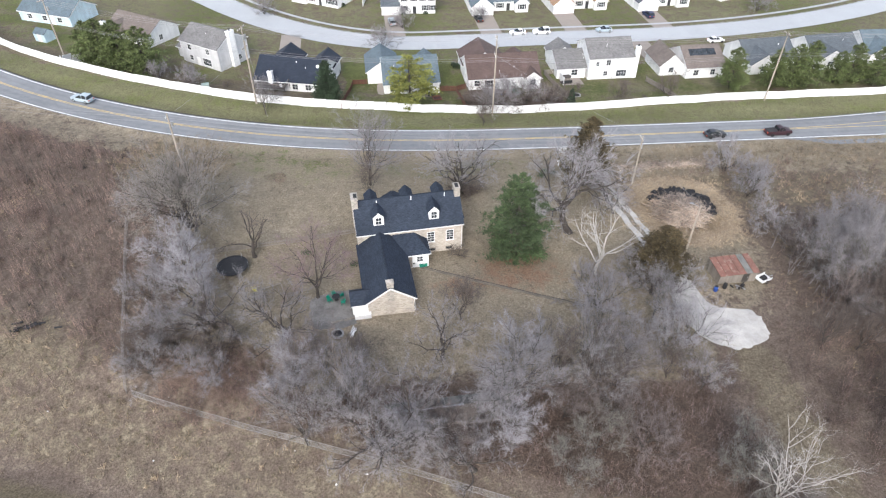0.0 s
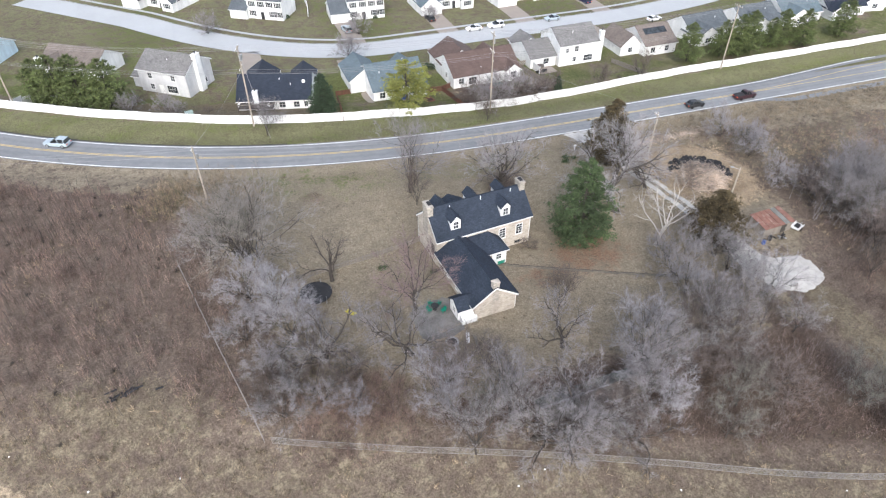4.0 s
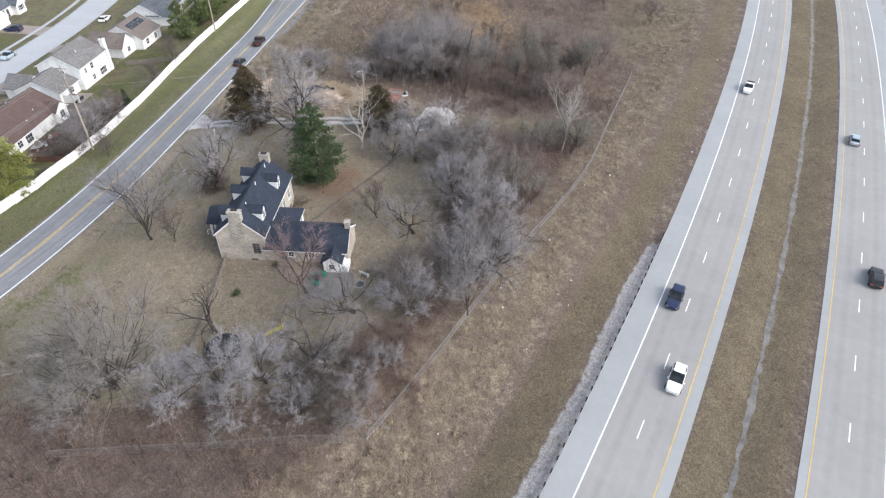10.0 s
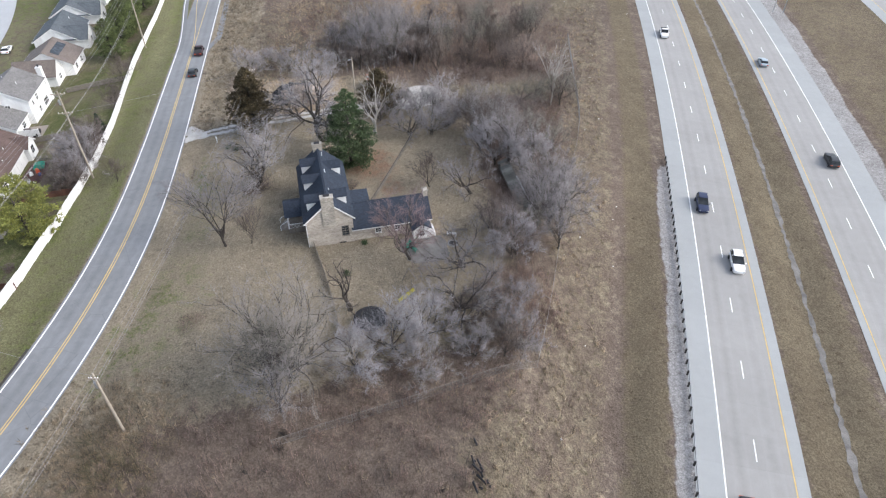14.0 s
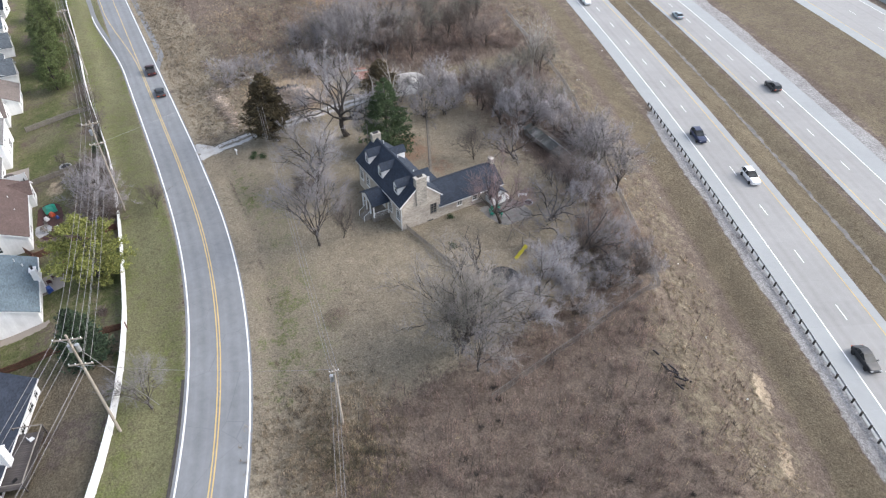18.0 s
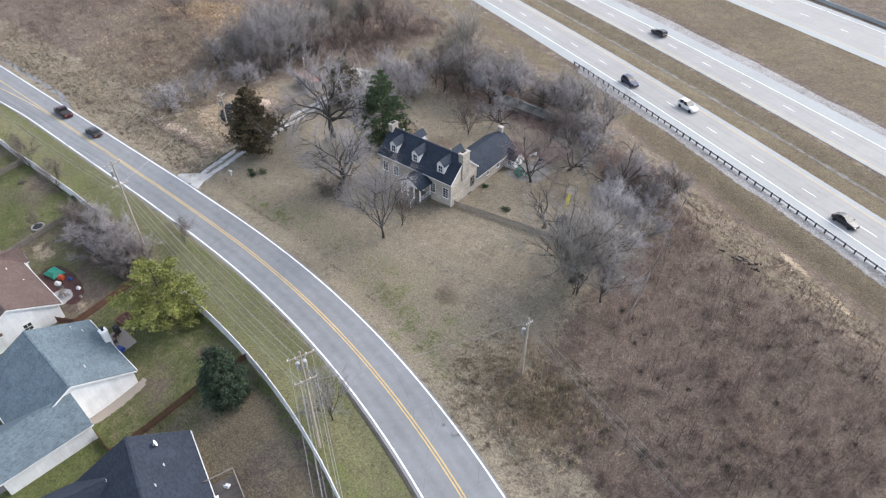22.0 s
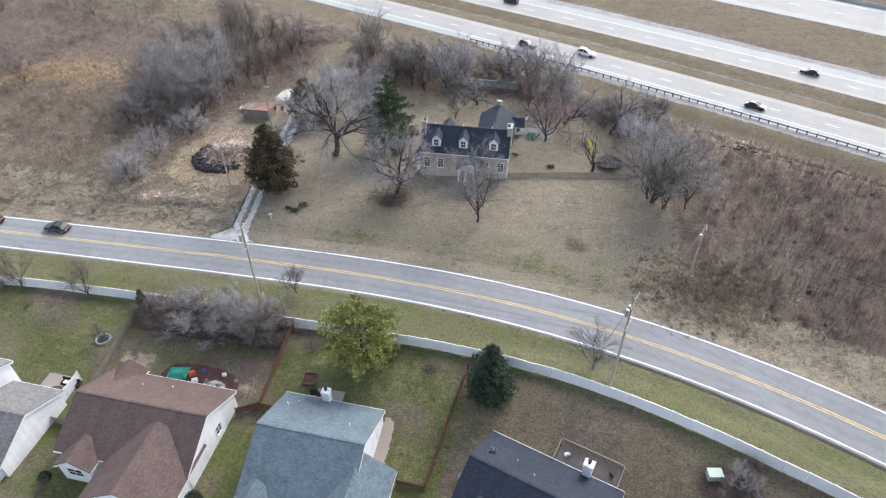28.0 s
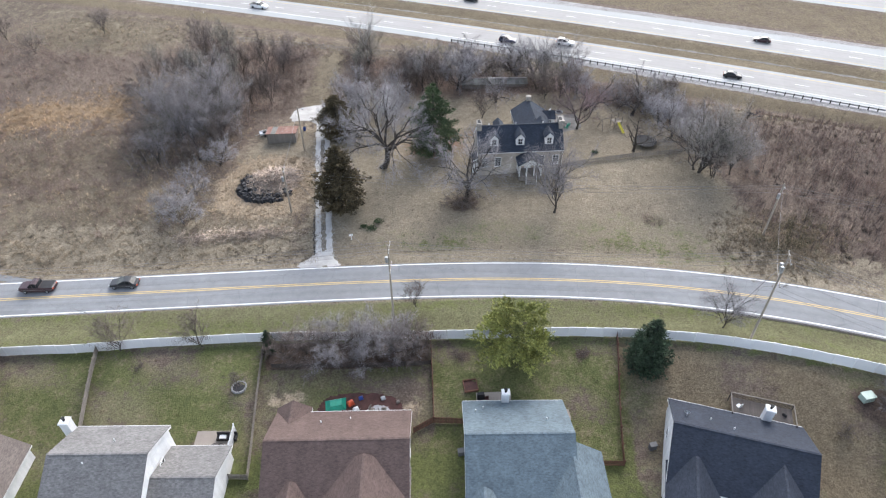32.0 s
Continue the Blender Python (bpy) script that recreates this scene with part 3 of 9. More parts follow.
def covers(x, y):
    """How much of each ground cover grows at a place, 0 to 1."""
    d, s = y - road_y(x), off_highway(x, y)
    plot = ease(-36, -26, x + (y - 80) * 0.2) * (1 - ease(40, 47, x)) * ease(44, 54, y + np.abs(x - 8) * 0.12)
    lawn = np.maximum(ease(3, 5, d), np.maximum(blot(x, y, -12, 99, 24, 9, -8), blot(x, y, 12, 97, 26, 6)) * 0.82)
    lawn = np.maximum(lawn, ease(30, 22, s) * ease(11, 14, s) * (0.33 + 0.14 * np.sin(x * 0.23 + 1.5 * np.sin(y * 0.31))))
    lawn = np.where((d > 12) & (d < 34), 0.52 + 0.16 * np.sin(x * 0.27 + 1) * np.sin(y * 0.33), np.where(d >= 34, 0.56, lawn * np.where(d < 0, 0.57, 0.72)))
    yard = np.where(x > 45, 0.60, np.where(x > 21, 0.42, np.where(x > -4, 0.78, np.where(x > -26, 0.38, 0.48))))
    green = np.where((d > 12) & (d < 42), yard + 0.34 * np.sin(x * 0.31 + 1.4 * np.sin(y * 0.2)) * np.sin(y * 0.37 + 0.5), np.where(d >= 42, 0.36 + 0.2 * np.sin(x * 0.11), 0.0))
    green = np.maximum(green, np.where((d > 4) & (d < 12), 0.40 + 0.14 * np.sin(x * 0.09) * np.sin(y * 0.8), 0))
    green = np.maximum(green, np.maximum(blot(x, y, -20, 104, 13, 5, -12), np.maximum(blot(x, y, -10, 100, 9, 4, -10), blot(x, y, 20, 99, 14, 3))) * 0.47)
    mown = np.maximum(ease(4.4, 6.6, s) * ease(14.0, 10.0, s), ease(-8.5, -9.8, s) * ease(-21, -20, s)) * 0.72
    mown = np.maximum(mown, np.where((d > 12.5) & (d < 30) & (x < -4.5), 0.62 + 0.15 * np.sin(x * 0.4), np.where((d > 12.5) & (d < 30), 0.42, 0.0)))
    mown = np.maximum(mown, ease(-37, -41, s) * ease(-66, -64, s) * 0.6)
    litter = np.exp(-((s - 11.5) / 1.3) ** 2) * 0.42
    litter = np.maximum(litter, ease(20.5, 22.5, x) * ease(45.5, 43.5, x) * ease(118.6, 119.2, y) * ease(124.2, 123.2, y))
    litter = np.maximum(litter, np.maximum(blot(x, y, 16.7, 122.6, 1.2, 0.9), blot(x, y, 0.4, 123.5, 1.3, 1.0)))
    litter = np.maximum(litter, blot(x, y, -35.4, 133.6, 4.6, 2.6, -28))
    litter = np.maximum(litter, blot(x, y, 15.6, 89, 4.5, 3) * 0.7)
    back = 38.3 - 0.43 * x + 0.0006 * x * x
    litter = np.maximum(litter, ease(0, 4, y - back) * ease(53, 46, y + 0.1 * x) * ease(-36, -28, x) * ease(46, 38, x) * 0.62)
    litter = np.maximum(litter, np.exp(-((d + 7.2) / 0.5) ** 2) * ease(-60, -40, x) * ease(36, 30, x) * 0.52)
    field = np.maximum(plot * (d < -3.5) * 0.85, np.where((d < -3) & (d > -14), 0.6, 0))
    field = np.maximum(field, np.where(d > 12, 0.42, np.where(d > 3, 0.6, 0)))
    field = np.maximum(field, ease(-3.5, -5, d) * ease(-22, -14, d) * ease(42, 48, x) * 0.78)
    field = np.maximum(field, np.maximum(blot(x, y, 51, 70, 11, 16), blot(x, y, 38, 82, 9, 12)) * 0.8)
    field = np.maximum(field, ease(34, 24, s) * 0.36)
    straw = ease(12, 14, s) * (1 - ease(20, 30, s)) * 0.52
    straw = np.maximum(straw, blot(x, y, 78, 93, 42, 10) * 0.8)
    straw = np.maximum(straw, blot(x, y, 52, 81, 10, 10.6) * 0.95)
    straw = np.maximum(straw, blot(x, y, -46, 60, 16, 7, -20) * 0.6)
    straw = np.maximum(straw, blot(x, y, -34, 103, 9, 6, 0) * 0.7)
    straw = np.maximum(straw, np.exp(-((x - 47.5 - (y - 40) * 0.05) / 4.2) ** 2) * ease(16, 24, y) * ease(54, 48, y) * 0.9)
    straw = np.maximum(straw, np.maximum(blot(x, y, 100, 68, 46, 16), blot(x, y, 85, 84, 40, 10)) * 0.62)
    straw = np.maximum(straw, blot(x, y, 118, 2, 40, 16, -18) * 0.75)
    russet = np.maximum(blot(x, y, 112, 50, 20, 9, 8), blot(x, y, 92, 48, 12, 8)) * 0.70
    needles = np.maximum(blot(x, y, 20.8, 68.5, 10.0, 7.5, 0) * 0.60, blot(x, y, 12, 65, 8, 4, 0) * 0.5)
    dirt = np.maximum(blot(x, y, -49.8, 49.8, 4.2, 1.0, -30), blot(x, y, -58, 55.6, 5.5, 1.1, -38) * 0.75)
    dirt = np.maximum(dirt, np.clip(blot(x, y, 52, 81, 9.4, 9.8) * 1.7 - blot(x, y, 52, 80.8, 4.8, 4.8) * 1.7, 0, 0.9))
    dirt = np.maximum(dirt, np.maximum(blot(x, y, -5, 61, 6, 4), blot(x, y, 47, 60, 8, 5) * 0.8) * 0.6)
    dirt = np.maximum(dirt, np.maximum(blot(x, y, 40.5, 128.5, 3.6, 2.0), blot(x, y, 24.2, 130.0, 2.4, 1.6)) * 0.62)
    edge = np.sin(x * 0.5) * 0.12 + np.sin(x * 0.21 + 2) * 0.2
    stones = ease(6.6 + edge, 4.6 + edge, s) * ease(-1, 2, s) * ease(19, 10, x) * 0.9
    stones = np.maximum(stones, ease(-39.6 + edge, -36.4 + edge, s) * ease(-31, -34, s) * 0.9)
    stones = stones * 1.5 - 0.25
    return {"stones": stones, "straw": straw, "russet": russet, "field": field, "lawn": lawn, "green": green, "mown": mown, "litter": litter, "needles": needles, "dirt": dirt}


def build_ground():
    xx, yy = np.meshgrid(GX, GY)
    zz = ground_z(xx, yy)
    nx, ny = len(GX), len(GY)
    idx = np.arange(nx * ny).reshape(ny, nx)
    quads = np.stack([idx[:-1, :-1], idx[:-1, 1:], idx[1:, 1:], idx[1:, :-1]], -1).reshape(-1, 4)
    me = tri_mesh("ground", np.stack([xx, yy, zz], -1).reshape(-1, 3), quads, M_EARTH)
    for key, w in covers(xx, yy).items():
        me.attributes.new(key, "FLOAT", "POINT").data.foreach_set("value", w.astype(np.float32).ravel())
    me.polygons.foreach_set("use_smooth", np.ones(len(quads), bool))
    tagged(new("ground", me), "winter ground of dry grass, leaf litter and mown verges", "ground", kind="structure")


build_ground()


# ---- roads ----
def ribbon(pts, a, b, lift, z=None, step=2.5, shift=None):
    """A strip between two sideways offsets of a line, laid on the ground; shift moves it sideways along the way."""
    pts = np.asarray(pts, float)
    t = np.gradient(pts, axis=0)
    t /= np.linalg.norm(t, axis=1, keepdims=True)
    nrm = np.stack([-t[:, 1], t[:, 0]], 1)
    g = Geo()
    steps = max(1, int(abs(b - a) / step))
    offs = np.linspace(a, b, steps + 1)
    for p, q in zip(pts, nrm):
        for o in offs + (0.0 if shift is None else shift(p[0])):
            w = p + q * o
            g.v.append((w[0], w[1], (gz(w[0], w[1]) if z is None else z) + lift))
    k = steps + 1
    for i in range(len(pts) - 1):
        for j in range(steps):
            r = i * k + j
            g.f.append((r, r + k, r + k + 1, r + 1) if b < a else (r, r + 1, r + k + 1, r + k))
    for f in range(len(g.f)):
        g.f[f] = g.f[f][::-1]
    return g


def mark_lanes(ob, a, b, step, centres):
    """Stores each point's distance from the middle of its lane, for the wheel tracks."""
    offs = np.linspace(a, b, max(1, int(abs(b - a) / step)) + 1)
    near = np.min(np.abs(offs[:, None] - np.array(centres)[None]), axis=1)
    me = ob.data
    me.attributes.new("lane", "FLOAT", "POINT").data.foreach_set("value", np.tile(near, len(me.vertices) // len(offs)).astype(np.float32))


def run(xs, fy):
    xs = np.asarray(xs, float)
    return np.stack([xs, fy(xs)], 1)


GUTTER = run(np.arange(-150, -16, 3.0), road_y)
ROAD = run(np.arange(-150, 235, 3.0), road_y)
EAST = run(np.arange(84, 235, 3.0), road_y)
HIGHWAY = run(np.arange(-190, 250, 4.0), highway_y)
STREET = run(np.arange(-75, 170, 3.0), street_y)
road = solid("road", ribbon(ROAD, -4.02, 4.12, 0.05, None, 0.45), M_ASPHALT, "aged grey asphalt two-lane county road with worn edges", "road", kind="structure")
mark_lanes(road, -4.02, 4.12, 0.45, (-1.9, 1.9))


def turn_lane(x):
    """The north lane swings out where a turning lane begins."""
    return 3.3 * float(ease(86, 140, x))


def pull_off(x):
    return -2.6 * float(ease(84, 96, x))


part("widening", ribbon(EAST, 2.6, 4.12, 0.052, shift=turn_lane), M_ASPHALT, road, "asphalt widened for a turning lane")
part("widening", ribbon(EAST, -4.02, -2.6, 0.046, shift=pull_off), M_ASPHALT, road, "grey paved pull-off beside the lane")
part("edge_line", ribbon(ROAD, -3.80, -3.60, 0.062), M_WHITELINE, road, "white painted edge line")
part("edge_line", ribbon(ROAD, 3.60, 3.80, 0.064, shift=turn_lane), M_WHITELINE, road, "white painted edge line")
part("centre_line", ribbon(ROAD, -0.25, -0.1, 0.062), M_YELLOWLINE, road, "solid yellow centre line")
part("centre_line", ribbon(ROAD, 0.1, 0.25, 0.064, shift=turn_lane), M_YELLOWLINE, road, "solid yellow centre line")

part("gutter", ribbon(GUTTER, 4.13, 4.5, 0.07), M_DARKPOST, road, "dark asphalt gutter lip")

HZ = -3.45
for near, far, lab in ((3.25, -9.2, "pale concrete highway carriageway beside a grass median"), (-21.3, -34.2, "pale concrete highway carriageway beyond the median"), (-64.6, -86.5, "pale concrete outer roadway beyond a wide grass strip")):
    hw = solid("highway", ribbon(HIGHWAY, far, near, 0.05, HZ, 0.5), M_CONCRETE, lab, "highway", kind="structure")
    if near > 0:
        white, yellow, dash = 0.0, -7.7, -3.85
    elif near > -30:
        white, yellow, dash = -30.1, -22.4, -26.1
    else:
        white, yellow, dash = -84.0, -68.0, -75.8
    mark_lanes(hw, far, near, 0.5, ((white + dash) / 2, (dash + yellow) / 2))
    outer = (near, 0.12) if near > 0 else (white - 0.15, far)
    part("shoulder", ribbon(HIGHWAY, outer[1] if near > 0 else outer[1], outer[0], 0.056, HZ), M_SHOULDER, hw, "pale concrete shoulder")
    inner = (yellow - 0.15, far) if near > 0 else (near, yellow + 0.15)
    part("shoulder", ribbon(HIGHWAY, min(inner), max(inner), 0.056, HZ), M_SHOULDER, hw, "pale concrete shoulder")
    part("edge_line", ribbon(HIGHWAY, white - 0.09, white + 0.09, 0.064, HZ), M_WHITELINE, hw, "white painted edge line")
    part("edge_line", ribbon(HIGHWAY, yellow - 0.08, yellow + 0.08, 0.064, HZ), M_YELLOWLINE, hw, "yellow painted edge line")
    for i in range(-14, 19):
        xa = 0.2 + i * 12.19 * COSH
        pts = run([xa, xa + 1.4, xa + 2.83], highway_y)
        part("lane_dash", ribbon(pts, dash - 0.075, dash + 0.075, 0.066, HZ), M_WHITELINE, hw)

street = solid("street", ribbon(STREET, -4.4, 4.4, 0.05), M_STREET, "pale concrete residential street", "street", kind="structure")
for o in (-4.55, 4.4):
    part("kerb", ribbon(STREET, o, o + 0.15, 0.15), M_STREET, street, "low concrete kerb")
solid("pavement", ribbon(STREET, 6.7, 7.8, 0.06), M_STREET, "narrow concrete footway between grass strips", "pavement", kind="structure")


def smooth_line(ctrl, n=60):
    """A smooth line through a few places."""
    c = np.asarray(ctrl, float)
    t = np.linspace(0, len(c) - 1, n)
    out = []
    for v in t:
        i = min(int(v), len(c) - 2)
        f = v - i
        p0, p1, p2, p3 = c[max(i - 1, 0)], c[i], c[i + 1], c[min(i + 2, len(c) - 1)]
        out.append(0.5 * ((2 * p1) + (p2 - p0) * f + (2 * p0 - 5 * p1 + 4 * p2 - p3) * f * f + (3 * p1 - p0 - 3 * p2 + p3) * f ** 3))
    return np.array(out)


drain = Geo()
drain_rng = np.random.default_rng(5)
for xa in np.arange(-190, 250, 0.8):
    w0, w1 = 0.34 + 0.1 * math.sin(xa * 0.4) + drain_rng.uniform(-0.22, 0.22, 2)
    for o in (-15.0 - w0, -15.0 + w1):
        q = (xa - o * 0.371 * -1, float(highway_y(xa)) + o * COSH)
        drain.v.append((q[0], q[1], gz(*q) + 0.05))
for i in range(len(drain.v) // 2 - 1):
    drain.f.append((2 * i, 2 * i + 2, 2 * i + 3, 2 * i + 1))
solid("median_drain", drain, M_FLAGS, "shallow stony drain along the grass median", "drain", kind="structure")

LANE = smooth_line([(38.6, 103.4), (39.6, 97), (40.8, 88), (42.2, 78), (43.6, 68), (44.3, 62)])


def rutted(x):
    """Sideways wander of a worn wheel track along the lane."""
    return 0.10 * math.sin(41.0 * x) + 0.07 * math.sin(97.0 * x + 1.0)


drive = solid("driveway", ribbon(LANE, -1.42, -0.38, 0.09, shift=rutted), M_GRAVEL, "two pale gravel wheel tracks of a farm driveway", "driveway", kind="structure")
part("crown_strip", ribbon(LANE, -0.45, 0.45, 0.075), M_DUSTY, drive, "dusty grass strip between the tracks")
part("wheel_track", ribbon(LANE, 0.42, 1.38, 0.09, shift=rutted), M_GRAVEL, drive)

part("rut", ribbon(LANE[6:22], 1.5, 1.78, 0.07, shift=rutted), M_DARKPOST, drive, "dark eroded rut beside the track")


def pebbles(pts, rng, size):
    """Loose stones as small eight-sided lumps at points of the ground."""
    n = len(pts)
    axes = np.array([(1, 0, 0), (0, 1, 0), (-1, 0, 0), (0, -1, 0), (0, 0, 1), (0, 0, -0.3)], float)
    faces = np.array([(0, 1, 4), (1, 2, 4), (2, 3, 4), (3, 0, 4), (1, 0, 5), (2, 1, 5), (3, 2, 5), (0, 3, 5)])
    v = axes[None] * (size * rng.uniform(0.5, 1.3, (n, 6, 1))) * np.array([1, 1, 0.6])
    v += np.array([(x, y, gz(x, y) + 0.07) for x, y in pts])[:, None]
    return v.reshape(-1, 3), (faces[None] + 6 * np.arange(n)[:, None, None]).reshape(-1, 3)


rng = np.random.default_rng(71)
k = rng.integers(0, len(LANE), 2400)
spill = np.stack([LANE[k, 0] + rng.normal(size=2400) * 0.35 + rng.choice((-1.4, -0.5, 0.5, 1.4), 2400), LANE[k, 1] + rng.uniform(-0.6, 0.6, 2400)], 1)
v, tt = pebbles(spill, rng, 0.075)
part("loose_gravel", tri_mesh("loose_gravel", v, tt, M_GRAVEL), None, drive, "loose pale stones spilt along the tracks")


def pad(outline, lift=0.06, rough=0.25, seed=1):
    """A flat patch with an uneven rim."""
    rng = np.random.default_rng(seed)
    c = smooth_line(list(outline) + [outline[0]], 90)[:-1]
    mid = c.mean(0)
    g = Geo()
    rings = [1.0, 0.8, 0.55, 0.25]
    for r in rings:
        for p in c:
            q = mid + (p - mid) * r + (rng.normal(size=2) * rough if r == 1.0 else 0)
            g.v.append((q[0], q[1], gz(*q) + (lift if r < 1 else 0.01)))
    n = len(c)
    for k in range(len(rings) - 1):
        for i in range(n):
            j = (i + 1) % n
            g.f.append((k * n + i, k * n + j, (k + 1) * n + j, (k + 1) * n + i))
    g.f.append(tuple((len(rings) - 1) * n + i for i in range(n)))
    return g


solid("gravel_apron", pad([(36.0, 103.2), (37.6, 100.6), (38.3, 98.4), (39.6, 99.2), (40.8, 98.4), (41.2, 100.4), (43.0, 103.1)], 0.11, 0.12, 3), M_GRAVEL, "flared pale gravel mouth of the driveway at the road", "driveway", kind="structure")
solid("gravel_yard", pad([(42.6, 66.4), (44.9, 65.8), (45.7, 62.6), (45.9, 59.6), (47.3, 57.4), (50.0, 56.7), (52.2, 56.2), (52.4, 53.0), (50.8, 50.8), (47.0, 49.8), (43.4, 51.0), (41.8, 54.2), (41.2, 58.4), (41.9, 63)], 0.10, 0.16, 4), M_GRAVEL, "pale gravel turning yard spread beside the shed", "gravel", kind="structure")


# ---- building kit ----
def block_walls(g, x0, x1, y0, y1, h, rise, axis, base=0.0):
    """Walls with gable ends as one closed solid."""
    if axis == "x":
        ym = (y0 + y1) / 2
        prof = [(y0, base), (y1, base), (y1, h), (ym, h + rise), (y0, h)]
        g.hull([(x0, y, z) for y, z in prof], [(x1, y, z) for y, z in prof])
    else:
        xm = (x0 + x1) / 2
        prof = [(x0, base), (x0, h), (xm, h + rise), (x1, h), (x1, base)]
        g.hull([(x, y0, z) for x, z in prof], [(x, y1, z) for x, z in prof])


def slope_slab(g, a, b, c, d, th):
    """A roof slope through four corners, th thick."""
    n = (Vector(b) - Vector(a)).cross(Vector(d) - Vector(a)).normalized()
    n = n if n.z > 0 else -n
    low = [Vector(p) for p in (a, b, c, d)]
    g.hull(low, [p + n * th for p in low])


def gable_roof(g, x0, x1, y0, y1, h, rise, axis, over=0.4, gable=0.3, th=0.14, lift=0.03):
    if axis == "x":
        ym, half = (y0 + y1) / 2, (y1 - y0) / 2
        k = rise / half
        for sgn, ye in ((-1, y0 - over), (1, y1 + over)):
            ze = h - over * k + lift
            slope_slab(g, (x0 - gable, ye, ze), (x1 + gable, ye, ze), (x1 + gable, ym, h + rise + lift), (x0 - gable, ym, h + rise + lift), th)
    else:
        xm, half = (x0 + x1) / 2, (x1 - x0) / 2
        k = rise / half
        for sgn, xe in ((-1, x0 - over), (1, x1 + over)):
            ze = h - over * k + lift
            slope_slab(g, (xe, y0 - gable, ze), (xe, y1 + gable, ze), (xm, y1 + gable, h + rise + lift), (xm, y0 - gable, h + rise + lift), th)


def rake_trim(g, x0, x1, y0, y1, h, rise, axis, over=0.4, gable=0.3):
    """White boards along the gable edges and eaves."""
    if axis == "x":
        ym, k = (y0 + y1) / 2, rise / ((y1 - y0) / 2)
        for x in (x0 - gable + 0.02, x1 + gable - 0.02):
            for ye in (y0 - over, y1 + over):
                g.beam((x, ye, h - over * k - 0.06), (x, ym, h + rise - 0.06), 0.08, 0.22)
        for ye in (y0 - over, y1 + over):
            g.beam((x0 - gable, ye, h - over * k - 0.04), (x1 + gable, ye, h - over * k - 0.04), 0.14, 0.14)
    else:
        xm, k = (x0 + x1) / 2, rise / ((x1 - x0) / 2)
        for y in (y0 - gable + 0.02, y1 + gable - 0.02):
            for xe in (x0 - over, x1 + over):
                g.beam((xe, y, h - over * k - 0.06), (xm, y, h + rise - 0.06), 0.08, 0.22)
        for xe in (x0 - over, x1 + over):
            g.beam((xe, y0 - gable, h - over * k - 0.04), (xe, y1 + gable, h - over * k - 0.04), 0.14, 0.14)


def facing(face, plane):
    """Maps (along, out, up) to local space for a wall that faces n, s, e or w."""
    if face == "s":
        return lambda u, o, z: (u, plane - o, z)
    if face == "n":
        return lambda u, o, z: (u, plane + o, z)
    if face == "e":
        return lambda u, o, z: (plane + o, u, z)
    return lambda u, o, z: (plane - o, u, z)


def fbox(g, f, u0, u1, o0, o1, z0, z1):
    lo = [f(u0, o0, z0), f(u1, o0, z0), f(u1, o1, z0), f(u0, o1, z0)]
    hi = [f(u0, o0, z1), f(u1, o0, z1), f(u1, o1, z1), f(u0, o1, z1)]
    g.hull(lo, hi)


def ring_frame(f, u, z, w, h, t, o0=-0.02, o1=0.06):
    """A closed rectangular frame as one piece."""
    g = Geo()
    for o in (o0, o1):
        for k in (t, 0.0):
            g.v += [f(u - w / 2 - k, o, z - k), f(u + w / 2 + k, o, z - k), f(u + w / 2 + k, o, z + h + k), f(u - w / 2 - k, o, z + h + k)]
    for i in range(4):
        j = (i + 1) % 4
        g.f += [(i, j, 4 + j, 4 + i), (8 + i, 8 + j, 12 + j, 12 + i), (i, j, 8 + j, 8 + i), (4 + i, 4 + j, 12 + j, 12 + i)]
    return g


def window(parent, face, plane, u, z, w, h, rows=2, cols=2, shutters=False, trim=None, sill=True):
    """A framed window with glazing bars, pane, sill and, if wanted, shutters."""
    f = facing(face, plane)
    t = 0.09
    fr = part("window", ring_frame(f, u, z, w, h, t), trim or M_TRIM, parent)
    for i in range(1, cols):
        q = u - w / 2 + w * i / cols
        g = Geo()
        fbox(g, f, q - 0.02, q + 0.02, 0.0, 0.04, z, z + h)
        part("glazing_bar", g, trim or M_TRIM, fr)
    for i in range(1, rows):
        q = z + h * i / rows
        g = Geo()
        fbox(g, f, u - w / 2, u + w / 2, 0.0, 0.045, q - 0.025, q + 0.025)
        part("glazing_bar", g, trim or M_TRIM, fr)
    p = Geo()
    fbox(p, f, u - w / 2, u + w / 2, -0.02, 0.015, z, z + h)
    part("pane", p, M_GLASS, fr)
    if sill:
        s = Geo()
        fbox(s, f, u - w / 2 - 0.14, u + w / 2 + 0.14, -0.02, 0.12, z - t - 0.07, z - t)
        part("sill", s, trim or M_TRIM, fr)
    if shutters:
        for sg in (-1, 1):
            q = u + sg * (w / 2 + t + 0.2)
            s = Geo()
            fbox(s, f, q - 0.2, q + 0.2, -0.01, 0.05, z - 0.05, z + h + 0.05)
            part("shutter", s, M_BLACKTRIM, fr, "black louvred shutter")
    return fr


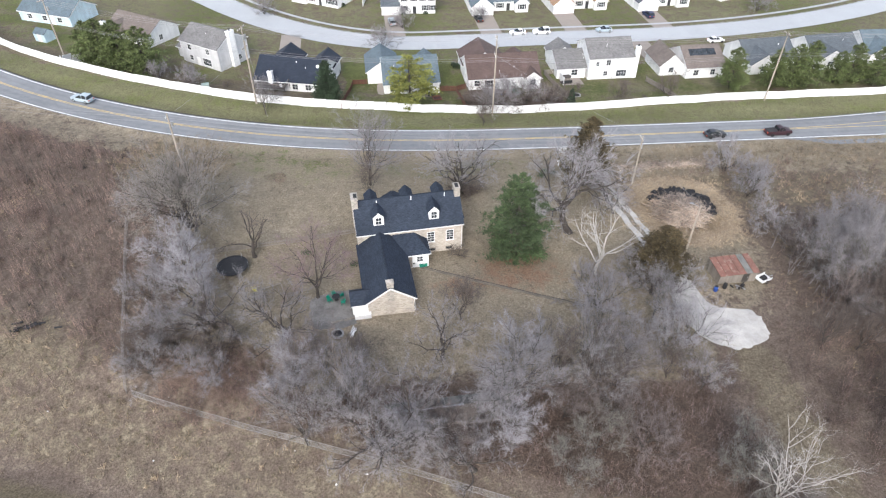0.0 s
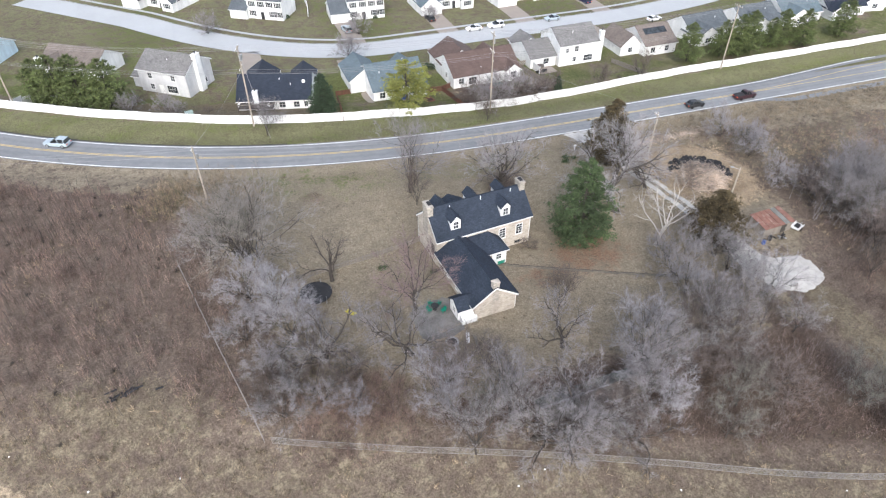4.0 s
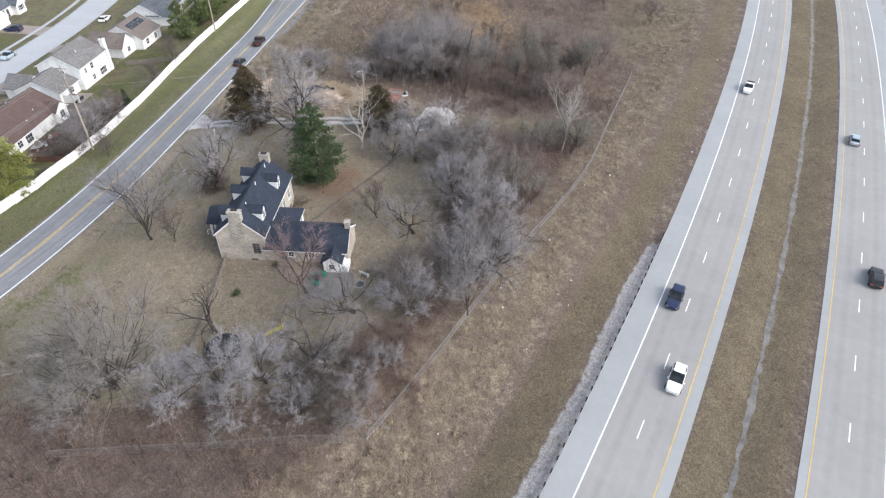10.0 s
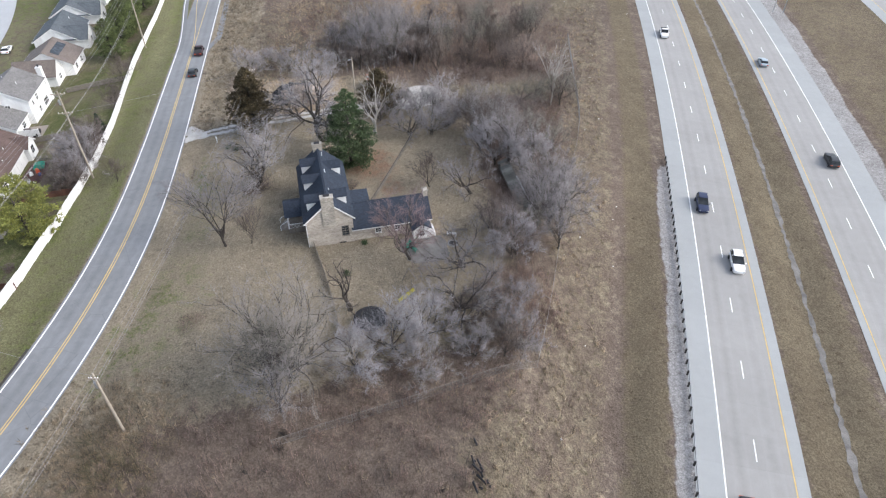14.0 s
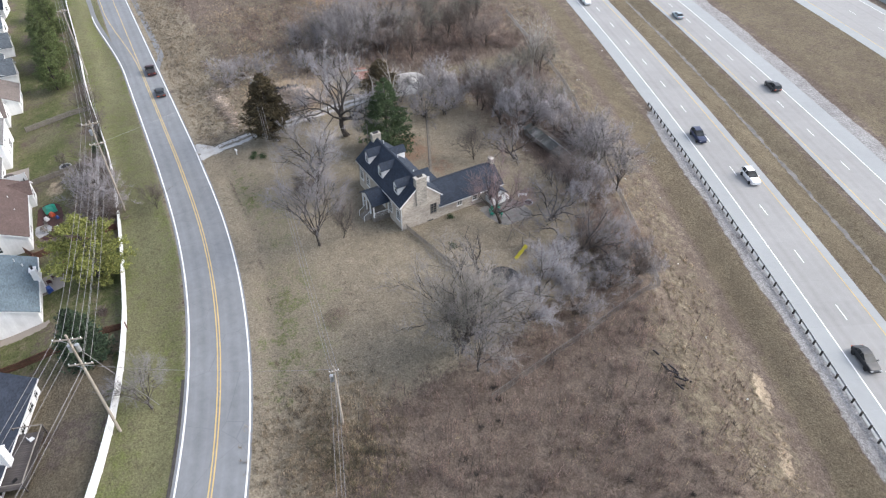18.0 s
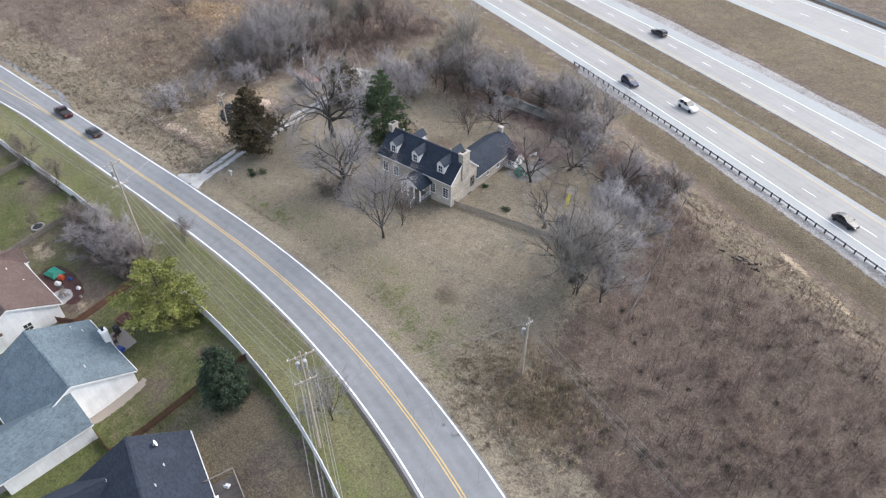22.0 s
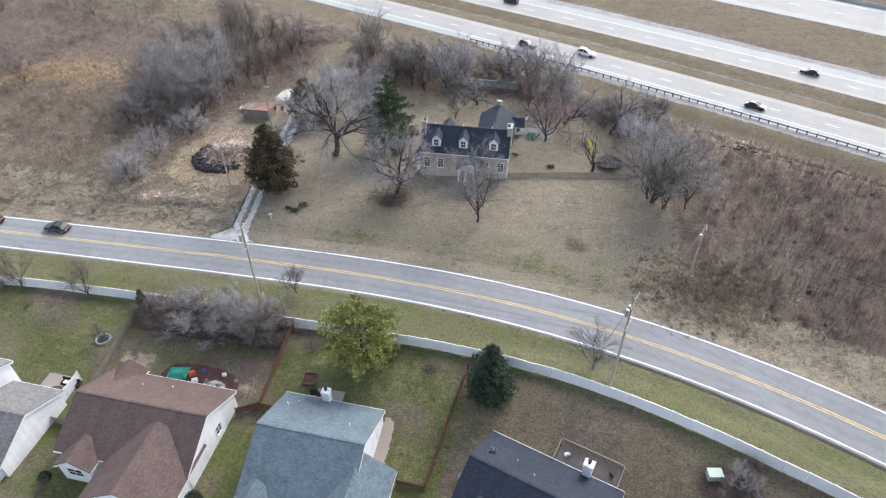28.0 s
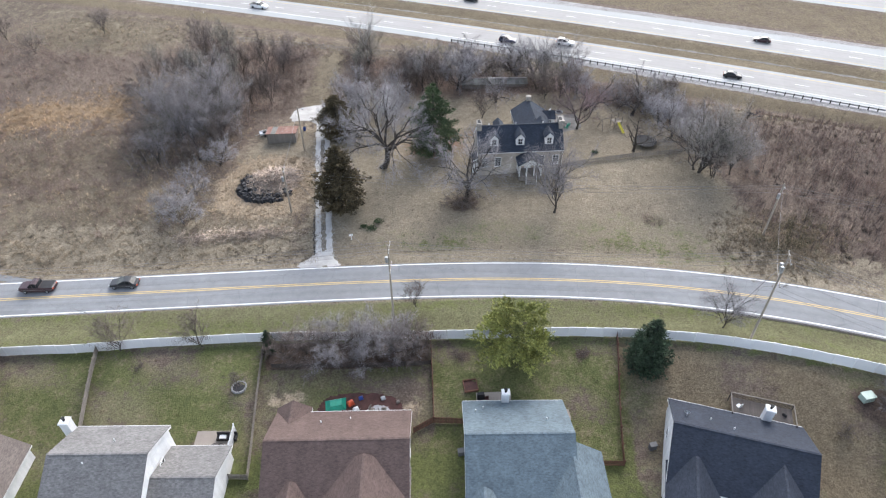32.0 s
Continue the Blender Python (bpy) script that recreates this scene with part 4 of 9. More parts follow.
def door(parent, face, plane, u, w=0.95, h=2.05, mat=None, z=0.0, name="door"):
    f = facing(face, plane)
    g = Geo()
    fbox(g, f, u - w / 2, u + w / 2, -0.02, 0.04, z, z + h)
    for a, b in ((0.12, 0.45), (0.55, 0.9)):
        for c, d in ((-0.4, -0.06), (0.06, 0.4)):
            fbox(g, f, u + c * w, u + d * w, 0.04, 0.055, z + a * h, z + b * h)
    leaf = part(name, g, mat or M_TRIM, parent)
    t = Geo()
    for a, b, c, d in ((-w / 2 - 0.1, -w / 2, 0, h + 0.1), (w / 2, w / 2 + 0.1, 0, h + 0.1), (-w / 2, w / 2, h, h + 0.1)):
        fbox(t, f, u + a, u + b, -0.02, 0.06, z + c, z + d)
    part("frame", t, M_TRIM, leaf)
    k = Geo()
    fbox(k, f, u + w * 0.36, u + w * 0.42, 0.05, 0.11, z + 0.95, z + 1.03)
    part("door_handle", k, M_GALV, leaf)
    return leaf


def garage_door(parent, face, plane, u, w=4.8, h=2.1):
    f = facing(face, plane)
    g = Geo()
    for i in range(4):
        fbox(g, f, u - w / 2, u + w / 2, -0.02, 0.05, i * h / 4 + 0.02, (i + 1) * h / 4 - 0.01)
    part("garage_door", g, M_TRIM, parent, "white sectional garage door")


def chimney(parent, x0, x1, y0, y1, z0, z1, mat, cap=True, flue=True):
    g = Geo().box(x0, x1, y0, y1, z0, z1 - 0.18)
    g.box(x0 - 0.08, x1 + 0.08, y0 - 0.08, y1 + 0.08, z1 - 0.18, z1 - 0.06)
    g.box(x0 - 0.03, x1 + 0.03, y0 - 0.03, y1 + 0.03, z1 - 0.06, z1)
    c = part("chimney", g, mat, parent)
    if flue:
        part("flue", Geo().rod((x0 + x1) / 2, (y0 + y1) / 2, z1, z1 + 0.35, 0.16, 10).rod((x0 + x1) / 2, (y0 + y1) / 2, z1 + 0.42, z1 + 0.48, 0.24, 10), M_BLACK if flue == 1 else M_GALV, c)
    return c


def roof_vents(parent, spots):
    for x, y, z in spots:
        part("vent_pipe", Geo().rod(x, y, z - 0.3, z + 0.35, 0.07, 8), M_TRIM, parent, "white vent pipe")


# ---- the old stone farmhouse ----
FX, FY = 4.95, 76.35
farm = thing("farmhouse", pose(FX, FY, 0.0, 0, 0, 3.6), "old cream limestone farmhouse with blue-black shingled roof and white dormers", "house")
HX, HY, EAVE, RISE = 7.85, 3.45, 5.0, 3.1
g = Geo()
block_walls(g, -HX, HX, -HY, HY, EAVE, RISE, "x", -0.6)
part("wall", g, M_STONE, farm, "cream limestone walls")
g = Geo()
gable_roof(g, -HX, HX, -HY, HY, EAVE, RISE, "x", 0.35, 0.12)
roof = part("roof", g, M_NAVY, farm, "blue-black asphalt shingle roof")
part("ridge_cap", Geo().beam((-HX - 0.1, 0, EAVE + RISE + 0.2), (HX + 0.1, 0, EAVE + RISE + 0.2), 0.3, 0.06), M_NAVY, roof)
g = Geo()
rake_trim(g, -HX, HX, -HY, HY, EAVE, RISE, "x", 0.35, 0.12)
part("trim_board", g, M_TRIM, roof, "white painted eave and rake boards")
for gx in (-1, 1):
    c = chimney(farm, -HX - 0.24 if gx < 0 else HX - 0.76, -HX + 0.62 if gx < 0 else HX + 0.08, -0.92 if gx < 0 else -0.75, 0.92 if gx < 0 else 0.75, 4.2, 9.15, M_CHIMNEY, flue=False)
    part("chimney_pot", Geo().box(gx * (HX - 0.34) - 0.25, gx * (HX - 0.34) + 0.25, -0.45, 0.45, 9.15, 9.27), M_BLACK, c)
roof_vents(farm, [(-4.5, -0.6, 8.0), (0.6, -0.5, 8.1), (5.6, -0.5, 8.1)])


def dormer(parent, x, side):
    """A gabled dormer with white front and cheeks; side is -1 for the garden slope."""
    w, front, top, rise = 0.76, 2.95, 7.22, 0.78
    k = RISE / HY
    back = lambda z: (EAVE + RISE - z) / k
    yb, yr = max(0.1, back(top)), max(0.05, back(top + rise))
    zf = EAVE + RISE - front * k
    g = Geo()
    a = [(x - w, side * front, zf - 0.1), (x + w, side * front, zf - 0.1), (x + w, side * front, top), (x, side * front, top + rise), (x - w, side * front, top)]
    b = [(x - w, side * yb, top - 0.1), (x + w, side * yb, top - 0.1), (x + w, side * yb, top), (x, side * yb, top + rise), (x - w, side * yb, top)]
    g.hull(a, b)
    d = part("dormer", g, M_TRIM, parent, "white-sided gabled dormer")
    r = Geo()
    for sg in (-1, 1):
        e = w + 0.16
        ze = top - 0.16 * rise / w
        slope_slab(r, (x + sg * e, side * (front + 0.22), ze + 0.02), (x, side * (front + 0.22), top + rise + 0.02), (x, side * yr, top + rise + 0.02), (x + sg * e, side * back(ze) * 0.98, ze + 0.02), 0.09)
    part("dormer_roof", r, M_NAVY, d)
    window(d, "s" if side < 0 else "n", side * front, x, zf + 0.38, 0.78, 1.15, 2, 2, sill=False)


for x in (-4.55, 3.6):
    dormer(farm, x, -1)
for x in (-5.15, 0.2, 5.0):
    dormer(farm, x, 1)
for x, z, w, h in ((3.0, 1.9, 1.0, 1.75), (5.9, 1.9, 1.0, 1.75)):
    window(farm, "s", -HY, x, z, w, h, 4, 2)
for x in (-6.6, -3.9, 4.2, 6.6):
    window(farm, "n", HY, x, 1.7, 1.0, 1.75, 4, 2)
window(farm, "w", -HX, -2.2, 1.7, 0.95, 1.7, 4, 2, trim=M_GREYWOOD)
window(farm, "e", HX, 1.9, 1.7, 0.95, 1.7, 4, 2)
for x in (3.2, 5.8):
    window(farm, "s", -HY, x, 0.1, 0.9, 0.4, 1, 2, trim=M_GREYWOOD, sill=False)
window(farm, "w", -HX, -1.6, 0.05, 0.9, 0.35, 1, 2, trim=M_GREYWOOD, sill=False)
# front porch
px0, px1, py1 = -3.55, 0.65, HY + 2.9
porch = part("porch", Geo().box(px0, px1, HY, py1, 0.75, 0.93).box(px0 + 0.1, px1 - 0.1, HY, py1 - 0.1, -0.3, 0.75), M_GREYWOOD, farm, "grey painted timber porch")
g = Geo()
for x in (px0 + 0.12, -2.15, -0.75, px1 - 0.12):
    g.box(x - 0.1, x + 0.1, py1 - 0.25, py1 - 0.05, 0.93, 3.35)
for x in (px0 + 0.12, px1 - 0.12):
    g.box(x - 0.1, x + 0.1, HY + 0.05, HY + 0.22, 0.93, 3.35)
    g.beam((x, HY, 1.75), (x, py1 - 0.15, 1.75), 0.06, 0.08)
    for i in range(12):
        y = HY + 0.3 + i * 0.2
        g.box(x - 0.015, x + 0.015, y - 0.015, y + 0.015, 0.93, 1.75)
g.box(px0, px1, HY, py1, 3.35, 3.5)
part("post", g, M_TRIM, porch, "pale grey painted posts and rail")
g = Geo()
block_walls(g, px0, px1, HY - 1.2, py1, 3.5, 1.25, "y", 3.45)
part("pediment", g, M_TRIM, porch, "white pediment")
g = Geo()
gable_roof(g, px0, px1, HY - 1.4, py1, 3.5, 1.25, "y", 0.3, 0.25)
part("porch_roof", g, M_NAVY, porch)
g = Geo()
for i in range(4):
    g.box(-2.4, -0.6, py1 + i * 0.3, py1 + (i + 1) * 0.3, -0.1, 0.75 - i * 0.19)
part("porch_step", g, M_GREYWOOD, porch, "weathered plank steps")
for x in (-2.45, -0.55):
    part("handrail", Geo().beam((x, py1, 1.75), (x, py1 + 1.2, 1.0), 0.06).box(x - 0.03, x + 0.03, py1 + 1.15, py1 + 1.22, 0, 1.0), M_TRIM, porch)
door(farm, "n", HY, -1.45, 1.0, 2.1, M_TRIM, 0.93)
# side bay on the east gable
bay = part("side_porch", Geo().box(HX, HX + 0.9, 0.4, 2.6, -0.3, 2.6), M_SIDING, farm, "small white side entry")
g = Geo()
slope_slab(g, (HX - 0.02, 0.2, 3.2), (HX - 0.02, 2.8, 3.2), (HX + 1.1, 2.8, 2.6), (HX + 1.1, 0.2, 2.6), 0.1)
part("porch_roof", g, M_NAVY, bay)
# the long stone wing towards the south
wx0, wx1, wy0, wy1 = -HX + 0.15, -HX + 6.35, -15.6, -HY + 0.2
g = Geo()
block_walls(g, wx0, wx1, wy0, wy1, 2.75, 2.15, "y", -0.6)
wing = part("wing", g, M_STONE, farm, "low cream limestone rear wing")
g = Geo()
gable_roof(g, wx0, wx1, wy0, wy1, 2.75, 2.15, "y", 0.4, 0.1)
part("wing_roof", g, M_NAVY, wing)
g = Geo()
rake_trim(g, wx0, wx1, wy0, wy1, 2.75, 2.15, "y", 0.4, 0.1)
part("trim_board", g, M_TRIM, wing)
xm = (wx0 + wx1) / 2
chimney(wing, xm - 0.45, xm + 0.45, wy0 - 0.05, wy0 + 0.65, 2.5, 5.9, M_CHIMNEY, flue=False)
for y in (-7.2, -10.2):
    window(farm, "w", wx0, y, 1.2, 0.8, 0.8, 2, 2)
# white kitchen lean-to with a shallow hipped roof
lx0, lx1, ly0, ly1 = wx1 - 0.3, wx1 + 3.6, -6.6, -HY + 0.1
g = Geo().box(lx0, lx1, ly0, ly1, -0.5, 2.45)
lean = part("kitchen_annex", g, M_SIDING, farm, "white-sided annex in the corner of the house")
g = Geo()
e, zt, zb = 0.3, 3.9, 2.45
ridge_a, ridge_b = (lx0 - 1.0, ly1, zt), (lx1 - 1.6, ly1, zt)
slope_slab(g, (lx0 - 1.0, ly0 - e, zb), (lx1 + e, ly0 - e, zb), (lx1 - 1.6, ly1, zt), (lx0 - 1.0, ly1, zt), 0.12)
g.poly((lx1 + e, ly0 - e, zb + 0.1), (lx1 + e, ly1, zb + 0.1), (lx1 - 1.6, ly1, zt + 0.1))
g.poly((lx1 + e, ly0 - e, zb), (lx1 + e, ly1, zb), (lx1 - 1.6, ly1, zt))
part("annex_roof", g, M_NAVY, lean)
part("trim_board", Geo().beam((lx0, ly0 - e, zb - 0.02), (lx1 + e, ly0 - e, zb - 0.02), 0.1, 0.18).beam((lx1 + e, ly0 - e, zb - 0.02), (lx1 + e, ly1, zb - 0.02), 0.1, 0.18), M_TRIM, lean)
door(farm, "s", ly0, lx0 + 1.0, 0.95, 2.05, M_GREYWOOD)
window(farm, "s", ly0, lx0 + 2.6, 1.0, 0.8, 0.9)
# little white entry hut on the west side of the wing
ex0, ex1, ey0, ey1 = wx0 - 2.1, wx0 + 0.1, -14.9, -12.4
g = Geo().box(ex0, ex1, ey0, ey1, -0.4, 2.25)
block_walls(g, ex0, ex1, ey0, ey1, 2.25, 0.9, "x", 2.2)
hut = part("entry_hut", g, M_SIDING, farm, "small white-sided entry hut")
g = Geo()
gable_roof(g, ex0, ex1 + 1.0, ey0, ey1, 2.25, 0.9, "x", 0.3, 0.2)
part("hut_roof", g, M_NAVY, hut)
part("bulkhead", Geo().hull([(ex0 + 0.2, ey0 - 1.0, -0.3), (ex1 + 0.2, ey0 - 1.0, -0.3), (ex1 + 0.2, ey0, -0.3), (ex0 + 0.2, ey0, -0.3)], [(ex0 + 0.2, ey0 - 1.0, 0.9), (ex1 + 0.2, ey0 - 1.0, 0.9), (ex1 + 0.2, ey0, 1.7), (ex0 + 0.2, ey0, 1.7)]), M_SIDING, hut, "white sloping bulkhead")
window(hut, "w", ex0, (ey0 + ey1) / 2, 0.95, 0.75, 0.85)
window(hut, "n", ey1, ex0 + 1.0, 0.95, 0.6, 0.8)
for x, y, z in ((-HX + 0.05, HY + 0.08, 4.8), (HX - 0.15, -HY - 0.08, 4.8), (wx1 + 0.1, wy0 + 0.1, 2.6)):
    part("downpipe", Geo().rod(x, y, 0.1, z, 0.05), M_TRIM, farm)


# ---- trees ----
def bare_tree(seed, H, trunk_r, bole, spread, limbs=5, sub=5, fine=6, twigs=9, droop=0.0, upright=0.35, wander=0.15, lean=0.0, stems=1, low=0.45):
    """Trunk mesh data in a Geo, and twig arrays, for a leafless tree."""
    rng = np.random.default_rng(seed)
    wood, mid = Geo(), Geo()
    tp, td, tl = [], [], []

    def path(p, d, length, n, up):
        pts = [np.array(p, float)]
        d = np.array(d, float)
        for _ in range(n):
            d = unit(d + rng.normal(size=3) * wander + np.array([0, 0, up]))
            pts.append(pts[-1] + d * length / n)
        return pts, d

    def side_dir(d, angle):
        s = unit(np.cross(d, rng.normal(size=3)))
        return unit(d * math.cos(angle) + s * math.sin(angle))

    for st in range(stems):
        a = rng.uniform(0, 6.28)
        lean_d = unit(np.array([math.cos(a) * (lean + 0.25 * (stems > 1)), math.sin(a) * (lean + 0.25 * (stems > 1)), 1.0]))
        r0 = trunk_r * (1.0 if stems == 1 else rng.uniform(0.55, 0.9))
        base = np.array([rng.normal() * 0.25 * (stems > 1), rng.normal() * 0.25 * (stems > 1), -0.25])
        tr, d = path(base, lean_d, bole, 5, 0.12)
        wood.tube(tr, [r0 * (1.45 if i == 0 else 1.0 - 0.07 * i) for i in range(6)], 7)
        for i in range(limbs):
            f = low + (1 - low) * i / max(1, limbs - 1)
            k = min(4, int(f * 5))
            p0 = tr[k] + (tr[k + 1] - tr[k]) * (f * 5 - k)
            ang = (0.3 if i == limbs - 1 else rng.uniform(0.5, 1.15)) * spread * 1.12
            L = (H - bole * f) * rng.uniform(0.78, 0.98) * (1 - 0.30 * math.sin(min(ang, 1.57)))
            az = 2.4 * i + rng.uniform(-0.5, 0.5)
            ld = unit(np.array([math.cos(az) * math.sin(ang), math.sin(az) * math.sin(ang), math.cos(ang)]))
            lp, _ = path(p0, ld, L, 7, upright * 0.12)
            rl = r0 * rng.uniform(0.34, 0.5)
            wood.tube(lp, [rl * (1 - 0.115 * q) for q in range(8)], 5)
            for j in range(sub):
                f2 = 0.25 + 0.72 * (j + rng.uniform(0, 0.8)) / sub
                k2 = min(6, int(f2 * 7))
                q0 = lp[k2] + (lp[k2 + 1] - lp[k2]) * (f2 * 7 - k2)
                sd = side_dir(unit(lp[k2 + 1] - lp[k2]), rng.uniform(0.5, 1.05))
                sl = L * (0.56 - 0.24 * f2) * rng.uniform(0.8, 1.2)
                sp, _ = path(q0, sd, sl, 4, upright * 0.3 - droop)
                rs = rl * (1 - 0.8 * f2) * 0.5 + 0.018
                wood.tube(sp, [rs * (1 - 0.2 * q) for q in range(5)], 4)
                for m_ in range(fine):
                    f3 = 0.15 + 0.85 * (m_ + rng.uniform(0, 0.9)) / fine
                    k3 = min(3, int(f3 * 4))
                    e0 = sp[k3] + (sp[k3 + 1] - sp[k3]) * min(1, f3 * 4 - k3)
                    fd = side_dir(unit(sp[k3 + 1] - sp[k3]), rng.uniform(0.35, 1.0))
                    fl = sl * 0.45 * rng.uniform(0.6, 1.2)
                    fp, _ = path(e0, fd, fl, 3, upright * 0.2 - droop)
                    mid.tube(fp, [0.015, 0.012, 0.009, 0.005], 3)
                    for q in range(twigs):
                        f4 = rng.uniform(0.1, 1.0)
                        k4 = min(2, int(f4 * 3))
                        tp.append(fp[k4] + (fp[k4 + 1] - fp[k4]) * (f4 * 3 - k4))
                        td.append(side_dir(unit(fp[k4 + 1] - fp[k4]), rng.uniform(0.3, 1.0)) + np.array([0, 0, 0.12 - droop]))
                        tl.append(fl * rng.uniform(0.35, 0.9) + 0.2)
    return wood, mid, (np.array(tp), unit(np.array(td)), np.array(tl))


def joined(name, geo, arr, mat, w=0.015):
    """One mesh out of thin branches and their twigs."""
    v, t = spikes(*arr, w)
    tris = []
    for f in geo.f:
        for i in range(1, len(f) - 1):
            tris.append((f[0], f[i], f[i + 1]))
    verts = np.concatenate([np.array(geo.v, float), v])
    return tri_mesh(name, verts, np.concatenate([np.array(tris), t + len(geo.v)]), mat)


SPECIES = {}


def species(key, wood_mat, twig_mat, w=0.015, **kw):
    wood, mid, arr = bare_tree(**kw)
    SPECIES[key] = (wood.data("trunk", wood_mat), joined("crown", mid, arr, twig_mat, w))


species("oak", M_BARK, M_TWIG, seed=11, H=15, trunk_r=0.42, bole=3.6, spread=1.05, limbs=7, sub=6, fine=9, twigs=17)
species("oak_b", M_BARK, M_TWIGPALE, 0.014, seed=42, H=14, trunk_r=0.42, bole=4.4, spread=1.0, limbs=9, sub=8, fine=8, twigs=16, wander=0.24, upright=0.1, low=0.72)
species("gnarled", M_BARK, M_TWIG, seed=13, H=11, trunk_r=0.34, bole=2.6, spread=1.1, limbs=7, sub=6, fine=7, twigs=15, wander=0.3)
species("round", M_BARK, M_TWIGPALE, 0.014, seed=49, H=14, trunk_r=0.36, bole=4.0, spread=0.8, limbs=9, sub=8, fine=7, twigs=15, wander=0.26, upright=0.1, low=0.55)
species("giant", M_BARKGREY, M_TWIG, 0.014, seed=48, H=15, trunk_r=0.26, bole=3.6, spread=0.8, limbs=6, sub=6, fine=7, twigs=14, wander=0.16, stems=3, lean=0.15, low=0.5)
species("dead", M_BARK, M_TWIGDARK, seed=60, H=8, trunk_r=0.26, bole=2.8, spread=0.7, limbs=6, sub=4, fine=4, twigs=5, wander=0.28, upright=0.5)
species("slender", M_BARK, M_TWIG, 0.013, seed=15, H=12, trunk_r=0.17, bole=2.8, spread=0.55, limbs=9, sub=6, fine=7, twigs=16)
species("slender_b", M_BARK, M_TWIGDARK, 0.013, seed=16, H=11, trunk_r=0.15, bole=2.2, spread=0.6, limbs=8, sub=6, fine=7, twigs=15)
species("clump", M_BARK, M_TWIGPALE, 0.014, seed=17, H=9, trunk_r=0.13, bole=1.2, spread=0.95, limbs=5, sub=4, fine=7, twigs=17, stems=3)
species("clump_b", M_BARK, M_TWIG, 0.014, seed=18, H=8, trunk_r=0.12, bole=1.0, spread=0.95, limbs=5, sub=4, fine=7, twigs=17, stems=3)
species("thorn", M_BARK, M_TWIGDARK, 0.014, seed=19, H=6.5, trunk_r=0.11, bole=0.8, spread=1.1, limbs=5, sub=4, fine=7, twigs=14, stems=3, droop=0.06)
species("wild", M_BARK, M_TWIGPURPLE, 0.013, seed=51, H=10, trunk_r=0.13, bole=2.4, spread=0.62, limbs=7, sub=5, fine=6, twigs=15, stems=2, wander=0.2)
species("wild_b", M_BARK, M_TWIGPURPLE, 0.013, seed=52, H=9, trunk_r=0.12, bole=1.6, spread=0.85, limbs=6, sub=5, fine=6, twigs=15, stems=2, wander=0.24)
species("wild_c", M_BARK, M_TWIGOLIVE, 0.013, seed=53, H=10, trunk_r=0.14, bole=2.0, spread=0.75, limbs=8, sub=5, fine=7, twigs=15, wander=0.2)
species("sycamore", M_BARKPALE, M_BARKPALE, 0.018, seed=20, H=11, trunk_r=0.24, bole=3.4, spread=0.55, limbs=6, sub=4, fine=3, twigs=2, wander=0.2)
species("birch", M_BARKPALE, M_BARKPALE, 0.011, seed=21, H=12, trunk_r=0.12, bole=4.5, spread=0.34, limbs=8, sub=5, fine=4, twigs=5, upright=0.6)
species("upright", M_BARK, M_TWIGOLIVE, 0.013, seed=23, H=12, trunk_r=0.13, bole=2.6, spread=0.55, limbs=5, sub=5, fine=5, twigs=10, stems=5, upright=0.5)
species("broad", M_BARK, M_TWIGSOFT, 0.013, seed=24, H=12, trunk_r=0.24, bole=2.4, spread=0.6, limbs=6, sub=6, fine=6, twigs=12, stems=4, upright=0.3, low=0.3, wander=0.2)
species("pear", M_BARK, M_TWIGBRIGHT, 0.013, seed=45, H=9, trunk_r=0.18, bole=1.6, spread=1.05, limbs=9, sub=7, fine=8, twigs=17)
species("maple", M_BARK, M_TWIGRED, 0.014, seed=22, H=10, trunk_r=0.2, bole=2.6, spread=0.8, limbs=7, sub=6, fine=7, twigs=16)


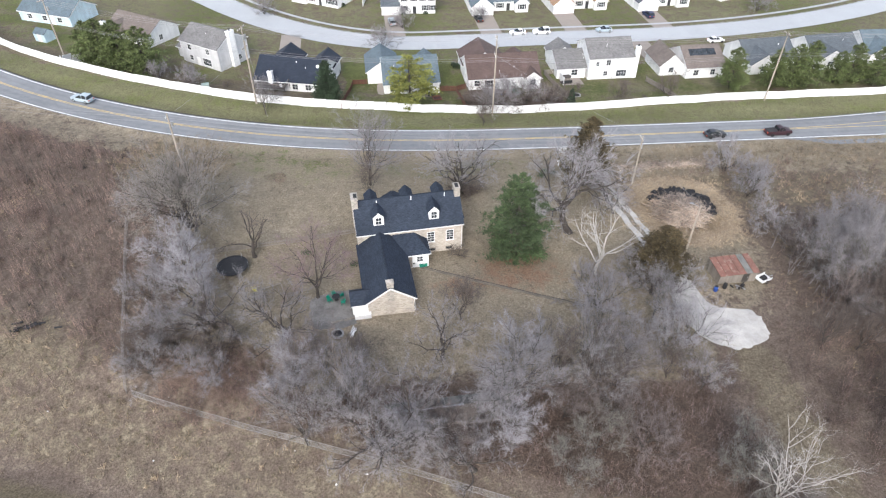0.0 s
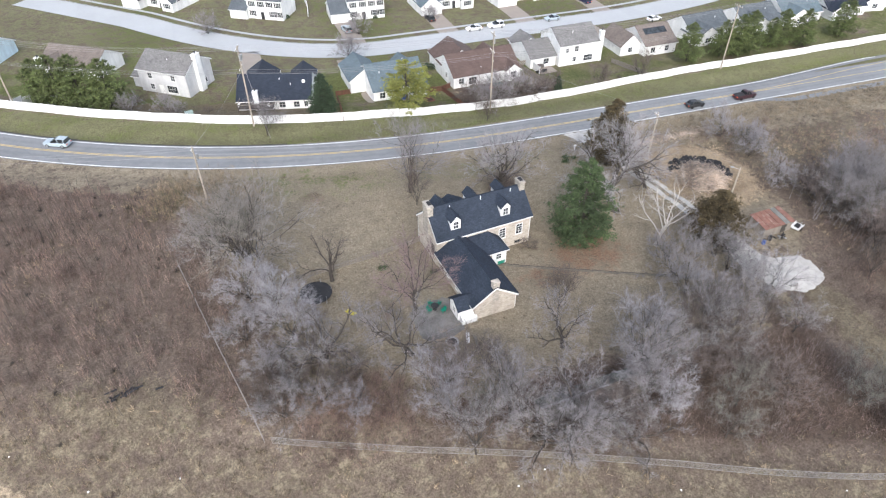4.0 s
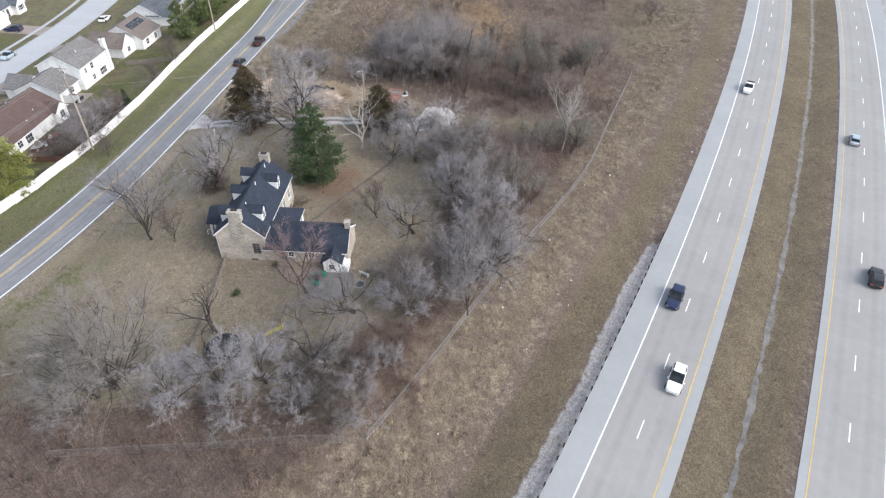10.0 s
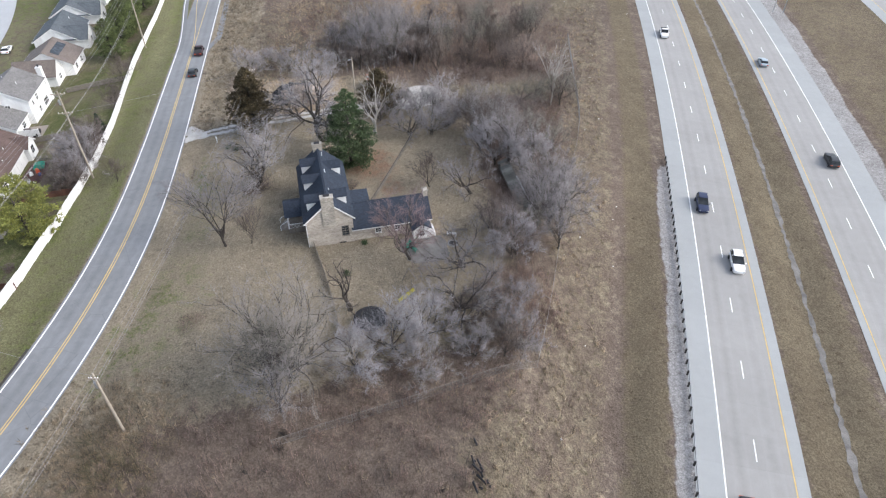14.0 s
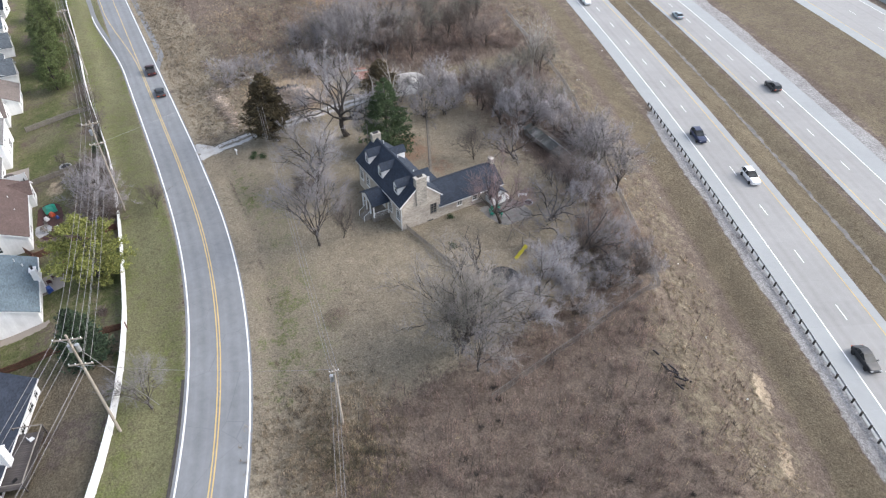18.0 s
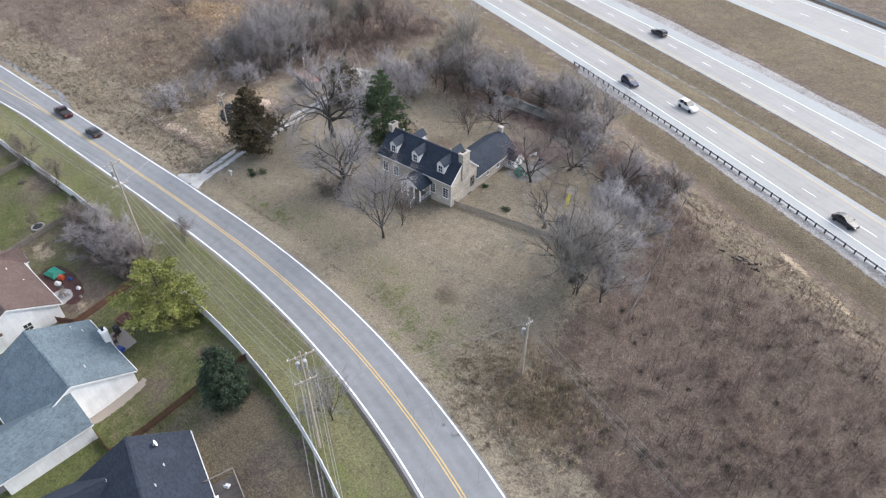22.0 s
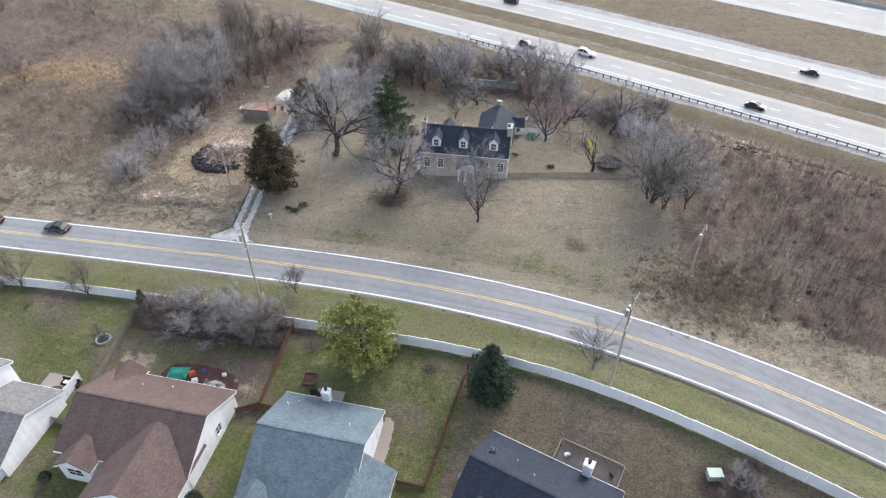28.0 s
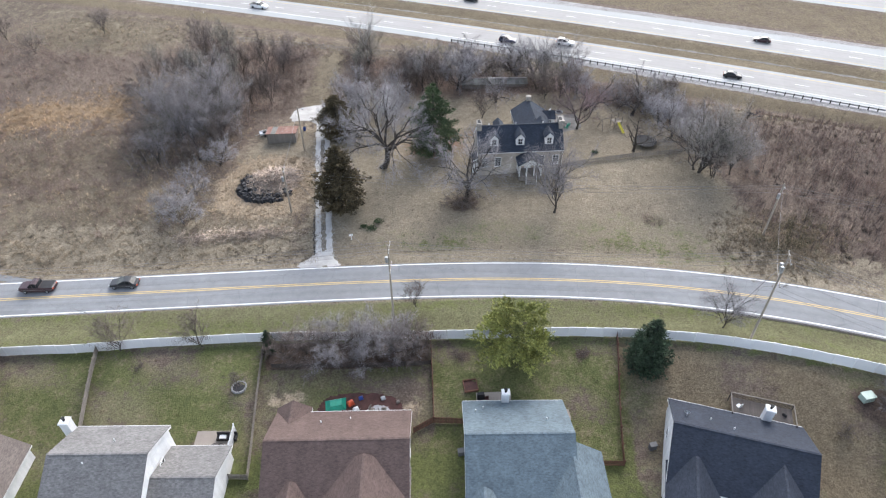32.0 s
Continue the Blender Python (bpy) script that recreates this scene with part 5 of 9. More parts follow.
def conifer(seed, H, R, crown0, whorls, per, sprays, blade, width, shape=0.8, sag=0.15, up=0.1, gap=0.15, flat=0.55):
    """A needle-leaved crown out of many small sprays on real branches, with the trunk and boughs in a Geo."""
    rng = np.random.default_rng(seed)
    wood = Geo().tube([(0, 0, -0.3), (0.03, 0, H * 0.3), (-0.04, 0.03, H * 0.65), (0, 0, H * 0.97)], [H * 0.019, H * 0.014, H * 0.009, 0.02], 7)
    P, D, L = [], [], []
    for i in range(whorls):
        f = i / (whorls - 1)
        z = crown0 + (H - crown0) * f ** 0.92
        reach = R * ((1 - f) ** shape) * (0.55 + 0.45 * min(1, f * 5 + 0.25)) + 0.12
        n = max(3, int(per * (1 - 0.55 * f)))
        for j in range(n):
            if rng.uniform() < gap * (1 - f):
                continue
            a = 6.283 * (j + rng.uniform(-0.4, 0.4)) / n + i * 1.3
            r = reach * rng.uniform(0.72, 1.12)
            tip = np.array([math.cos(a) * r, math.sin(a) * r, z - sag * r + up * r * rng.uniform(0.3, 1.5)])
            root = np.array([0, 0, z - 0.1 * r])
            wood.tube([root, (root + tip) / 2 + np.array([0, 0, -0.05 * r]), tip], [0.02 + 0.012 * r, 0.015 + 0.006 * r, 0.008], 3)
            k = max(4, int(sprays * (0.35 + r / R)))
            t = rng.uniform(0.22, 1.0, k) ** 0.75
            q = root + (tip - root) * t[:, None] + rng.normal(size=(k, 3)) * np.array([1, 1, flat]) * (0.07 + 0.09 * r) 
            out = unit(tip - root)
            P.append(q)
            D.append(unit(out + rng.normal(size=(k, 3)) * 0.75 + np.array([0, 0, 0.25 if flat > 0.5 else 0.6])))
            L.append(rng.uniform(0.6, 1.25, k))
    P, D, L = np.concatenate(P), np.concatenate(D), np.concatenate(L)
    m = 9
    P5 = np.repeat(P, m, 0)
    D5 = unit(np.repeat(D, m, 0) + rng.normal(size=(len(P5), 3)) * 0.65)
    v, t = blades(P5, D5, np.repeat(L, m) * blade * rng.uniform(0.7, 1.2, len(P5)), width)
    return wood, v, t


def evergreen(key, mat, **kw):
    wood, v, t = conifer(**kw)
    SPECIES[key] = (wood.data("trunk", M_BARK), tri_mesh("crown", v, t, mat))


evergreen("pine", M_PINE, seed=31, H=15, R=5.2, crown0=1.0, whorls=12, per=10, sprays=60, blade=0.46, width=0.08, shape=0.66, sag=0.16, up=0.2, gap=0.14, flat=0.32)
evergreen("yard_pine", M_YARDPINE, seed=32, H=11, R=4.6, crown0=1.2, whorls=10, per=8, sprays=62, blade=0.42, width=0.095, shape=0.42, sag=0.05, up=0.25, gap=0.22, flat=0.3)
evergreen("street_pine", M_STREETPINE, seed=35, H=9, R=3.2, crown0=0.8, whorls=15, per=9, sprays=20, blade=0.45, width=0.085, shape=0.6, sag=0.1, up=0.15, gap=0.2)
evergreen("cedar", M_CEDAR, seed=33, H=13, R=3.4, crown0=0.4, whorls=21, per=9, sprays=30, blade=0.42, width=0.09, shape=0.72, sag=-0.2, up=0.4, gap=0.18)
evergreen("spruce", M_SPRUCE, seed=34, H=9, R=2.9, crown0=0.2, whorls=26, per=12, sprays=15, blade=0.4, width=0.085, shape=0.62, sag=0.2, up=0.05, gap=0.0)
BASE_H = {"oak": 15, "oak_b": 14, "gnarled": 11, "round": 14, "giant": 15, "dead": 8, "slender": 12, "slender_b": 11, "clump": 9, "clump_b": 8, "thorn": 6.5, "wild": 10, "wild_b": 9, "wild_c": 10, "sycamore": 11, "birch": 12, "upright": 12, "broad": 12, "pear": 9, "maple": 10, "pine": 15, "yard_pine": 11, "street_pine": 9, "cedar": 13, "spruce": 9}
TREE_RNG = random.Random(5)


def tree(key, x, y, h, label, rz=None, group="", wide=1.0, name="tree"):
    k = h / BASE_H[key]
    m = pose(x, y, gz(x, y), 0, 0, TREE_RNG.uniform(0, 360) if rz is None else rz) @ Matrix.Diagonal((k * wide, k * wide, k, 1))
    ob = thing(name, m, label, "tree", group)
    trunk, crown = SPECIES[key]
    part("trunk", trunk, None, ob)
    part("crown", crown, None, ob)
    return ob


tree("oak_b", 30.7, 76.0, 21.0, "large bare spreading tree with grey crown", 200, wide=0.92)
tree("pine", 20.9, 71.4, 14.4, "tall dense green pine with fallen needles beneath it", 0, wide=1.18, name="pine_tree")
tree("round", 15.2, 88.2, 15.5, "dark-trunked bare tree with greyish round crown and brushy base", 40)
tree("slender", -0.1, 92.1, 14.5, "slim bare tree on the front lawn", 10)
tree("slender_b", -0.3, 88.2, 9.0, "slim bare tree near the porch", 200, wide=0.7)
tree("cedar", 37.2, 89.3, 13.0, "dark bronze-green cedar beside the driveway mouth", 0, wide=1.5, name="cedar_tree")
tree("cedar", 40.8, 64.3, 9.2, "dark bronze rounded cedar beside the gravel yard", 90, wide=2.0, name="cedar_tree")
tree("sycamore", 31.8, 66.0, 14.5, "pale bleached dead tree with forked white limbs", 60)
tree("birch", 37.2, 28.0, 14.5, "slender white-barked bare tree in the scrub", 0)
tree("gnarled", -11.7, 57.2, 11.5, "dark gnarled bare tree with spreading crown behind the house", 110)
tree("gnarled", -21.0, 60.4, 12, "dark gnarled bare tree near the playset", 190)
tree("dead", -18.0, 74.2, 9.5, "dark crooked bare tree beside the trampoline", 30)
tree("maple", -8.6, 64.6, 12.5, "bare tree with reddish budding twigs beside the patio", 0)
tree("gnarled", 7.2, 52.0, 10, "dark bare tree at the edge of the wood", 40, wide=0.9)
tree("slender_b", 10.6, 58.6, 8, "small dark bare tree behind the house", 70)
tree("broad", -28.2, 81.8, 15.5, "large bare tree with a broad soft olive-grey crown of many stems", 15)
tree("upright", -30.0, 84.0, 12, "bare tree of many thin upright olive-grey stems", 10)
tree("slender", -33.5, 83.0, 10, "bare thin grey tree in the thicket", 250)
tree("oak", 70, 50, 15, "large bare tree in the scrub beyond the shed", 130, wide=1.0)
for x, y, h, r in ((68.2, 57.6, 16.5, 20), (74.5, 63.5, 15, 140), (65.8, 64.0, 12.5, 250), (78.5, 56.0, 13.5, 310)):
    tree("giant", x, y, h, "tall grey bare tree of several leaning stems in the copse", r, "tall trees of the copse")
tree("gnarled", 39.8, 80.5, 9.5, "crooked bare grey tree beside the driveway", 75, wide=0.9)
tree("slender", -20.0, 119.6, 8.5, "small bare tree on the mown verge by the white fence", 35)
tree("slender_b", 23.5, 113.0, 5.5, "small bare tree on the mown verge", 300)
tree("slender_b", 54.3, 119.3, 7.5, "small bare tree against the white fence", 10)
tree("slender_b", 66, 119.8, 8.5, "small bare tree against the white fence", 100)
tree("yard_pine", 9.6, 123.4, 10.6, "open yellow-green pine behind the white fence", 0, wide=1.32, name="pine_tree")
tree("spruce", 44.2, 120.4, 4.2, "small dark green conifer in the hedge", 50, wide=0.8, name="conifer")
tree("spruce", -7.6, 125.6, 8.6, "dense dark green spruce in a back yard", 0, wide=1.15, name="spruce_tree")
for i, (x, y, h) in enumerate(((83.8, 126.2, 9.5), (94.2, 126.4, 9), (98.4, 126.0, 10), (102.2, 126.4, 10.5), (111, 127.6, 7.5), (115.2, 128.2, 9), (119.4, 125.2, 9.5), (135.6, 127.4, 10))):
    tree("street_pine", x, y, h, "full green pine inside the white fence", i * 70, "pines along the white fence", 1.15, name="pine_tree")
for i, (x, y, h) in enumerate(((-58, 147.5, 11), (-54, 146.5, 11.5), (-48.5, 143.8, 11), (-62, 151, 10))):
    tree("street_pine", x, y, h, "broad green pine inside the white fence", i * 80, "pines along the white fence", 1.35, name="pine_tree")
for i, (k, x, y, h) in enumerate((("wild_b", 39, 121.2, 5.5), ("clump_b", 34.6, 121.6, 6.0), ("thorn", 31.8, 121.2, 5.0), ("clump_b", 28.6, 121.0, 6.4), ("thorn", 42.0, 121.6, 4.2), ("wild_b", 24.6, 121.4, 5.5), ("thorn", 37.0, 120.8, 4.0), ("clump", 30.2, 121.8, 4.4), ("wild_b", 27.0, 122.2, 4.6), ("clump", 25.6, 120.6, 4.6), ("thorn", 22.8, 121.0, 4.2))):
    tree(k, x, y, h * 1.3, "bare grey-brown shrub in the hedge behind the white fence", i * 50, "bare shrubs along the white fence", 1.1, name="shrub")
for i, (x, y, h) in enumerate(((-45, 140, 5), (-38, 137.5, 5.5), (-36, 133, 4), (12, 172, 7), (-26, 186, 7), (118, 176, 8), (34, 176, 5), (5.5, 158.3, 7.5))):
    tree("clump_b", x, y, h, "small bare garden tree", i * 61, "garden trees")

# the woods south of the house and the tangle to the east
WOOD_RNG = np.random.default_rng(21)


def wood(n, inside, box, keys, lo, hi, label, group, gap, wide=1.0):
    done, tries = [], 0
    while len(done) < n and tries < 6000:
        tries += 1
        x, y = WOOD_RNG.uniform(box[0], box[1]), WOOD_RNG.uniform(box[2], box[3])
        if not inside(x, y) or any((x - a) ** 2 + (y - b) ** 2 < gap ** 2 for a, b in done):
            continue
        done.append((x, y))
        tree(keys[int(WOOD_RNG.integers(len(keys)))], x, y, WOOD_RNG.uniform(lo, hi), label, WOOD_RNG.uniform(0, 360), group, wide)


def fence_s(x):
    """South wire fence line."""
    return 38.3 - 0.43 * x + 0.0006 * x * x


for k, x, y, h, wd in (("pear", 15.6, 45.6, 13, 0.95), ("pear", 12.0, 39.6, 9.5, 0.95), ("clump", 1.0, 40.0, 9, 1.0), ("pear", -11.2, 49.6, 10, 0.9)):
    tree(k, x, y, h, "pale grey bare tree with a round crown in the wood", 31 * x, "pale trees of the wood", wd)
tree("slender", -4.4, 43.6, 12.0, "slim bare tree beside the derelict shed", 15, wide=0.8)
for k, x, y, h, r in (("gnarled", 1.4, 38.9, 13.0, 20), ("gnarled", -2.6, 41.0, 11.5, 250), ("slender", -9.4, 41.8, 11.0, 80), ("gnarled", 8.6, 36.4, 9.5, 130), ("slender", 13.4, 43.6, 12.0, 300), ("slender_b", 20.0, 47.0, 11.5, 10), ("slender_b", 27.0, 47.5, 11.0, 200)):
    tree(k, x, y, h, "tall dark-limbed bare tree at the back of the wood", r, "tall trees of the wood")
for k, x, y, h, r in (("clump_b", 38.4, 61.0, 7.5, 30), ("clump", 42.4, 60.6, 6.5, 160), ("clump_b", 37.0, 64.6, 6.5, 270)):
    tree(k, x, y, h, "bare grey tree crowding a cedar beside the gravel", r, "trees by the gravel yard")
tree("slender", 23.5, 45.0, 12.0, "slim grey bare tree in the wood", 0)
tree("slender_b", 25.2, 42.8, 10.5, "slim brown bare tree in the wood", 80)
tree("wild_c", 18.3, 33.8, 7.5, "small yellowish bare tree by the wire fence", 20)
wood(18, lambda x, y: y > fence_s(x) + 2.5 and y < 51.5 - 0.1 * x and not (-2 < x < 16 and 41 < y < 53), (-24, 40, 20, 54), ("wild", "slender_b", "wild_b", "slender", "wild_c", "wild"), 6.5, 10.0, "bare grey tree in the small wood behind the house", "trees of the small wood", 3.2, 1.0)
for i, (k, x, y, h) in enumerate((("pear", -26.8, 69.3, 10), ("pear", -25.2, 64.6, 9), ("pear", -29.4, 73.6, 9), ("clump_b", -31.0, 66.4, 7))):
    tree(k, x, y, h, "bare pale grey tree in the rough garden", i * 53, "trees of the rough garden")
wood(8, lambda x, y: y > fence_s(x) + 1, (-34, -20, 46, 60), ("thorn", "clump_b", "slender_b"), 4.5, 7, "low bare thorny tree by the wire fence", "thorn trees by the fence", 2.6)
wood(26, lambda x, y: off_highway(x, y) > 30 and (x > 56 or y < 48) and not (x < 56 and y < 60), (54, 92, 12, 56), ("slender_b", "wild_b", "thorn", "wild", "wild_c", "upright"), 6, 11, "bare brown tree in the eastern scrub", "trees of the eastern scrub", 3.8, 0.85)
wood(16, lambda x, y: ((x - 73) / 11) ** 2 + ((y - 60) / 15) ** 2 < 1, (60, 90, 44, 78), ("wild", "wild_b", "slender_b", "slender", "wild", "upright"), 6.5, 10.5, "thin bare grey tree in the copse beyond the shed", "trees of the copse", 2.6, 0.95)
wood(14, lambda x, y: off_highway(x, y) > 26, (108, 190, -10, 92), ("wild_b", "thorn", "slender_b", "wild"), 6, 10, "bare tree in the far scrub", "trees of the far scrub", 6)
wood(7, lambda x, y: True, (28, 40, 50, 60), ("clump", "clump_b", "slender"), 6, 9, "bare grey tree around the gravel yard", "trees by the gravel yard", 2.6)
wood(5, lambda x, y: True, (63, 69, 70, 92), ("clump", "clump_b", "thorn"), 6, 9, "bare grey tree beside the brush pile", "trees by the brush pile", 3)


# ---- scrub, tall grass ----
def scatter(n, box, keep, seed):
    rng = np.random.default_rng(seed)
    x, y = rng.uniform(box[0], box[1], n), rng.uniform(box[2], box[3], n)
    k = keep(x, y) > rng.uniform(size=n)
    return x[k], y[k], rng


def thicket(name, n, box, keep, h, mat, label, seed, stems=7, lean=0.35, w=0.055):
    """Many thin bare stems with side twigs, joined."""
    x, y, rng = scatter(n, box, keep, seed)
    p = np.stack([x, y, ground_z(x, y) - 0.05], 1)
    size = rng.uniform(0.5, 1.2, len(p)) * h
    p, size = np.repeat(p, stems, 0), np.repeat(size, stems)
    p[:, :2] += rng.normal(size=(len(p), 2)) * 0.3
    d = unit(rng.normal(size=(len(p), 3)) * lean + np.array([0, 0, 1.0]))
    L = size * rng.uniform(0.55, 1.1, len(p))
    f = rng.uniform(0.3, 0.85, (len(p), 2))
    q = np.concatenate([p + d * (L * f[:, i])[:, None] for i in (0, 1)])
    e = unit(np.concatenate([d, d]) + rng.normal(size=(len(q), 3)) * 0.75)
    v1, t1 = spikes(p, d, L, w)
    v2, t2 = spikes(q, e, np.concatenate([L, L]) * rng.uniform(0.25, 0.5, len(q)), w * 0.75)
    me = tri_mesh(name, np.concatenate([v1, v2]), np.concatenate([t1, t2 + len(v1)]), mat)
    tagged(new(name, me), label, "scrub", kind="stuff")


def tussocks(name, n, box, keep, h, mat, label, seed, per=7, lean=0.55, w=0.08):
    x, y, rng = scatter(n, box, keep, seed)
    p = np.repeat(np.stack([x, y, ground_z(x, y) - 0.03], 1), per, 0)
    p[:, :2] += rng.normal(size=(len(p), 2)) * 0.14
    d = unit(rng.normal(size=(len(p), 3)) * lean + np.array([0.15, 0, 0.9]))
    v, t = spikes(p, d, rng.uniform(0.5, 1.2, len(p)) * h, w)
    tagged(new(name, tri_mesh(name, v, t, mat)), label, "grass", kind="stuff")


def patchy(x, y, scale=0.13, bias=0.0):
    return 0.5 + bias + 0.32 * np.sin(x * scale + 1.7 * np.sin(y * scale * 0.7)) + 0.32 * np.sin(y * scale * 1.3 + 1.2 * np.sin(x * scale * 0.9 + 2))


def west_side(x, y):
    d, s = y - road_y(x), off_highway(x, y)
    return (0.2 * ease(14, 20, s) + 0.3 * ease(20, 30, s) + 0.5 * ease(25, 42, s)) * ease(-11, -15, d) * ease(-29, -35, x - (y - 84) * 0.1) * (0.42 + 0.58 * ease(-38, -54, x))


thicket("scrub_thicket", 9600, (-110, -28, 40, 125), lambda x, y: west_side(x, y) * (0.75 + 0.25 * patchy(x, y)), 2.3, M_SCRUB, "dense brown thicket of bare saplings west of the house", 1, 6, 0.13, 0.045)
thicket("scrub_thicket", 3600, (-34, 42, 20, 62), lambda x, y: ease(1, 4, y - fence_s(x)) * ease(56, 47, y + 0.1 * x) * 0.9, 1.7, M_SCRUB, "brown undergrowth below the small wood", 2, 6, 0.5, 0.04)
thicket("scrub_thicket", 1500, (-26, 42, 18, 60), lambda x, y: ease(1, 4, y - fence_s(x)) * ease(55, 46, y + 0.1 * x) * np.clip(patchy(x, y, 0.3, 0.1), 0, 1) * (1 - (x > -2) * (x < 16) * (y > 41) * (y < 54)), 3.2, M_TWIGPURPLE, "tall purple-brown saplings filling the small wood", 52, 4, 0.22, 0.03)
thicket("scrub_thicket", 1500, (-40, -12, 46, 80), lambda x, y: ease(1, 4, y - fence_s(x)) * ease(-14, -24, x + (y - 55) * 0.35) * 0.8, 1.3, M_SCRUB, "tangled bare brambles inside the wire fence", 3, 7, 0.6)
thicket("scrub_thicket", 7200, (50, 150, -10, 98), lambda x, y: (0.2 * ease(13, 18, off_highway(x, y)) + 0.8 * ease(20, 30, off_highway(x, y))) * ease(-12, -17, y - road_y(x)) * ease(55, 63, x + np.abs(y - 70) * 0.2) * np.clip(patchy(x, y, 0.1, 0.15), 0, 1) * (1 - 0.85 * np.clip(blot(x, y, 112, 50, 19, 9, 8) * 0.85 + blot(x, y, 92, 48, 12, 8) * 0.75 + blot(x, y, 118, 2, 36, 14, -18) + 1.2 * blot(x, y, 52, 81, 12, 12), 0, 1)), 2.0, M_SCRUB, "dense brown scrub in the eastern field", 4, 6, 0.4)
thicket("scrub_thicket", 4000, (150, 235, -40, 98), lambda x, y: ease(22, 30, off_highway(x, y)) * ease(-12, -17, y - road_y(x)) * 0.7, 2.2, M_SCRUB, "brown scrub far to the east", 5, 5, 0.4, 0.07)
thicket("scrub_thicket", 2500, (-190, -105, 40, 175), lambda x, y: ease(20, 28, off_highway(x, y)) * ease(-11, -15, y - road_y(x)), 2.2, M_SCRUB, "brown scrub far to the west", 6, 5, 0.4, 0.07)
thicket("scrub_thicket", 1500, (36, 62, 14, 52), lambda x, y: ease(20, 25, off_highway(x, y)) * np.clip(patchy(x, y, 0.25), 0, 1) * (1 - 0.95 * np.exp(-((x - 47.5 - (y - 40) * 0.05) / 4.5) ** 2)), 1.7, M_SCRUBDARK, "bare brambles along the clearing", 7, 6, 0.5)
tussocks("tall_grass", 16000, (-110, 130, -40, 90), lambda x, y: ease(14, 17, off_highway(x, y)) * (1 - ease(22, 29, off_highway(x, y))) * 0.8, 0.75, M_STRAW, "tall dry straw grass on the highway bank", 8)
tussocks("tall_grass", 9000, (60, 150, 8, 80), lambda x, y: np.clip(blot(x, y, 112, 50, 21, 10, 8) + blot(x, y, 92, 48, 13, 9), 0, 1) * 0.8, 0.95, M_RUSSET, "orange dry grass in the eastern field", 9)
tussocks("tall_grass", 7000, (40, 150, 84, 104), lambda x, y: ease(-4.6, -6, y - road_y(x)) * ease(-19, -12, y - road_y(x)) * 0.8, 0.6, M_STRAW, "dry straw grass along the road verge", 10)
tussocks("tall_grass", 3500, (38, 66, 70, 98), lambda x, y: np.clip(blot(x, y, 52, 81, 9.6, 10.2) * 1.7 - blot(x, y, 52, 80.8, 5.0, 5.0) * 1.8, 0, 1), 0.5, M_PALESTRAW, "flattened straw grass around the brush pile", 11)
tussocks("tall_grass", 2500, (-46, -24, 94, 112), lambda x, y: np.clip(blot(x, y, -34, 102, 9, 7), 0, 1), 0.7, M_STRAW, "dry weeds round the foot of the utility pole", 12)
tussocks("short_grass", 16000, (-60, 44, 70, 104), lambda x, y: ease(-3.8, -5, y - road_y(x)) * ease(-34, -28, x) * 0.8, 0.16, M_GRASS, "short winter lawn grass in front of the house", 13, 5, 0.8, 0.07)
thicket("scrub_thicket", 500, (-100, -30, 45, 118), lambda x, y: west_side(x, y) * 0.8, 0.8, M_SCRUBDARK, "dark low clumps scattered through the western thicket", 14, 26, 0.8, 0.06)
tussocks("tall_grass", 2600, (-100, -28, 45, 118), lambda x, y: west_side(x, y) * np.clip(patchy(x, y, 0.22, -0.2), 0, 1), 0.7, M_STRAW, "pale dry grass showing through the western thicket", 15)
tussocks("tall_grass", 6000, (-110, 130, -45, 90), lambda x, y: ease(5, 8, off_highway(x, y)) * (1 - ease(13, 16, off_highway(x, y))) * 0.6, 0.22, M_GRASS, "short dry grass on the mown highway verge", 16, 5, 0.8, 0.07)
tussocks("tall_grass", 5000, (60, 150, -25, 60), lambda x, y: ease(20, 26, off_highway(x, y)) * np.clip(patchy(x, y, 0.17, -0.1), 0, 1) * 0.8, 0.8, M_STRAW, "pale dry grass in the eastern field", 17)

# mixed growth on the highway bank and verge
def bank(x, y):
    s = off_highway(x, y)
    return ease(13, 16, s) * (1 - ease(25, 30, s))


tussocks("tall_grass", 9000, (-110, 130, -40, 90), lambda x, y: bank(x, y) * np.clip(patchy(x, y, 0.35, 0.05), 0, 1), 0.5, M_OLIVE, "olive winter grass on the highway bank", 31)
tussocks("tall_grass", 2400, (-110, 130, -40, 90), lambda x, y: bank(x, y) * np.clip(patchy(x, y, 0.5, -0.25), 0, 1), 0.85, M_PALESTRAW, "bleached tall grass tufts on the highway bank", 32, 16, 0.4)
tussocks("tall_grass", 7000, (-110, 130, -40, 95), lambda x, y: np.exp(-((off_highway(x, y) - 12.4 - 0.8 * np.sin(x * 0.12)) / 0.9) ** 2), 0.42, M_SCRUBDARK, "dark dead weeds along the ditch line of the bank", 33, 7, 0.6)
thicket("scrub_thicket", 900, (-110, 130, -40, 90), lambda x, y: bank(x, y) * np.clip(patchy(x, y, 0.4, -0.3), 0, 1), 0.9, M_SCRUBDARK, "dark weed stalks scattered on the highway bank", 34, 8, 0.5, 0.05)
thicket("scrub_thicket", 800, (-27, -13, 45, 57), lambda x, y: np.clip(blot(x, y, -20, 51, 6, 5), 0, 1), 2.2, M_BRUSHRED, "red-brown brush of fine stems beside the garden", 35, 12, 0.45, 0.035)
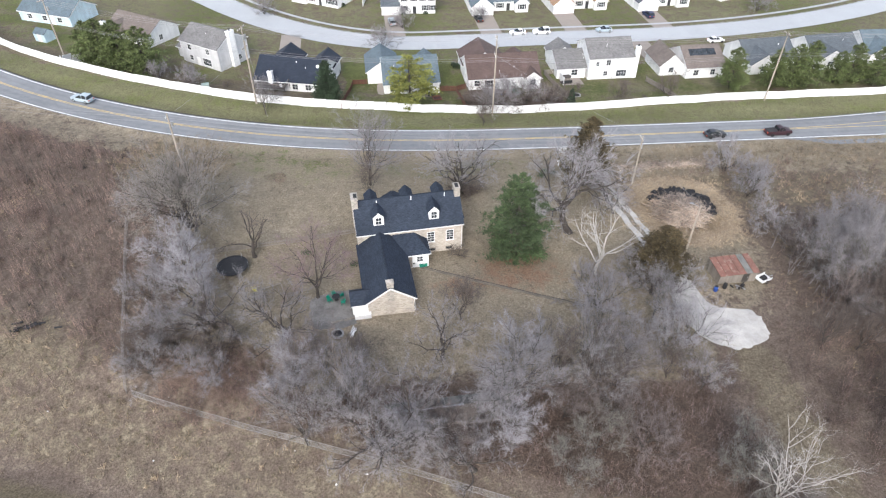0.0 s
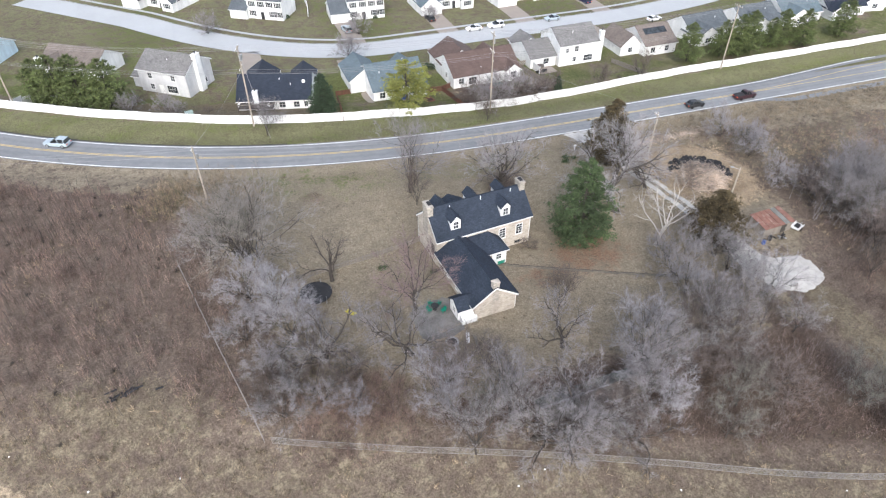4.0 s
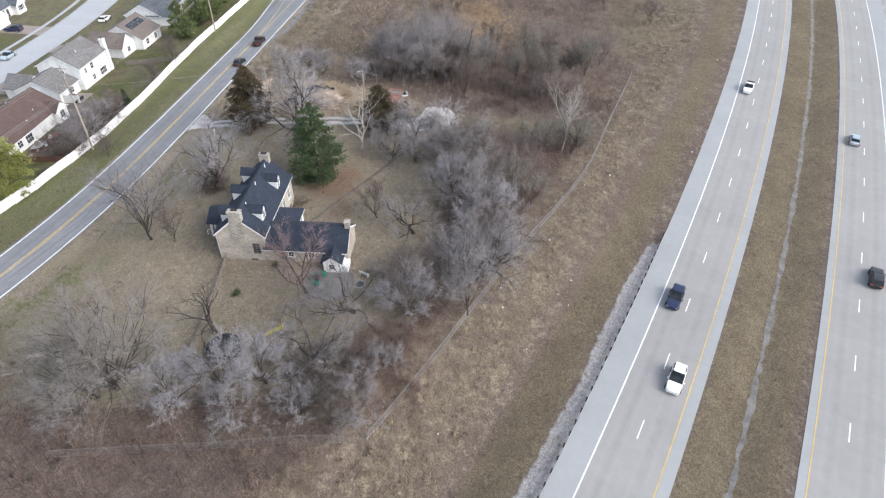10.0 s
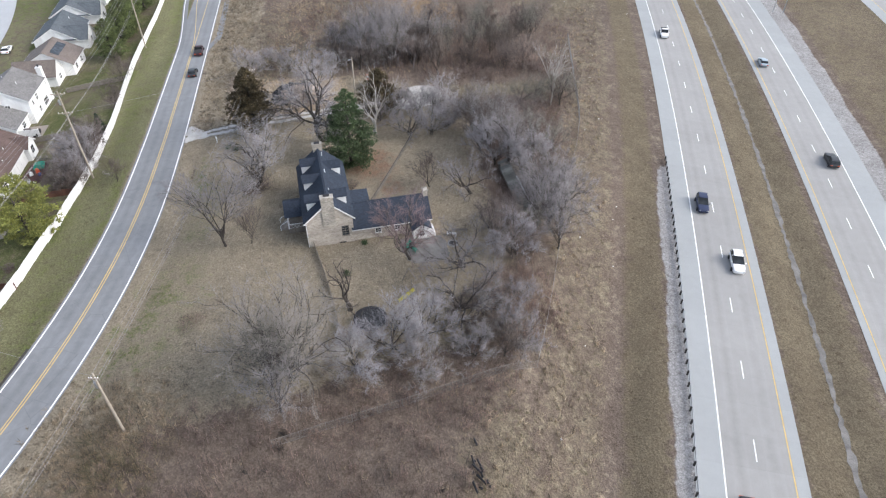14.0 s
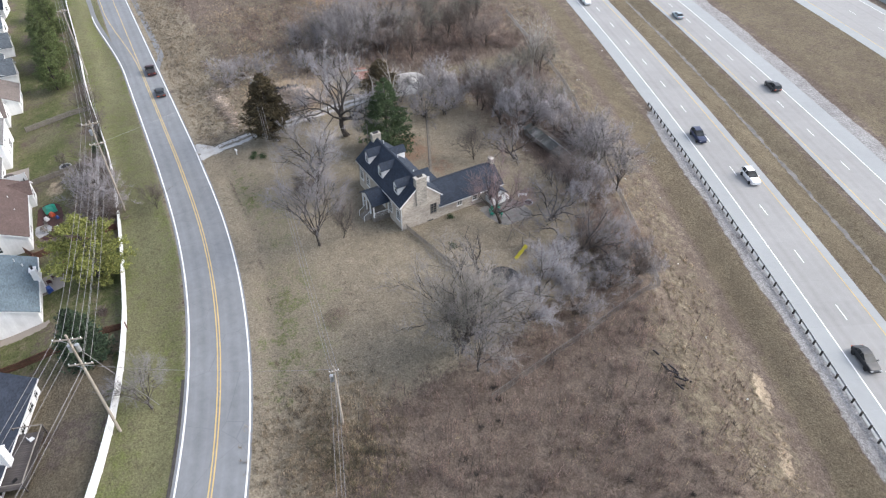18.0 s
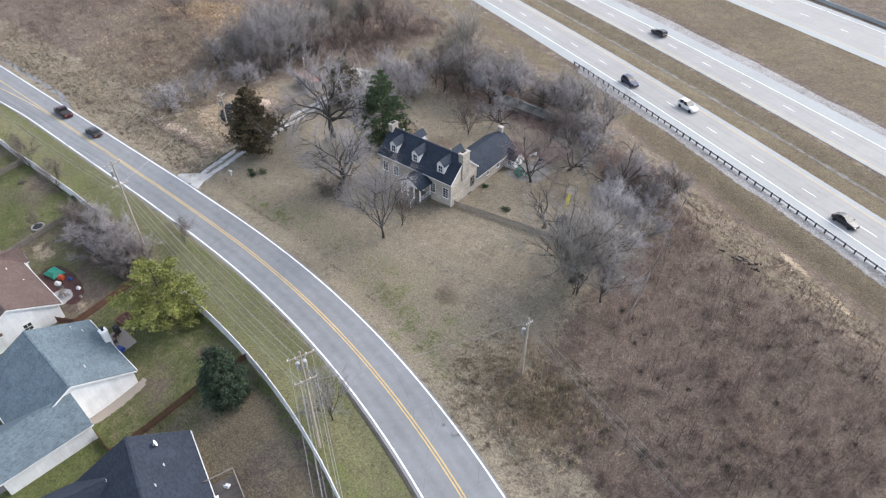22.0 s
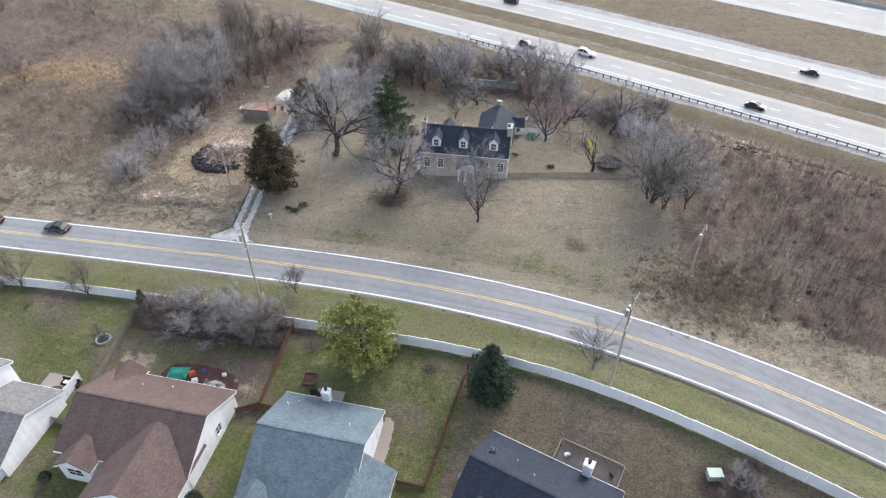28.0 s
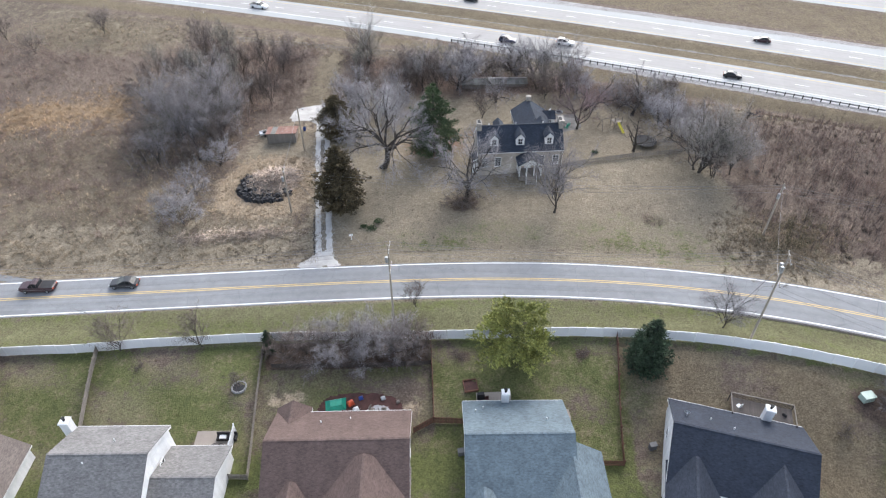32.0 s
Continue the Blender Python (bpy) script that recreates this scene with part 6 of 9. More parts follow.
thicket("scrub_thicket", 700, (56, 80, 18, 62), lambda x, y: np.clip(blot(x, y, 66, 34, 9, 14, -20) + blot(x, y, 70, 50, 9, 6), 0, 1) * 0.8, 3.2, M_SCRUB, "tall thin saplings in the eastern scrub", 36, 9, 0.25, 0.05)
tussocks("short_grass", 2500, (-60, 44, 70, 104), lambda x, y: ease(-3.8, -5, y - road_y(x)) * ease(-34, -28, x) * np.clip(patchy(x, y, 0.3, -0.15), 0, 1), 0.2, M_OLIVE, "greener grass patches on the front lawn", 37, 6, 0.8, 0.07)
tussocks("short_grass", 2500, (-60, 44, 92, 116), lambda x, y: np.exp(-((y - road_y(x) + 7.2) / 0.5) ** 2), 0.3, M_SCRUBDARK, "dark weeds along the roadside ditch", 38, 6, 0.7, 0.06)
tussocks("short_grass", 3000, (-36, 46, 46, 76), lambda x, y: np.clip(patchy(x, y, 0.45, -0.2), 0, 1) * ease(1, 4, y - fence_s(x)), 0.25, M_STRAW, "tufts of dry grass in the rough garden", 39, 8, 0.8, 0.06)


def scraps(n, seed):
    x, y, rng = scatter(n * 9, (-100, 120, -45, 80), lambda x, y: np.exp(-((off_highway(x, y) - 16) / 7) ** 2) * 0.3, seed)
    g = Geo()
    for i in range(min(n, len(x))):
        a, s, z = rng.uniform(0, 3.14), rng.uniform(0.06, 0.18), gz(x[i], y[i]) + 0.12
        c, q = math.cos(a) * s, math.sin(a) * s
        g.hull([(x[i] - c, y[i] - q, z), (x[i] + q, y[i] - c, z + 0.05), (x[i] + c, y[i] + q, z), (x[i] - q * 0.7, y[i] + c * 0.7, z + 0.08)],
               [(x[i] - c * 0.8, y[i] - q * 0.8, z + 0.06), (x[i] + q * 0.8, y[i] - c * 0.8, z + 0.12), (x[i] + c * 0.7, y[i] + q * 0.7, z + 0.07), (x[i] - q * 0.5, y[i] + c * 0.5, z + 0.15)])
    tagged(new("litter", g.data("litter", M_LITTER)), "scattered white paper and plastic litter on the bank", "litter", kind="stuff")


scraps(110, 40)
thicket("scrub_thicket", 1100, (-34, 60, 5, 60), lambda x, y: (off_highway(x, y) > 17) * (off_highway(x, y) < 30) * np.clip(patchy(x, y, 0.3, -0.05), 0, 1) * 0.8, 1.1, M_SCRUB, "thin brown brush on the upper bank beside the fence", 41, 7, 0.5, 0.045)
thicket("scrub_thicket", 1500, (-110, -30, 45, 118), lambda x, y: west_side(x, y) * np.clip(patchy(x, y, 0.2, 0.0), 0, 1), 4.2, M_TWIGDARK, "tall thin dark saplings in the western thicket", 42, 2, 0.07, 0.05)
thicket("scrub_thicket", 1500, (-105, -31, 46, 116), lambda x, y: west_side(x, y) * np.clip(patchy(x, y, 0.16, 0.1), 0, 1), 4.4, M_BARK, "tall straight dark saplings standing over the western thicket", 44, 1, 0.05, 0.085)
thicket("scrub_thicket", 1300, (-110, -30, 45, 118), lambda x, y: west_side(x, y) * np.clip(patchy(x, y, 0.27, -0.2), 0, 1), 2.0, M_BRUSHRED, "red-brown brush in the western thicket", 43, 8, 0.16, 0.042)
tussocks("tall_grass", 5000, (60, 150, 50, 95), lambda x, y: np.clip(blot(x, y, 100, 68, 46, 16) + blot(x, y, 85, 84, 40, 10), 0, 1) * np.clip(patchy(x, y, 0.2, 0.1), 0, 1), 0.7, M_PALESTRAW, "pale dry grass between the eastern scrub", 44)
thicket("scrub_thicket", 650, (58, 88, 42, 78), lambda x, y: np.clip(1.2 - ((x - 73) / 12) ** 2 - ((y - 60) / 16) ** 2, 0, 1) * 0.8, 3.6, M_SCRUB, "dense tall brown saplings in the copse", 45, 3, 0.14, 0.05)
thicket("scrub_thicket", 300, (58, 88, 42, 78), lambda x, y: np.clip(1.3 - ((x - 73) / 12) ** 2 - ((y - 60) / 16) ** 2, 0, 1), 6.0, M_TWIGPALE, "pale slim trunks standing through the copse", 46, 2, 0.12, 0.075)
tussocks("tall_grass", 3500, (-110, -30, 40, 110), lambda x, y: ease(12, 16, off_highway(x, y)) * (1 - ease(30, 44, off_highway(x, y))) * np.clip(patchy(x, y, 0.33, 0.0), 0, 1), 0.6, M_STRAW, "tan grass along the upper western bank", 47)
thicket("scrub_thicket", 1000, (-110, -36, 45, 118), lambda x, y: west_side(x, y) * 0.8, 4.2, M_BARK, "dark upright sapling trunks in the western thicket", 48, 1, 0.07, 0.075)
thicket("scrub_thicket", 200, (-46, -30, 94, 110), lambda x, y: np.clip(blot(x, y, -38.5, 101, 5.5, 4.5), 0, 1), 1.9, M_OLIVE, "olive-brown weedy shrubs below the overhead wires", 53, 9, 0.45, 0.05)
tussocks("tall_grass", 1100, (-48, -30, 94, 110), lambda x, y: np.clip(blot(x, y, -38.5, 102.6, 6, 4), 0, 1), 0.8, M_PALESTRAW, "tan weed stalks below the overhead wires", 49, 9, 0.5, 0.06)
tussocks("tall_grass", 260, (-110, -34, 45, 110), lambda x, y: west_side(x, y) * 0.6, 0.9, M_BARK, "dark dead tufts scattered through the western thicket", 50, 26, 0.6, 0.07)


# ---- the houses beyond the white fence ----
def suburban(x, y, yaw, blocks, wall, roof, label, windows=(), doors=(), garages=(), chim=(), vents=(), extra=None, base=None):
    """A frame house: each block is x0, x1, y0, y1, eave height, rise, ridge axis."""
    z = (gz(x, y) if base is None else base)
    h = thing("house", pose(x, y, z, 0, 0, yaw), label, "house", "houses of the subdivision")
    for i, b in enumerate(blocks):
        g = Geo()
        block_walls(g, *b, base=-2.2)
        part("wall", g, wall, h)
        g = Geo()
        gable_roof(g, *b, over=0.35, gable=0.25, lift=0.03 + 0.012 * i)
        r = part("roof", g, roof, h)
        g = Geo()
        rake_trim(g, *b, over=0.35, gable=0.25)
        part("trim_board", g, M_TRIM, r)
        x0, x1, y0, y1, e, rise, axis = b
        k = Geo()
        if axis == "x":
            k.beam((x0 - 0.25, (y0 + y1) / 2, e + rise + 0.17), (x1 + 0.25, (y0 + y1) / 2, e + rise + 0.17), 0.26, 0.05)
        else:
            k.beam(((x0 + x1) / 2, y0 - 0.25, e + rise + 0.17), ((x0 + x1) / 2, y1 + 0.25, e + rise + 0.17), 0.26, 0.05)
        part("ridge_cap", k, roof, r)
        if axis == "x":
            for ye in (y0 - 0.45, y1 + 0.45):
                part("gutter", Geo().box(x0 - 0.2, x1 + 0.2, ye - 0.06, ye + 0.06, e - 0.35 * rise / ((y1 - y0) / 2) - 0.02, e - 0.35 * rise / ((y1 - y0) / 2) + 0.09), M_TRIM, r)
    for w in windows:
        window(h, *w)
    for d in doors:
        door(h, *d)
    for gd in garages:
        garage_door(h, *gd)
    for c in chim:
        chimney(h, *c, M_SIDING, flue=1)
    roof_vents(h, vents)
    return h


# blue-grey roof
h = suburban(10.75, 138.0, 0, [(-6.2, 6.2, -6.6, 6.8, 2.7, 3.4, "x"), (-9.6, -2.6, 0.6, 10.4, 2.6, 2.3, "y"), (2.6, 6.1, 5.8, 8.6, 2.6, 1.4, "y")], M_SIDING, M_BLUEGREY,
             "white single-storey house with blue-grey shingle roof",
             [("s", -6.6, -4.2, 0.9, 1.2, 1.3), ("s", -6.6, 3.0, 0.9, 1.6, 1.3, 2, 3), ("e", 6.2, -2, 0.9, 1.0, 1.2), ("e", 6.2, 2, 0.9, 1.0, 1.2), ("n", 8.6, 4.35, 0.9, 1.5, 1.3, 2, 2)],
             [("s", -6.6, -0.9, 1.6, 2.05), ("n", 6.8, 0.8)], [("n", 10.4, -6.1)], [(0.5, 1.4, -7.3, -6.5, 0, 4.7)], [(4.9, -4.4, 4.2), (3.9, -5.3, 3.6), (-3.6, -2.6, 5.0)], base=gz(10.75, 138) + 0.5)
# charcoal roof
h3 = suburban(-14.9, 139.4, -16.5, [(-7.7, 7.7, -5.6, 5.6, 2.7, 3.2, "x"), (2.4, 7.6, 3.2, 9.2, 2.6, 1.9, "y"), (-7.6, -0.9, 2.0, 9.6, 2.6, 2.3, "y")], M_SIDING, M_CHARCOAL,
              "white single-storey house with charcoal shingle roof and dish",
              [("s", -5.6, -6.0, 0.9, 1.5, 1.2, 2, 2), ("s", -5.6, 1.6, 0.9, 1.2, 1.2), ("s", -5.6, 4.6, 0.9, 1.2, 1.2), ("s", -5.6, 6.6, 0.9, 0.7, 1.2), ("e", 7.7, -1.5, 0.9, 1.0, 1.2), ("n", 9.2, 5.0, 0.8, 1.7, 1.4, 2, 3)],
              [("s", -5.6, -2.0, 1.7, 2.05), ("n", 5.6, 1.2)], [("n", 9.6, -4.2)], [(-4.1, -3.1, -6.4, -5.5, 0, 5.0)], [(3.4, -2.6, 4.6), (1.0, -1.4, 5.3)], base=gz(-14.9, 139.4) + 0.9)
part("satellite_dish", Geo().tube([(6.2, -2.2, 4.6), (6.2, -2.2, 5.1), (6.2, -2.45, 5.2), (6.2, -2.5, 5.22)], [0.04, 0.04, 0.06, 0.38], 10), M_TRIM, h3)
# brown roof
suburban(32.1, 138.2, 0.5, [(-8.3, 8.3, -5.7, 5.8, 2.7, 3.1, "x"), (4.6, 8.2, -6.6, -2.0, 2.65, 1.3, "y"), (-8.2, 1.6, 2.0, 10.6, 2.6, 2.9, "y"), (3.0, 7.0, 4.4, 7.6, 2.6, 1.3, "y")], M_SIDING, M_BROWNROOF,
         "white single-storey house with brown shingle roof",
         [("s", -5.7, -6.4, 0.9, 1.2, 1.3), ("s", -5.7, -3.6, 0.5, 1.9, 1.6, 2, 3), ("s", -6.6, 6.4, 0.8, 1.3, 1.4), ("w", -8.3, -1.2, 0.9, 1.0, 1.2), ("n", 7.6, 5.0, 0.9, 1.9, 1.3, 2, 2)],
         [("s", -5.7, 1.0, 1.7, 2.05), ("n", 5.8, 2.3)], [("n", 10.6, -3.3)], (), [(2.5, -3.6, 4.0), (-1.0, -4.4, 3.4)], base=gz(32.1, 138.2) + 0.4)
# grey two-storey
suburban(56.6, 140.6, 0, [(-3.6, 7.2, -5.0, 5.2, 5.3, 2.7, "x"), (-10.8, -3.9, -3.8, 6.6, 2.7, 2.4, "x"), (-10.2, -4.2, 4.0, 9.6, 2.6, 2.0, "y")], M_SIDING, M_GREYROOF,
         "white two-storey house with grey shingle roof and bay window",
         [("s", -5.0, 1.0, 3.4, 1.0, 1.3), ("s", -5.0, -1.6, 3.4, 0.7, 1.0), ("s", -5.0, 4.5, 0.6, 2.4, 1.5, 2, 4), ("s", -5.0, 0.6, 0.9, 0.9, 1.1), ("s", -3.8, -6.6, 0.9, 1.4, 1.3, 2, 2), ("w", -4.0, -1.0, 3.4, 0.9, 1.2), ("e", 7.2, 1.0, 3.4, 1.0, 1.3)],
         [("s", -3.8, -8.6, 1.7, 2.05)], [("n", 9.6, -6.8)], [(7.3, 8.3, -5.2, -4.2, 0, 7.6)], [(1.0, -2.2, 7.2), (3.2, 1.0, 7.6)])
# taupe roof with solar panels
h7 = suburban(79.6, 139.4, 0, [(-3.0, 6.4, -5.8, 5.6, 2.9, 3.0, "x"), (-8.6, -2.9, -3.4, 5.6, 2.7, 2.5, "y")], M_SIDING, M_TAUPEROOF, "white house with taupe shingle roof and solar panels",
              [("s", -5.8, -0.6, 0.9, 1.2, 1.3), ("s", -5.8, 3.6, 0.9, 1.1, 1.3), ("s", -3.4, -5.8, 0.9, 1.2, 1.2), ("e", 6.4, 0, 0.9, 1.0, 1.2)], [("s", -3.4, -7.8)], [("n", 5.6, -5.7)])
for i in range(6):
    x0 = -1.6 + i * 1.1
    k = 3.0 / 5.7
    g = Geo()
    slope_slab(g, (x0, -3.0, 2.9 + 2.8 * k + 0.26), (x0 + 1.05, -3.0, 2.9 + 2.8 * k + 0.26), (x0 + 1.05, -1.3, 2.9 + 4.5 * k + 0.26), (x0, -1.3, 2.9 + 4.5 * k + 0.26), 0.05)
    part("solar_panel", g, M_GLASS, h7)
# houses further east along the fence
for x, y, yaw, roofm, lab in ((99.5, 142, 2, M_SLATE, "white house with slate-grey roof behind the pines"), (117.5, 143, 3, M_SLATE, "white house with slate-grey roof behind the fence"), (134, 144.5, -4, M_BLUEGREY, "white house with steep blue-grey roof"), (150.5, 144, -8, M_CHARCOAL, "white house with dark roof near the fence"), (166, 146, -12, M_CHARCOAL, "white house with dark roof and screened porch")):
    suburban(x, y, yaw, [(-6.5, 6.5, -5.2, 5.2, 2.8, 3.0, "x"), (-6.4, 0.5, -7.6, -1.0, 2.7, 2.2, "y")], M_SIDING, roofm, lab,
             [("s", -7.6, -3.0, 0.9, 1.6, 1.2, 2, 2), ("s", -5.2, 3.2, 0.9, 1.2, 1.2), ("e", 6.5, 0, 0.9, 1.0, 1.2)], [("n", 5.2, 0)], [], [], [(3, -2, 4.9)])
# grey-sided two-storey house on the bend
suburban(-35.0, 156.0, -38, [(-6.5, 6.0, -4.8, 4.8, 5.4, 2.5, "x"), (-9.5, -6.4, -3.5, 3.5, 2.7, 1.6, "x")], M_SIDING_GREY, M_GREYROOF, "grey-sided two-storey house with grey roof",
         [("s", -4.8, -3.4, 3.5, 1.0, 1.2), ("s", -4.8, 2.6, 3.5, 1.0, 1.2), ("s", -4.8, 1.8, 0.6, 2.6, 1.6, 2, 4), ("s", -4.8, -3.4, 0.9, 1.0, 1.2), ("e", 6.0, 1.8, 0.9, 0.9, 1.1)], [("s", -4.8, -1.0)], [], [(5.9, 6.9, -1.2, 0.6, 0, 8.6)], [(0, -2, 6.9)])
suburban(-56, 173, -36, [(-7.5, 7.5, -5.0, 5.0, 2.8, 2.7, "x"), (-7.2, -1.0, -7.5, -2, 2.7, 1.9, "y")], M_SIDING, M_TAUPEROOF, "white house with taupe roof behind the pines",
         [("s", -5.0, 2.5, 0.9, 1.4, 1.2, 2, 2), ("e", 7.5, -1, 0.9, 1.0, 1.2)], [], [], [(-5, -3.7, -8.2, -7.2, 0, 5.6)], [])
suburban(-82, 189, -25, [(-8.5, 8.5, -5.0, 5.0, 2.8, 2.7, "x")], M_SIDING_BLUE, M_BLUEGREY, "pale blue house with blue-grey roof", [("s", -5.0, -5, 0.9, 1.4, 1.2, 2, 2), ("s", -5.0, 0, 0.9, 1.4, 1.2, 2, 2), ("s", -5.0, 5, 0.9, 1.4, 1.2, 2, 2)], [("s", -5.0, 2.6)])
shed = thing("garden_shed", at(-80.5, 172.6, -28), "small pale blue garden shed with gabled roof", "shed")
g = Geo()
block_walls(g, -1.8, 1.8, -1.5, 1.5, 2.1, 0.9, "x", -0.4)
part("wall", g, M_SIDING_BLUE, shed)
g = Geo()
gable_roof(g, -1.8, 1.8, -1.5, 1.5, 2.1, 0.9, "x", 0.15, 0.1, 0.08)
part("roof", g, M_BLUEGREY, shed)
door(shed, "s", -1.5, 0, 1.2, 1.9)

# the far side of the street: fronts with porches and shutters
for x, y, yaw, two, roofm, lab in ((-9, 196.5, -33, 1, M_SLATE, "white two-storey house with black shutters"), (15.5, 187.5, -4, 1, M_SLATE, "white two-storey house with black shutters and porch"),
                                   (41, 187.5, 0, 0, M_BLUEGREY, "white single-storey house with blue-grey roof"), (64.5, 187, 2, 0, M_TANROOF, "white single-storey house with tan roof"),
                                   (90, 187, 3, 0, M_SLATE, "white single-storey house with grey roof and porch"), (116, 195, 20, 0, M_SLATE, "white house with grey roof at the corner"),
                                   (-36, 216, -42, 0, M_SLATE, "white house with grey roof up the street"), (-55, 236, -42, 1, M_BLUEGREY, "white two-storey house up the street")):
    if two:
        suburban(x, y, yaw, [(-3.2, 7.2, -4.6, 4.6, 5.4, 2.5, "x"), (-8.2, -3.1, -5.8, 3.6, 2.7, 2.2, "x")], M_SIDING, roofm, lab,
                 [("s", -4.6, u, 3.5, 0.95, 1.3, 2, 2, True) for u in (-1.7, 1.0, 3.6, 6.0)] + [("s", -4.6, u, 0.9, 0.95, 1.4, 2, 2, True) for u in (-1.7, 4.2, 6.2)],
                 [("s", -4.6, 1.2, 1.0, 2.1, M_BLACKTRIM)], [("s", -5.8, -5.6, 4.2)])
    else:
        suburban(x, y, yaw, [(-8.6, 8.6, -4.6, 5.0, 2.8, 2.9, "x"), (-8.4, -2.2, -8.0, 0, 2.7, 2.4, "y"), (4.6, 8.4, -6.4, -2, 2.7, 1.6, "y")], M_SIDING, roofm, lab,
                 [("s", -4.6, 0.4, 0.9, 1.2, 1.3, 2, 2, True), ("s", -6.4, 6.5, 0.9, 1.4, 1.3, 2, 2, True)], [("s", -4.6, 2.8, 1.0, 2.1, M_BLACKTRIM)], [("s", -8.0, -5.3, 4.4)])


# driveways that meet the street
def slab(name, x0, x1, y0, y1, mat, label, yaw=0.0, lift=0.05):
    g = Geo()
    n = 6
    for i in range(n + 1):
        for xx in (x0, x1):
            yy = y0 + (y1 - y0) * i / n
            g.v.append((xx, yy, gz(xx, yy) + lift))
    for i in range(n):
        g.f.append((2 * i, 2 * i + 1, 2 * i + 3, 2 * i + 2))
    return solid(name, g, mat, label, "driveway", kind="structure")


for x0, x1, y0, y1 in ((2.2, 7.6, 148.2, 157.4), (-20.5, -15.2, 148.5, 170), (26.0, 32.0, 148.8, 157.2), (48.2, 53.6, 150.2, 157.2), (71.4, 76.4, 145, 157.2), (7.4, 12.4, 165.6, 182), (32.8, 38.6, 165.6, 179.6), (56.4, 62.4, 165.6, 179.2), (81.8, 87.6, 165.8, 179.2)):
    slab("driveway", x0, x1, y0, y1, M_DRIVE, "tan concrete driveway of a suburban house")

# ---- white vinyl fence along the verge ----
PANEL = 2.44


def fence_run(name, ctrl, height, mat, label, cat, panel=PANEL, post=0.13, slats=0, gap=0.0, group=""):
    """Posts and panels along a line, each panel a part."""
    line = smooth_line(ctrl, 400) if len(ctrl) > 2 else np.array([np.array(ctrl[0]) + (np.array(ctrl[1]) - np.array(ctrl[0])) * f for f in np.linspace(0, 1, 200)])
    seg = np.concatenate([[0], np.cumsum(np.linalg.norm(np.diff(line, axis=0), axis=1))])
    n = max(1, int(round(seg[-1] / panel)))
    s = np.linspace(0, seg[-1], n + 1)
    px, py = np.interp(s, seg, line[:, 0]), np.interp(s, seg, line[:, 1])
    fence = thing(name, pose(px[0], py[0], gz(px[0], py[0])), label, cat, group)
    inv = fence.matrix_basis.inverted()
    pm = Geo().box(-post / 2, post / 2, -post / 2, post / 2, -0.4, height + 0.05).box(-post / 2 - 0.02, post / 2 + 0.02, -post / 2 - 0.02, post / 2 + 0.02, height + 0.05, height + 0.11, 0.03).data("post", mat)
    L = seg[-1] / n
    pg = Geo()
    slat_at = []
    if slats:
        for r in (0.25, 0.75):
            pg.box(post / 2, L - post / 2, 0.0, 0.05, height * r - 0.05, height * r + 0.05)
        w = (L - post) / slats
        for i in range(slats):
            x = post / 2 + i * w
            slat_at.append((x + w / 2, 1 - 0.015 * (i % 2)))
        slat_mesh = Geo().box(-w / 2 + gap / 2, w / 2 - gap / 2, -0.025, 0.0, 0.05, height).data("slat", mat)
    else:
        pg.box(post / 2, L - post / 2, -0.02, 0.02, 0.06, height - 0.08)
        pg.box(post / 2, L - post / 2, -0.04, 0.04, height - 0.1, height)
        pg.box(post / 2, L - post / 2, -0.04, 0.04, 0.05, 0.17)
    pmesh = pg.data("rail" if slats else "panel", mat)
    for i in range(n + 1):
        z = gz(px[i], py[i])
        o = part("post", pm, None, fence)
        o.matrix_basis = inv @ pose(px[i], py[i], z)
        if i < n:
            z2 = gz(px[i + 1], py[i + 1])
            a = math.degrees(math.atan2(py[i + 1] - py[i], px[i + 1] - px[i]))
            d = math.hypot(px[i + 1] - px[i], py[i + 1] - py[i])
            o = part("rail" if slats else "panel", pmesh, None, fence)
            m = inv @ pose(px[i], py[i], z, 0, 0, a) @ Matrix(((d / L, 0, 0, 0), (0, 1, 0, 0), ((z2 - z) / L, 0, 1, 0), (0, 0, 0, 1)))
            o.matrix_basis = m
            for u, k in slat_at:
                part("slat", slat_mesh, None, fence).matrix_basis = m @ Matrix.Translation((u, 0, 0)) @ Matrix.Diagonal((1, 1, k, 1))
    return fence


VLINE = [(-100, 172), (-92, 165.5), (-72, 148), (-57.4, 138.6), (-46.5, 133.2), (-35.6, 128.6), (-25.0, 124.8), (-14.4, 122.2), (-3.5, 120.6), (7.8, 119.8), (19.7, 119.2), (32.0, 118.7), (45.0, 118.6), (59.0, 119.2), (73.6, 120.0), (89.0, 120.3), (104.3, 120.3), (121.8, 120.7), (140.0, 121.2), (160, 121.5)]
fence_run("vinyl_fence", VLINE, 1.83, M_VINYL, "long white vinyl privacy fence along the mown verge", "fence")
fence_run("vinyl_fence", [(-66, 144.6), (-62, 152), (-56, 158)], 1.83, M_VINYL, "white vinyl privacy fence round a back yard", "fence")
fence_run("vinyl_fence", [(-90, 163.6), (-98, 184)], 1.83, M_VINYL, "white vinyl privacy fence round a back yard", "fence")
